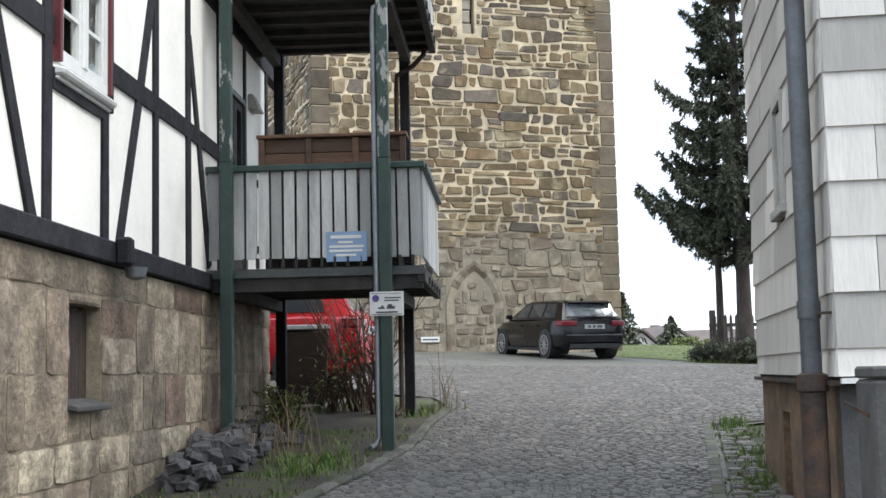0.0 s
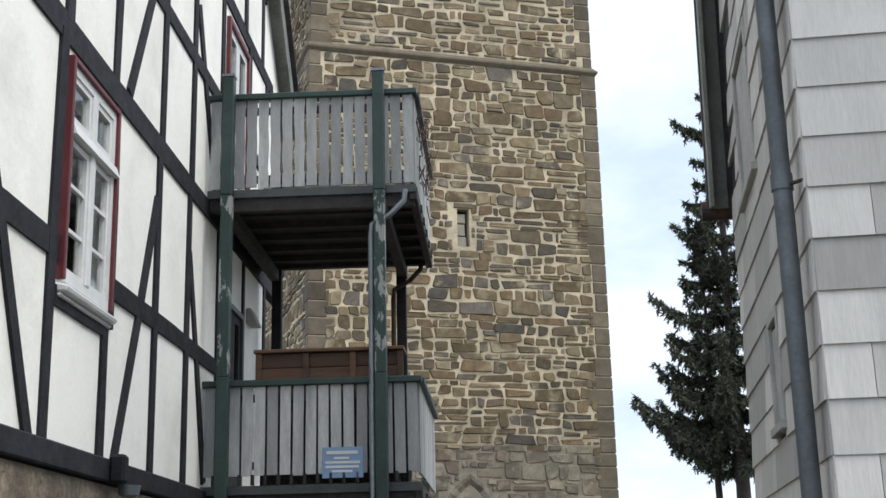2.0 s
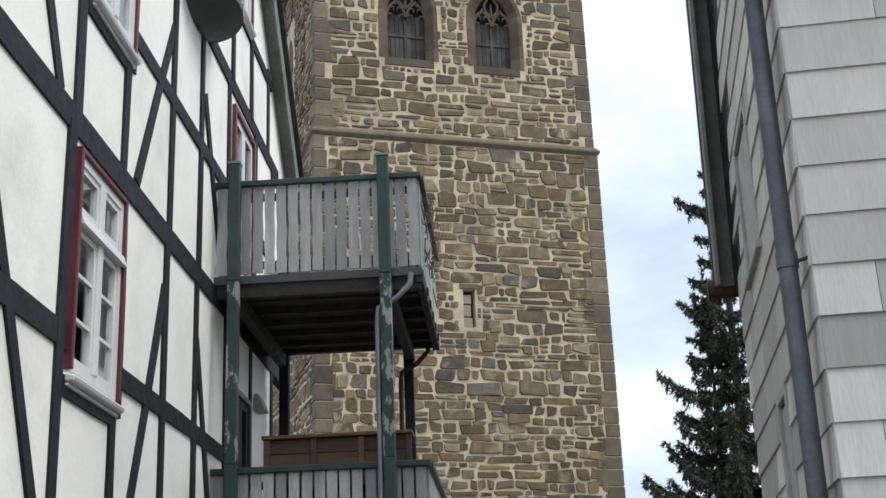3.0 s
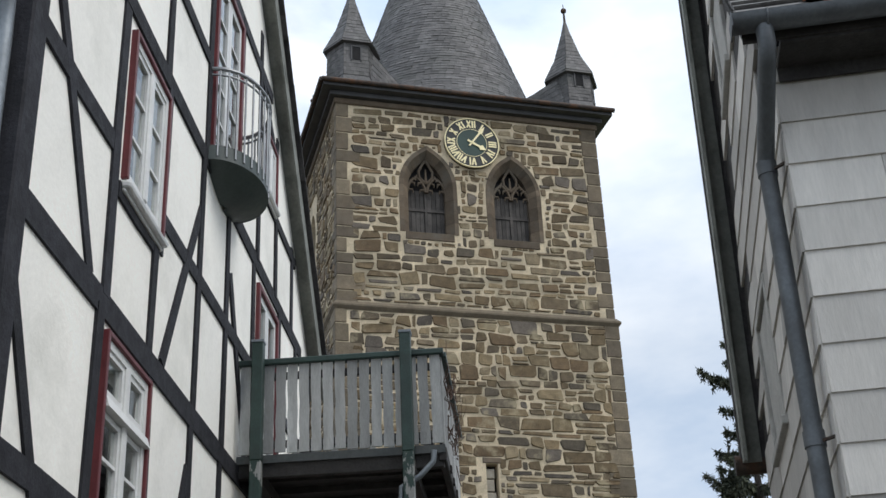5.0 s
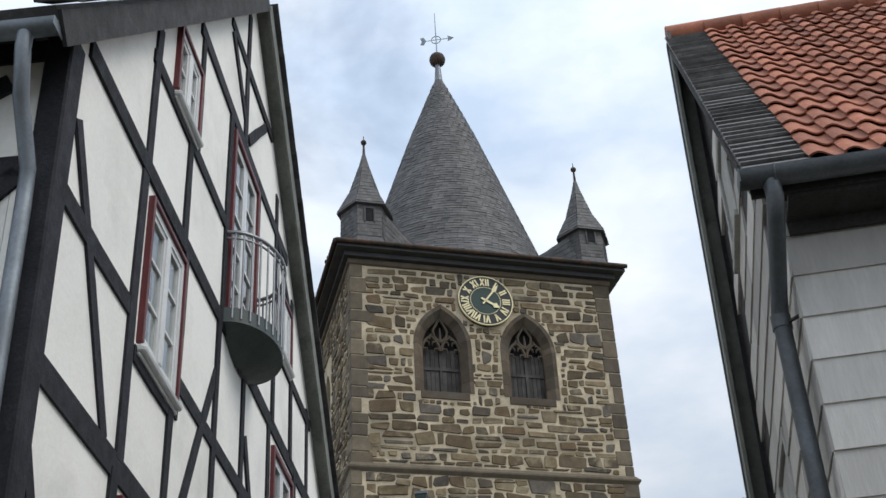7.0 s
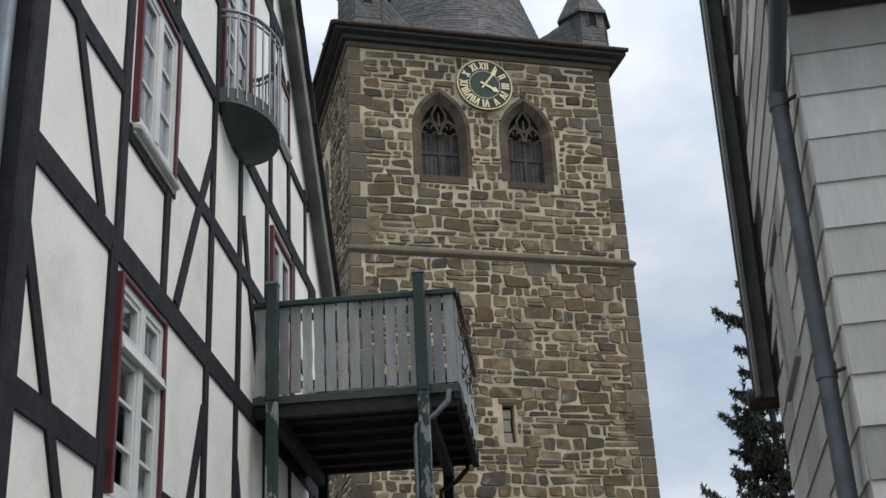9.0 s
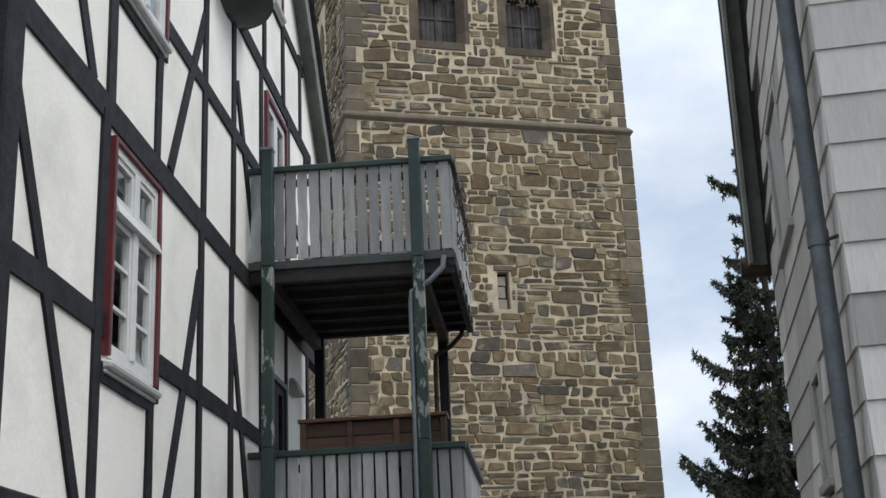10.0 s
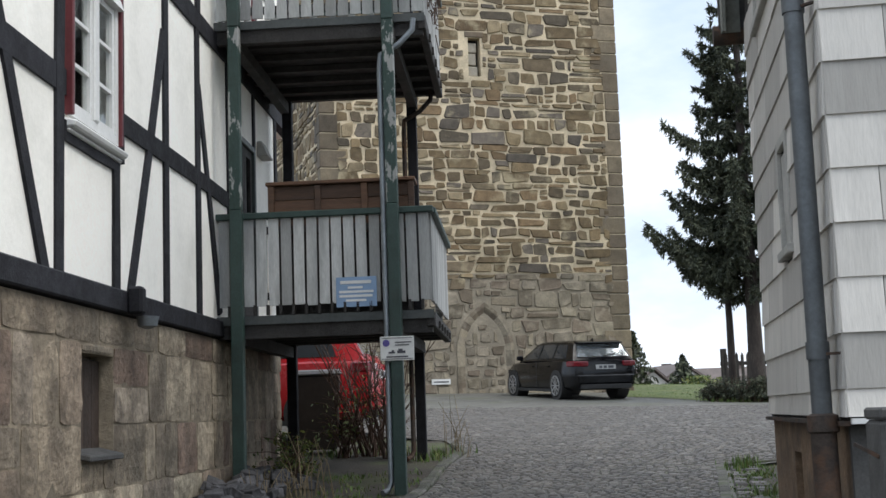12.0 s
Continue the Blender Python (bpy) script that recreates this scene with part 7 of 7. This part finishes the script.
            for i in range(28):
                t0, t1 = 2 * math.pi * i / 28, 2 * math.pi * (i + 1) / 28
                rim.bar((x * k + 0.235 * math.cos(t0), s * 0.928, 0.32 + 0.235 * math.sin(t0)), (x * k + 0.235 * math.cos(t1), s * 0.928, 0.32 + 0.235 * math.sin(t1)), 0.025, 0.024, (0, 1, 0))
            part("rim", rim, M_ALLOY, w, "silver alloy rim")
    pane("rear_window", [(-2.165 * k, 0.68, 1.03 * kz), (-2.165 * k, -0.68, 1.03 * kz), (-1.945 * k, -0.575, 1.345 * kz), (-1.945 * k, 0.575, 1.345 * kz)], 0.02, M_REARGLASS)
    pane("windscreen", [(1.14 * k, -0.70, 1.0 * kz), (1.14 * k, 0.70, 1.0 * kz), (0.48 * k, 0.56, 1.36 * kz), (0.48 * k, -0.56, 1.36 * kz)], 0.02)
    part("roof_spoiler", Geo().hexa([(-2.10 * k, -0.58, 1.37 * kz), (-1.85 * k, -0.60, 1.39 * kz), (-1.85 * k, 0.60, 1.39 * kz), (-2.10 * k, 0.58, 1.37 * kz), (-2.09 * k, -0.58, 1.40 * kz), (-1.8 * k, -0.60, 1.44 * kz), (-1.8 * k, 0.60, 1.44 * kz), (-2.09 * k, 0.58, 1.40 * kz)]), paint, c, bevel=0.008)
    part("rear_bumper", Geo().hexa([(-2.36 * k, -0.72, 0.36), (-2.1 * k, -0.87, 0.36), (-2.1 * k, 0.87, 0.36), (-2.36 * k, 0.72, 0.36), (-2.36 * k, -0.74, 0.58), (-2.1 * k, -0.885, 0.58), (-2.1 * k, 0.885, 0.58), (-2.36 * k, 0.74, 0.58)]), paint, c, bevel=0.03)
    part("bumper_trim", Geo().box(-2.365 * k, -2.2 * k, -0.66, 0.66, 0.24, 0.35), M_PLASTIC, c, bevel=0.01)
    pl = part("number_plate", Geo().box(-2.335 * k, -2.30 * k, -0.26, 0.26, 0.73 * kz, 0.84 * kz), M_PLATE, c, "white number plate")
    for y0, y1 in ((0.10, 0.18), (-0.02, 0.06), (-0.20, -0.06)):
        part("plate_bar", Geo().box(-2.34 * k, -2.335 * k, y0, y1, 0.755 * kz, 0.815 * kz), M_GRAPHIC, pl)
    part("rear_wiper", Geo().bar((-2.19 * k, 0.02, 1.06 * kz), (-2.14 * k, -0.36, 1.12 * kz), 0.02, 0.015), M_PLASTIC, c)
    part("aerial_fin", Geo().hexa([(-1.65 * k, -0.02, 1.43 * kz), (-1.45 * k, -0.015, 1.44 * kz), (-1.45 * k, 0.015, 1.44 * kz), (-1.65 * k, 0.02, 1.43 * kz), (-1.65 * k, -0.006, 1.51 * kz), (-1.6 * k, -0.005, 1.50 * kz), (-1.6 * k, 0.005, 1.50 * kz), (-1.65 * k, 0.006, 1.51 * kz)]), paint, c)
    return c


car(pose(2.78, 33.25, ground_z(2.78, 33.25) + 0.01) @ pose(0, 0, 0, 0, -2.6, 109.5), M_CARBLACK, "black estate car parked before the church tower", 4.6, 1.40)
car(pose(-3.25, 18.95, ground_z(-3.25, 18.95) + 0.01) @ pose(0, 0, 0, 0, 0, 174), M_CARRED, "tall red car parked behind the half-timbered house", 4.3, 1.58)

# wheelie bin
x, y = -1.76, 16.0
wb = thing("wheelie_bin", pose(x, y, ground_z(x, y), 0, 0, 8), "dark brown wheelie bin behind the balcony", "bin")
part("tub", Geo().hexa([(-0.24, -0.28, 0.05), (0.24, -0.28, 0.05), (0.24, 0.28, 0.05), (-0.24, 0.28, 0.05), (-0.29, -0.36, 0.95), (0.29, -0.36, 0.95), (0.29, 0.36, 0.95), (-0.29, 0.36, 0.95)]), M_BIN, wb, bevel=0.02)
part("lid", Geo().hexa([(-0.31, -0.39, 0.955), (0.31, -0.39, 0.955), (0.31, 0.40, 0.955), (-0.31, 0.40, 0.955), (-0.29, -0.36, 1.02), (0.29, -0.36, 1.02), (0.29, 0.38, 1.04), (-0.29, 0.38, 1.04)]), M_BINLID, wb, "grey lid", bevel=0.015)
part("axle_handle", Geo().tube([(-0.25, 0.43, 0.98), (0.25, 0.43, 0.98)], 0.016, 8), M_PLASTIC, wb)
for s in (-0.22, 0.22):
    part("wheel", Geo().tube([(s - 0.025, 0.28, 0.1), (s + 0.025, 0.28, 0.1)], 0.10, 18), M_TYRE, wb)

# small enamel street sign low on the tower wall
sx = TOWER @ Vector((3.05, -0.05, 2.45))
ss = thing("wall_plaque", Matrix.Translation(sx) @ pose(0, 0, 0, 0, 0, 16.5), "small white plaque low on the tower wall", "plaque")
part("plate", Geo().box(-0.27, 0.27, -0.02, 0.02, -0.075, 0.075), M_WHITE, ss)
part("line_of_text", Geo().box(-0.22, 0.22, -0.025, -0.02, -0.02, 0.015), M_GRAPHIC, ss)


# ---- spruces, fence, lawn and distance ----
def spruce(x, y, height, reach, first, seed, trunk_r, label, boughs=()):
    """A spruce: each limb sweeps down and up again, with drooping side twigs clothed in short needled shoots."""
    r = random.Random(seed)
    tr = thing("spruce", pose(x, y, ground_z(x, y) - 0.05), label, "tree")
    part("trunk", Geo().tube([(0.05 * math.sin(i * 1.3) * i / 10, 0.04 * math.cos(i * 1.1) * i / 10, height * i / 10) for i in range(11)], [trunk_r * (1.15 if i == 0 else 1 - i / 10.4) for i in range(11)], 14), M_BARK, tr, smooth=True)
    nd = Geo()

    def clothe(p, q, n, size):
        """Needled shoots round the line from p to q, pointing outwards and ahead."""
        ax = (q - p).normalized()
        for _ in range(n):
            c = p.lerp(q, r.random())
            d = (ax * r.uniform(0.3, 1.1) + Vector((r.gauss(0, 0.6), r.gauss(0, 0.6), r.gauss(-0.15, 0.5)))).normalized()
            w = d.cross(Vector((r.gauss(0, 1), r.gauss(0, 1), r.gauss(0, 1)))).normalized() * r.uniform(0.008, 0.016)
            l = size * r.uniform(0.6, 1.5)
            nd.add([c - w, c + d * l * 0.5 - w * 1.1, c + d * l, c + d * l * 0.5 + w * 1.1, c + w], [(0, 1, 2, 3, 4)])

    def limb(z, a, l, t):
        droop = r.uniform(0.22, 0.32) * (1 - t)
        rise = r.uniform(0.08, 0.24) * (1 - 0.3 * t)
        pts = []
        for q in range(9):
            s = q / 8
            bend = a + 0.16 * math.sin(s * 3 + seed)
            pts.append(Vector((math.cos(bend) * l * s, math.sin(bend) * l * s, z + 0.12 * l * s - droop * l * math.sin(s * 2.6) + rise * l * s ** 3)))
        part("limb", Geo().tube(pts, [0.036 * (1 - t * 0.6) * (1 - s / 8.8) for s in range(9)], 5), M_BARK, tr)
        side = Vector((-math.sin(a), math.cos(a), 0))
        for q in range(1, 8):
            clothe(pts[q], pts[q + 1], max(5, int(l / 8 * 95)), 0.11)
        n = max(5, int(l * 17))
        for i in range(n):
            s = 0.14 + 0.84 * (i + r.random()) / n
            q = min(7, int(s * 8))
            p = pts[q].lerp(pts[q + 1], s * 8 - q)
            ax = (pts[q + 1] - pts[q]).normalized()
            k = (0.07 + 0.42 * (1 - s) ** 0.7 * s ** 0.3) * min(1.1, 0.35 + 0.4 * l) * r.uniform(0.55, 1.2)
            d = (side * (-1 if i % 2 else 1) * r.uniform(0.5, 1) + ax * r.uniform(0.4, 0.9)).normalized()
            m = p + d * k * 0.55 + Vector((0, 0, -0.10 * k))
            e = m + d * k * 0.35 + Vector((0, 0, -r.uniform(0.35, 0.95) * k))
            clothe(p, m, max(6, int(k * 100)), 0.10)
            clothe(m, e, max(8, int(k * 125)), 0.11)
            if r.random() < 0.6:                 # a hanging tassel
                h = p + Vector((r.gauss(0, 0.03), r.gauss(0, 0.03), -r.uniform(0.12, 0.36) * min(1, 0.4 + l * 0.4)))
                clothe(p, h, 22, 0.09)
    z = first
    while z < height - 0.2:
        t = (z - first) / (height - first)
        n = r.choice((4, 5, 5, 6))
        a0 = r.uniform(0, 6.28)
        for i in range(n):
            a = a0 + 6.283 * i / n + r.uniform(-0.35, 0.35)
            l = reach * (1 - t) ** 0.8 * (0.38 + 0.62 * r.random() ** 1.3)
            if l > 0.1:
                limb(z + r.uniform(-0.1, 0.1), a, l, t)
        z += r.uniform(0.38, 0.58)
    for z, a, l in boughs:
        limb(z, radians(a), l, (z - first) / (height - first))
    clothe(Vector((0, 0, height - 0.6)), Vector((0, 0, height + 0.05)), 60, 0.12)
    tagged(part("crown", nd, M_NEEDLE, tr), kind="stuff")


spruce(6.85, 29.6, 13.3, 2.1, 2.9, 5, 0.19, "tall dark spruce with drooping branches beside the lawn",
       ((3.75, 186, 2.6), (3.95, 172, 2.35), (3.45, 195, 2.2), (4.6, 178, 1.9), (6.3, 183, 1.95), (5.2, 190, 1.7), (8.1, 176, 1.2), (10.7, 182, 1.1)))
spruce(6.42, 30.2, 9.6, 1.6, 3.2, 9, 0.10, "slender spruce leaning close to a taller one")

fence = thing("picket_fence", pose(6.55, 31.6, 0, 0, 0, 10), "dark weathered picket fence under the spruces", "fence")
for i in range(34):
    x, y, _ = Matrix.Rotation(radians(10), 3, "Z") @ Vector((i * 0.14, 0, 0)) + Vector((6.55, 31.6, 0))
    z = ground_z(x, y)
    part("picket", Geo().prism([(i * 0.14, z + 0.1), (i * 0.14 + 0.07, z + 0.1), (i * 0.14 + 0.07, z + 1.05), (i * 0.14 + 0.035, z + 1.13), (i * 0.14, z + 1.05)], 0, 0.025), M_FENCE, fence)
for i in (0, 12, 24, 33):
    z = ground_z(6.55 + i * 0.14, 31.6)
    part("fence_post", Geo().box(i * 0.14 - 0.06, i * 0.14 + 0.06, 0.02, 0.14, z - 0.1, z + 1.22), M_FENCE, fence)
z = ground_z(8, 31.6)
for dz in (0.3, 0.85):
    part("rail", Geo().box(-0.1, 4.8, 0.028, 0.07, z + dz, z + dz + 0.09), M_FENCE, fence)

lawn = sheet("lawn", [(y, 4.3 + max(0, 33 - y) * 0.55, 60) for y in (29, 30, 31, 32, 33, 34, 36, 39, 43, 48, 60)], M_GRASS, "green lawn on the hill beside the tower", "lawn", 0.012)
g, rng = Geo(), random.Random(101)
for _ in range(900):
    y = rng.uniform(30, 45)
    x = rng.uniform(4.4 + max(0, 33 - y) * 0.5, 11)
    tufts(g, x, y, 8, 0.05, 0.12, rng, 0.9)
for _ in range(60):
    tufts(g, rng.uniform(5.9, 7.8), rng.uniform(29.2, 30.6), 30, 0.13, 0.15, rng)
whole("lawn_grass", g, M_BLADE, Matrix(), "blades of grass on the lawn's edge", "grass", kind="stuff")
for i, (x, y, h) in enumerate(((5.9, 29.9, 0.45), (6.2, 29.7, 0.6), (6.45, 29.3, 0.55), (6.7, 29.2, 0.6), (7.0, 29.3, 0.5), (7.2, 29.5, 0.6))):
    shrub(x, y, h, 20, 22, 20 + i, "low evergreen undergrowth at the foot of the spruces", "undergrowth", M_NEEDLE)


def far_house(x, y, w, dpt, wall, ridge, turn, label, chimneys=()):
    h = thing("far_house", pose(x, y, 0, 0, 0, turn), label, "house")
    b = 0.5
    g_ = Geo().prism([(-dpt / 2, b), (dpt / 2, b), (dpt / 2, wall), (0, ridge), (-dpt / 2, wall)], -w / 2, w / 2)
    part("wall", g_, M_FARWALL, h)
    for s in (-1, 1):
        p = [Vector((s * (dpt / 2 + 0.5), -w / 2 - 0.4, wall - 0.35)), Vector((0, -w / 2 - 0.4, ridge + 0.1)), Vector((0, w / 2 + 0.4, ridge + 0.1)), Vector((s * (dpt / 2 + 0.5), w / 2 + 0.4, wall - 0.35))]
        part("roof", Geo().add(p + [q + Vector((0, 0, 0.22)) for q in p], [(0, 1, 2, 3), (7, 6, 5, 4), (0, 4, 5, 1), (1, 5, 6, 2), (2, 6, 7, 3), (3, 7, 4, 0)]), M_FARROOF, h)
    for y_ in chimneys:
        part("chimney", Geo().box(-0.4, 0.4, y_ - 0.5, y_ + 0.5, ridge - 0.6, ridge + 0.9), M_FARROOF, h)
    for y_ in (-w / 4, w / 4):
        part("window", Geo().box(-dpt / 2 - 0.03, -dpt / 2 + 0.05, y_ - 0.6, y_ + 0.6, wall - 2.0, wall - 0.7), M_BLACK, h)
    return h


far_house(24.5, 128, 16, 9, 2.9, 5.0, 82, "distant house with a brown roof and two chimneys", (-3.2, 3.8))
far_house(19.6, 120, 8, 7, 3.0, 5.2, 10, "distant house with a pale gable")
far_house(15.4, 112, 6, 6, 2.4, 4.7, 20, "distant house with a white gable beside trees")


def far_tree(x, y, h, w, seed, cone, label):
    r = random.Random(seed)
    t = thing("far_tree", pose(x, y, ground_z(12, 60) - 0.3), label, "tree")
    part("trunk", Geo().tube([(0, 0, 0), (0, 0, h * 0.8)], [w * 0.06, w * 0.02], 8), M_BARK, t)
    gg = Geo()
    for _ in range(900):
        z = h * (0.12 + 0.88 * r.random())
        k = (1 - z / h) if cone else math.sqrt(max(0.02, 1 - ((z / h - 0.55) / 0.5) ** 2))
        a, q = r.uniform(0, 6.28), w / 2 * k * math.sqrt(r.random()) * r.uniform(0.7, 1.15)
        c = Vector((q * math.cos(a), q * math.sin(a), z))
        u, v = Vector((r.gauss(0, 1), r.gauss(0, 1), r.gauss(0, 1))).normalized(), Vector((r.gauss(0, 1), r.gauss(0, 1), r.gauss(0, 1))).normalized()
        s = r.uniform(0.12, 0.28) * w / 4
        gg.add([c - u * s, c + v * s * 0.6, c + u * s, c - v * s * 0.6], [(0, 1, 2, 3)])
    tagged(part("crown", gg, M_NEEDLE if cone else M_LEAF, t), kind="stuff")


far_tree(15.3, 88, 3.0, 3.6, 31, True, "distant dark conifer beyond the lawn")
far_tree(15.9, 86, 1.5, 2.6, 32, False, "distant round bush beyond the lawn")
far_tree(18.9, 92, 1.5, 2.2, 33, False, "distant round bush beyond the lawn")
far_tree(7.62, 56, 2.8, 2.8, 34, True, "dark tree behind the tower's corner")

# unseen wall added behind the viewer to darken reflections and shade the lane
whole("wall_south", Geo().box(-15, 15, -9.6, -9.2, -1.5, 6.2), M_FARWALL, Matrix(), "unseen plain wall added behind the viewer to cut sky light", "wall", kind="structure")
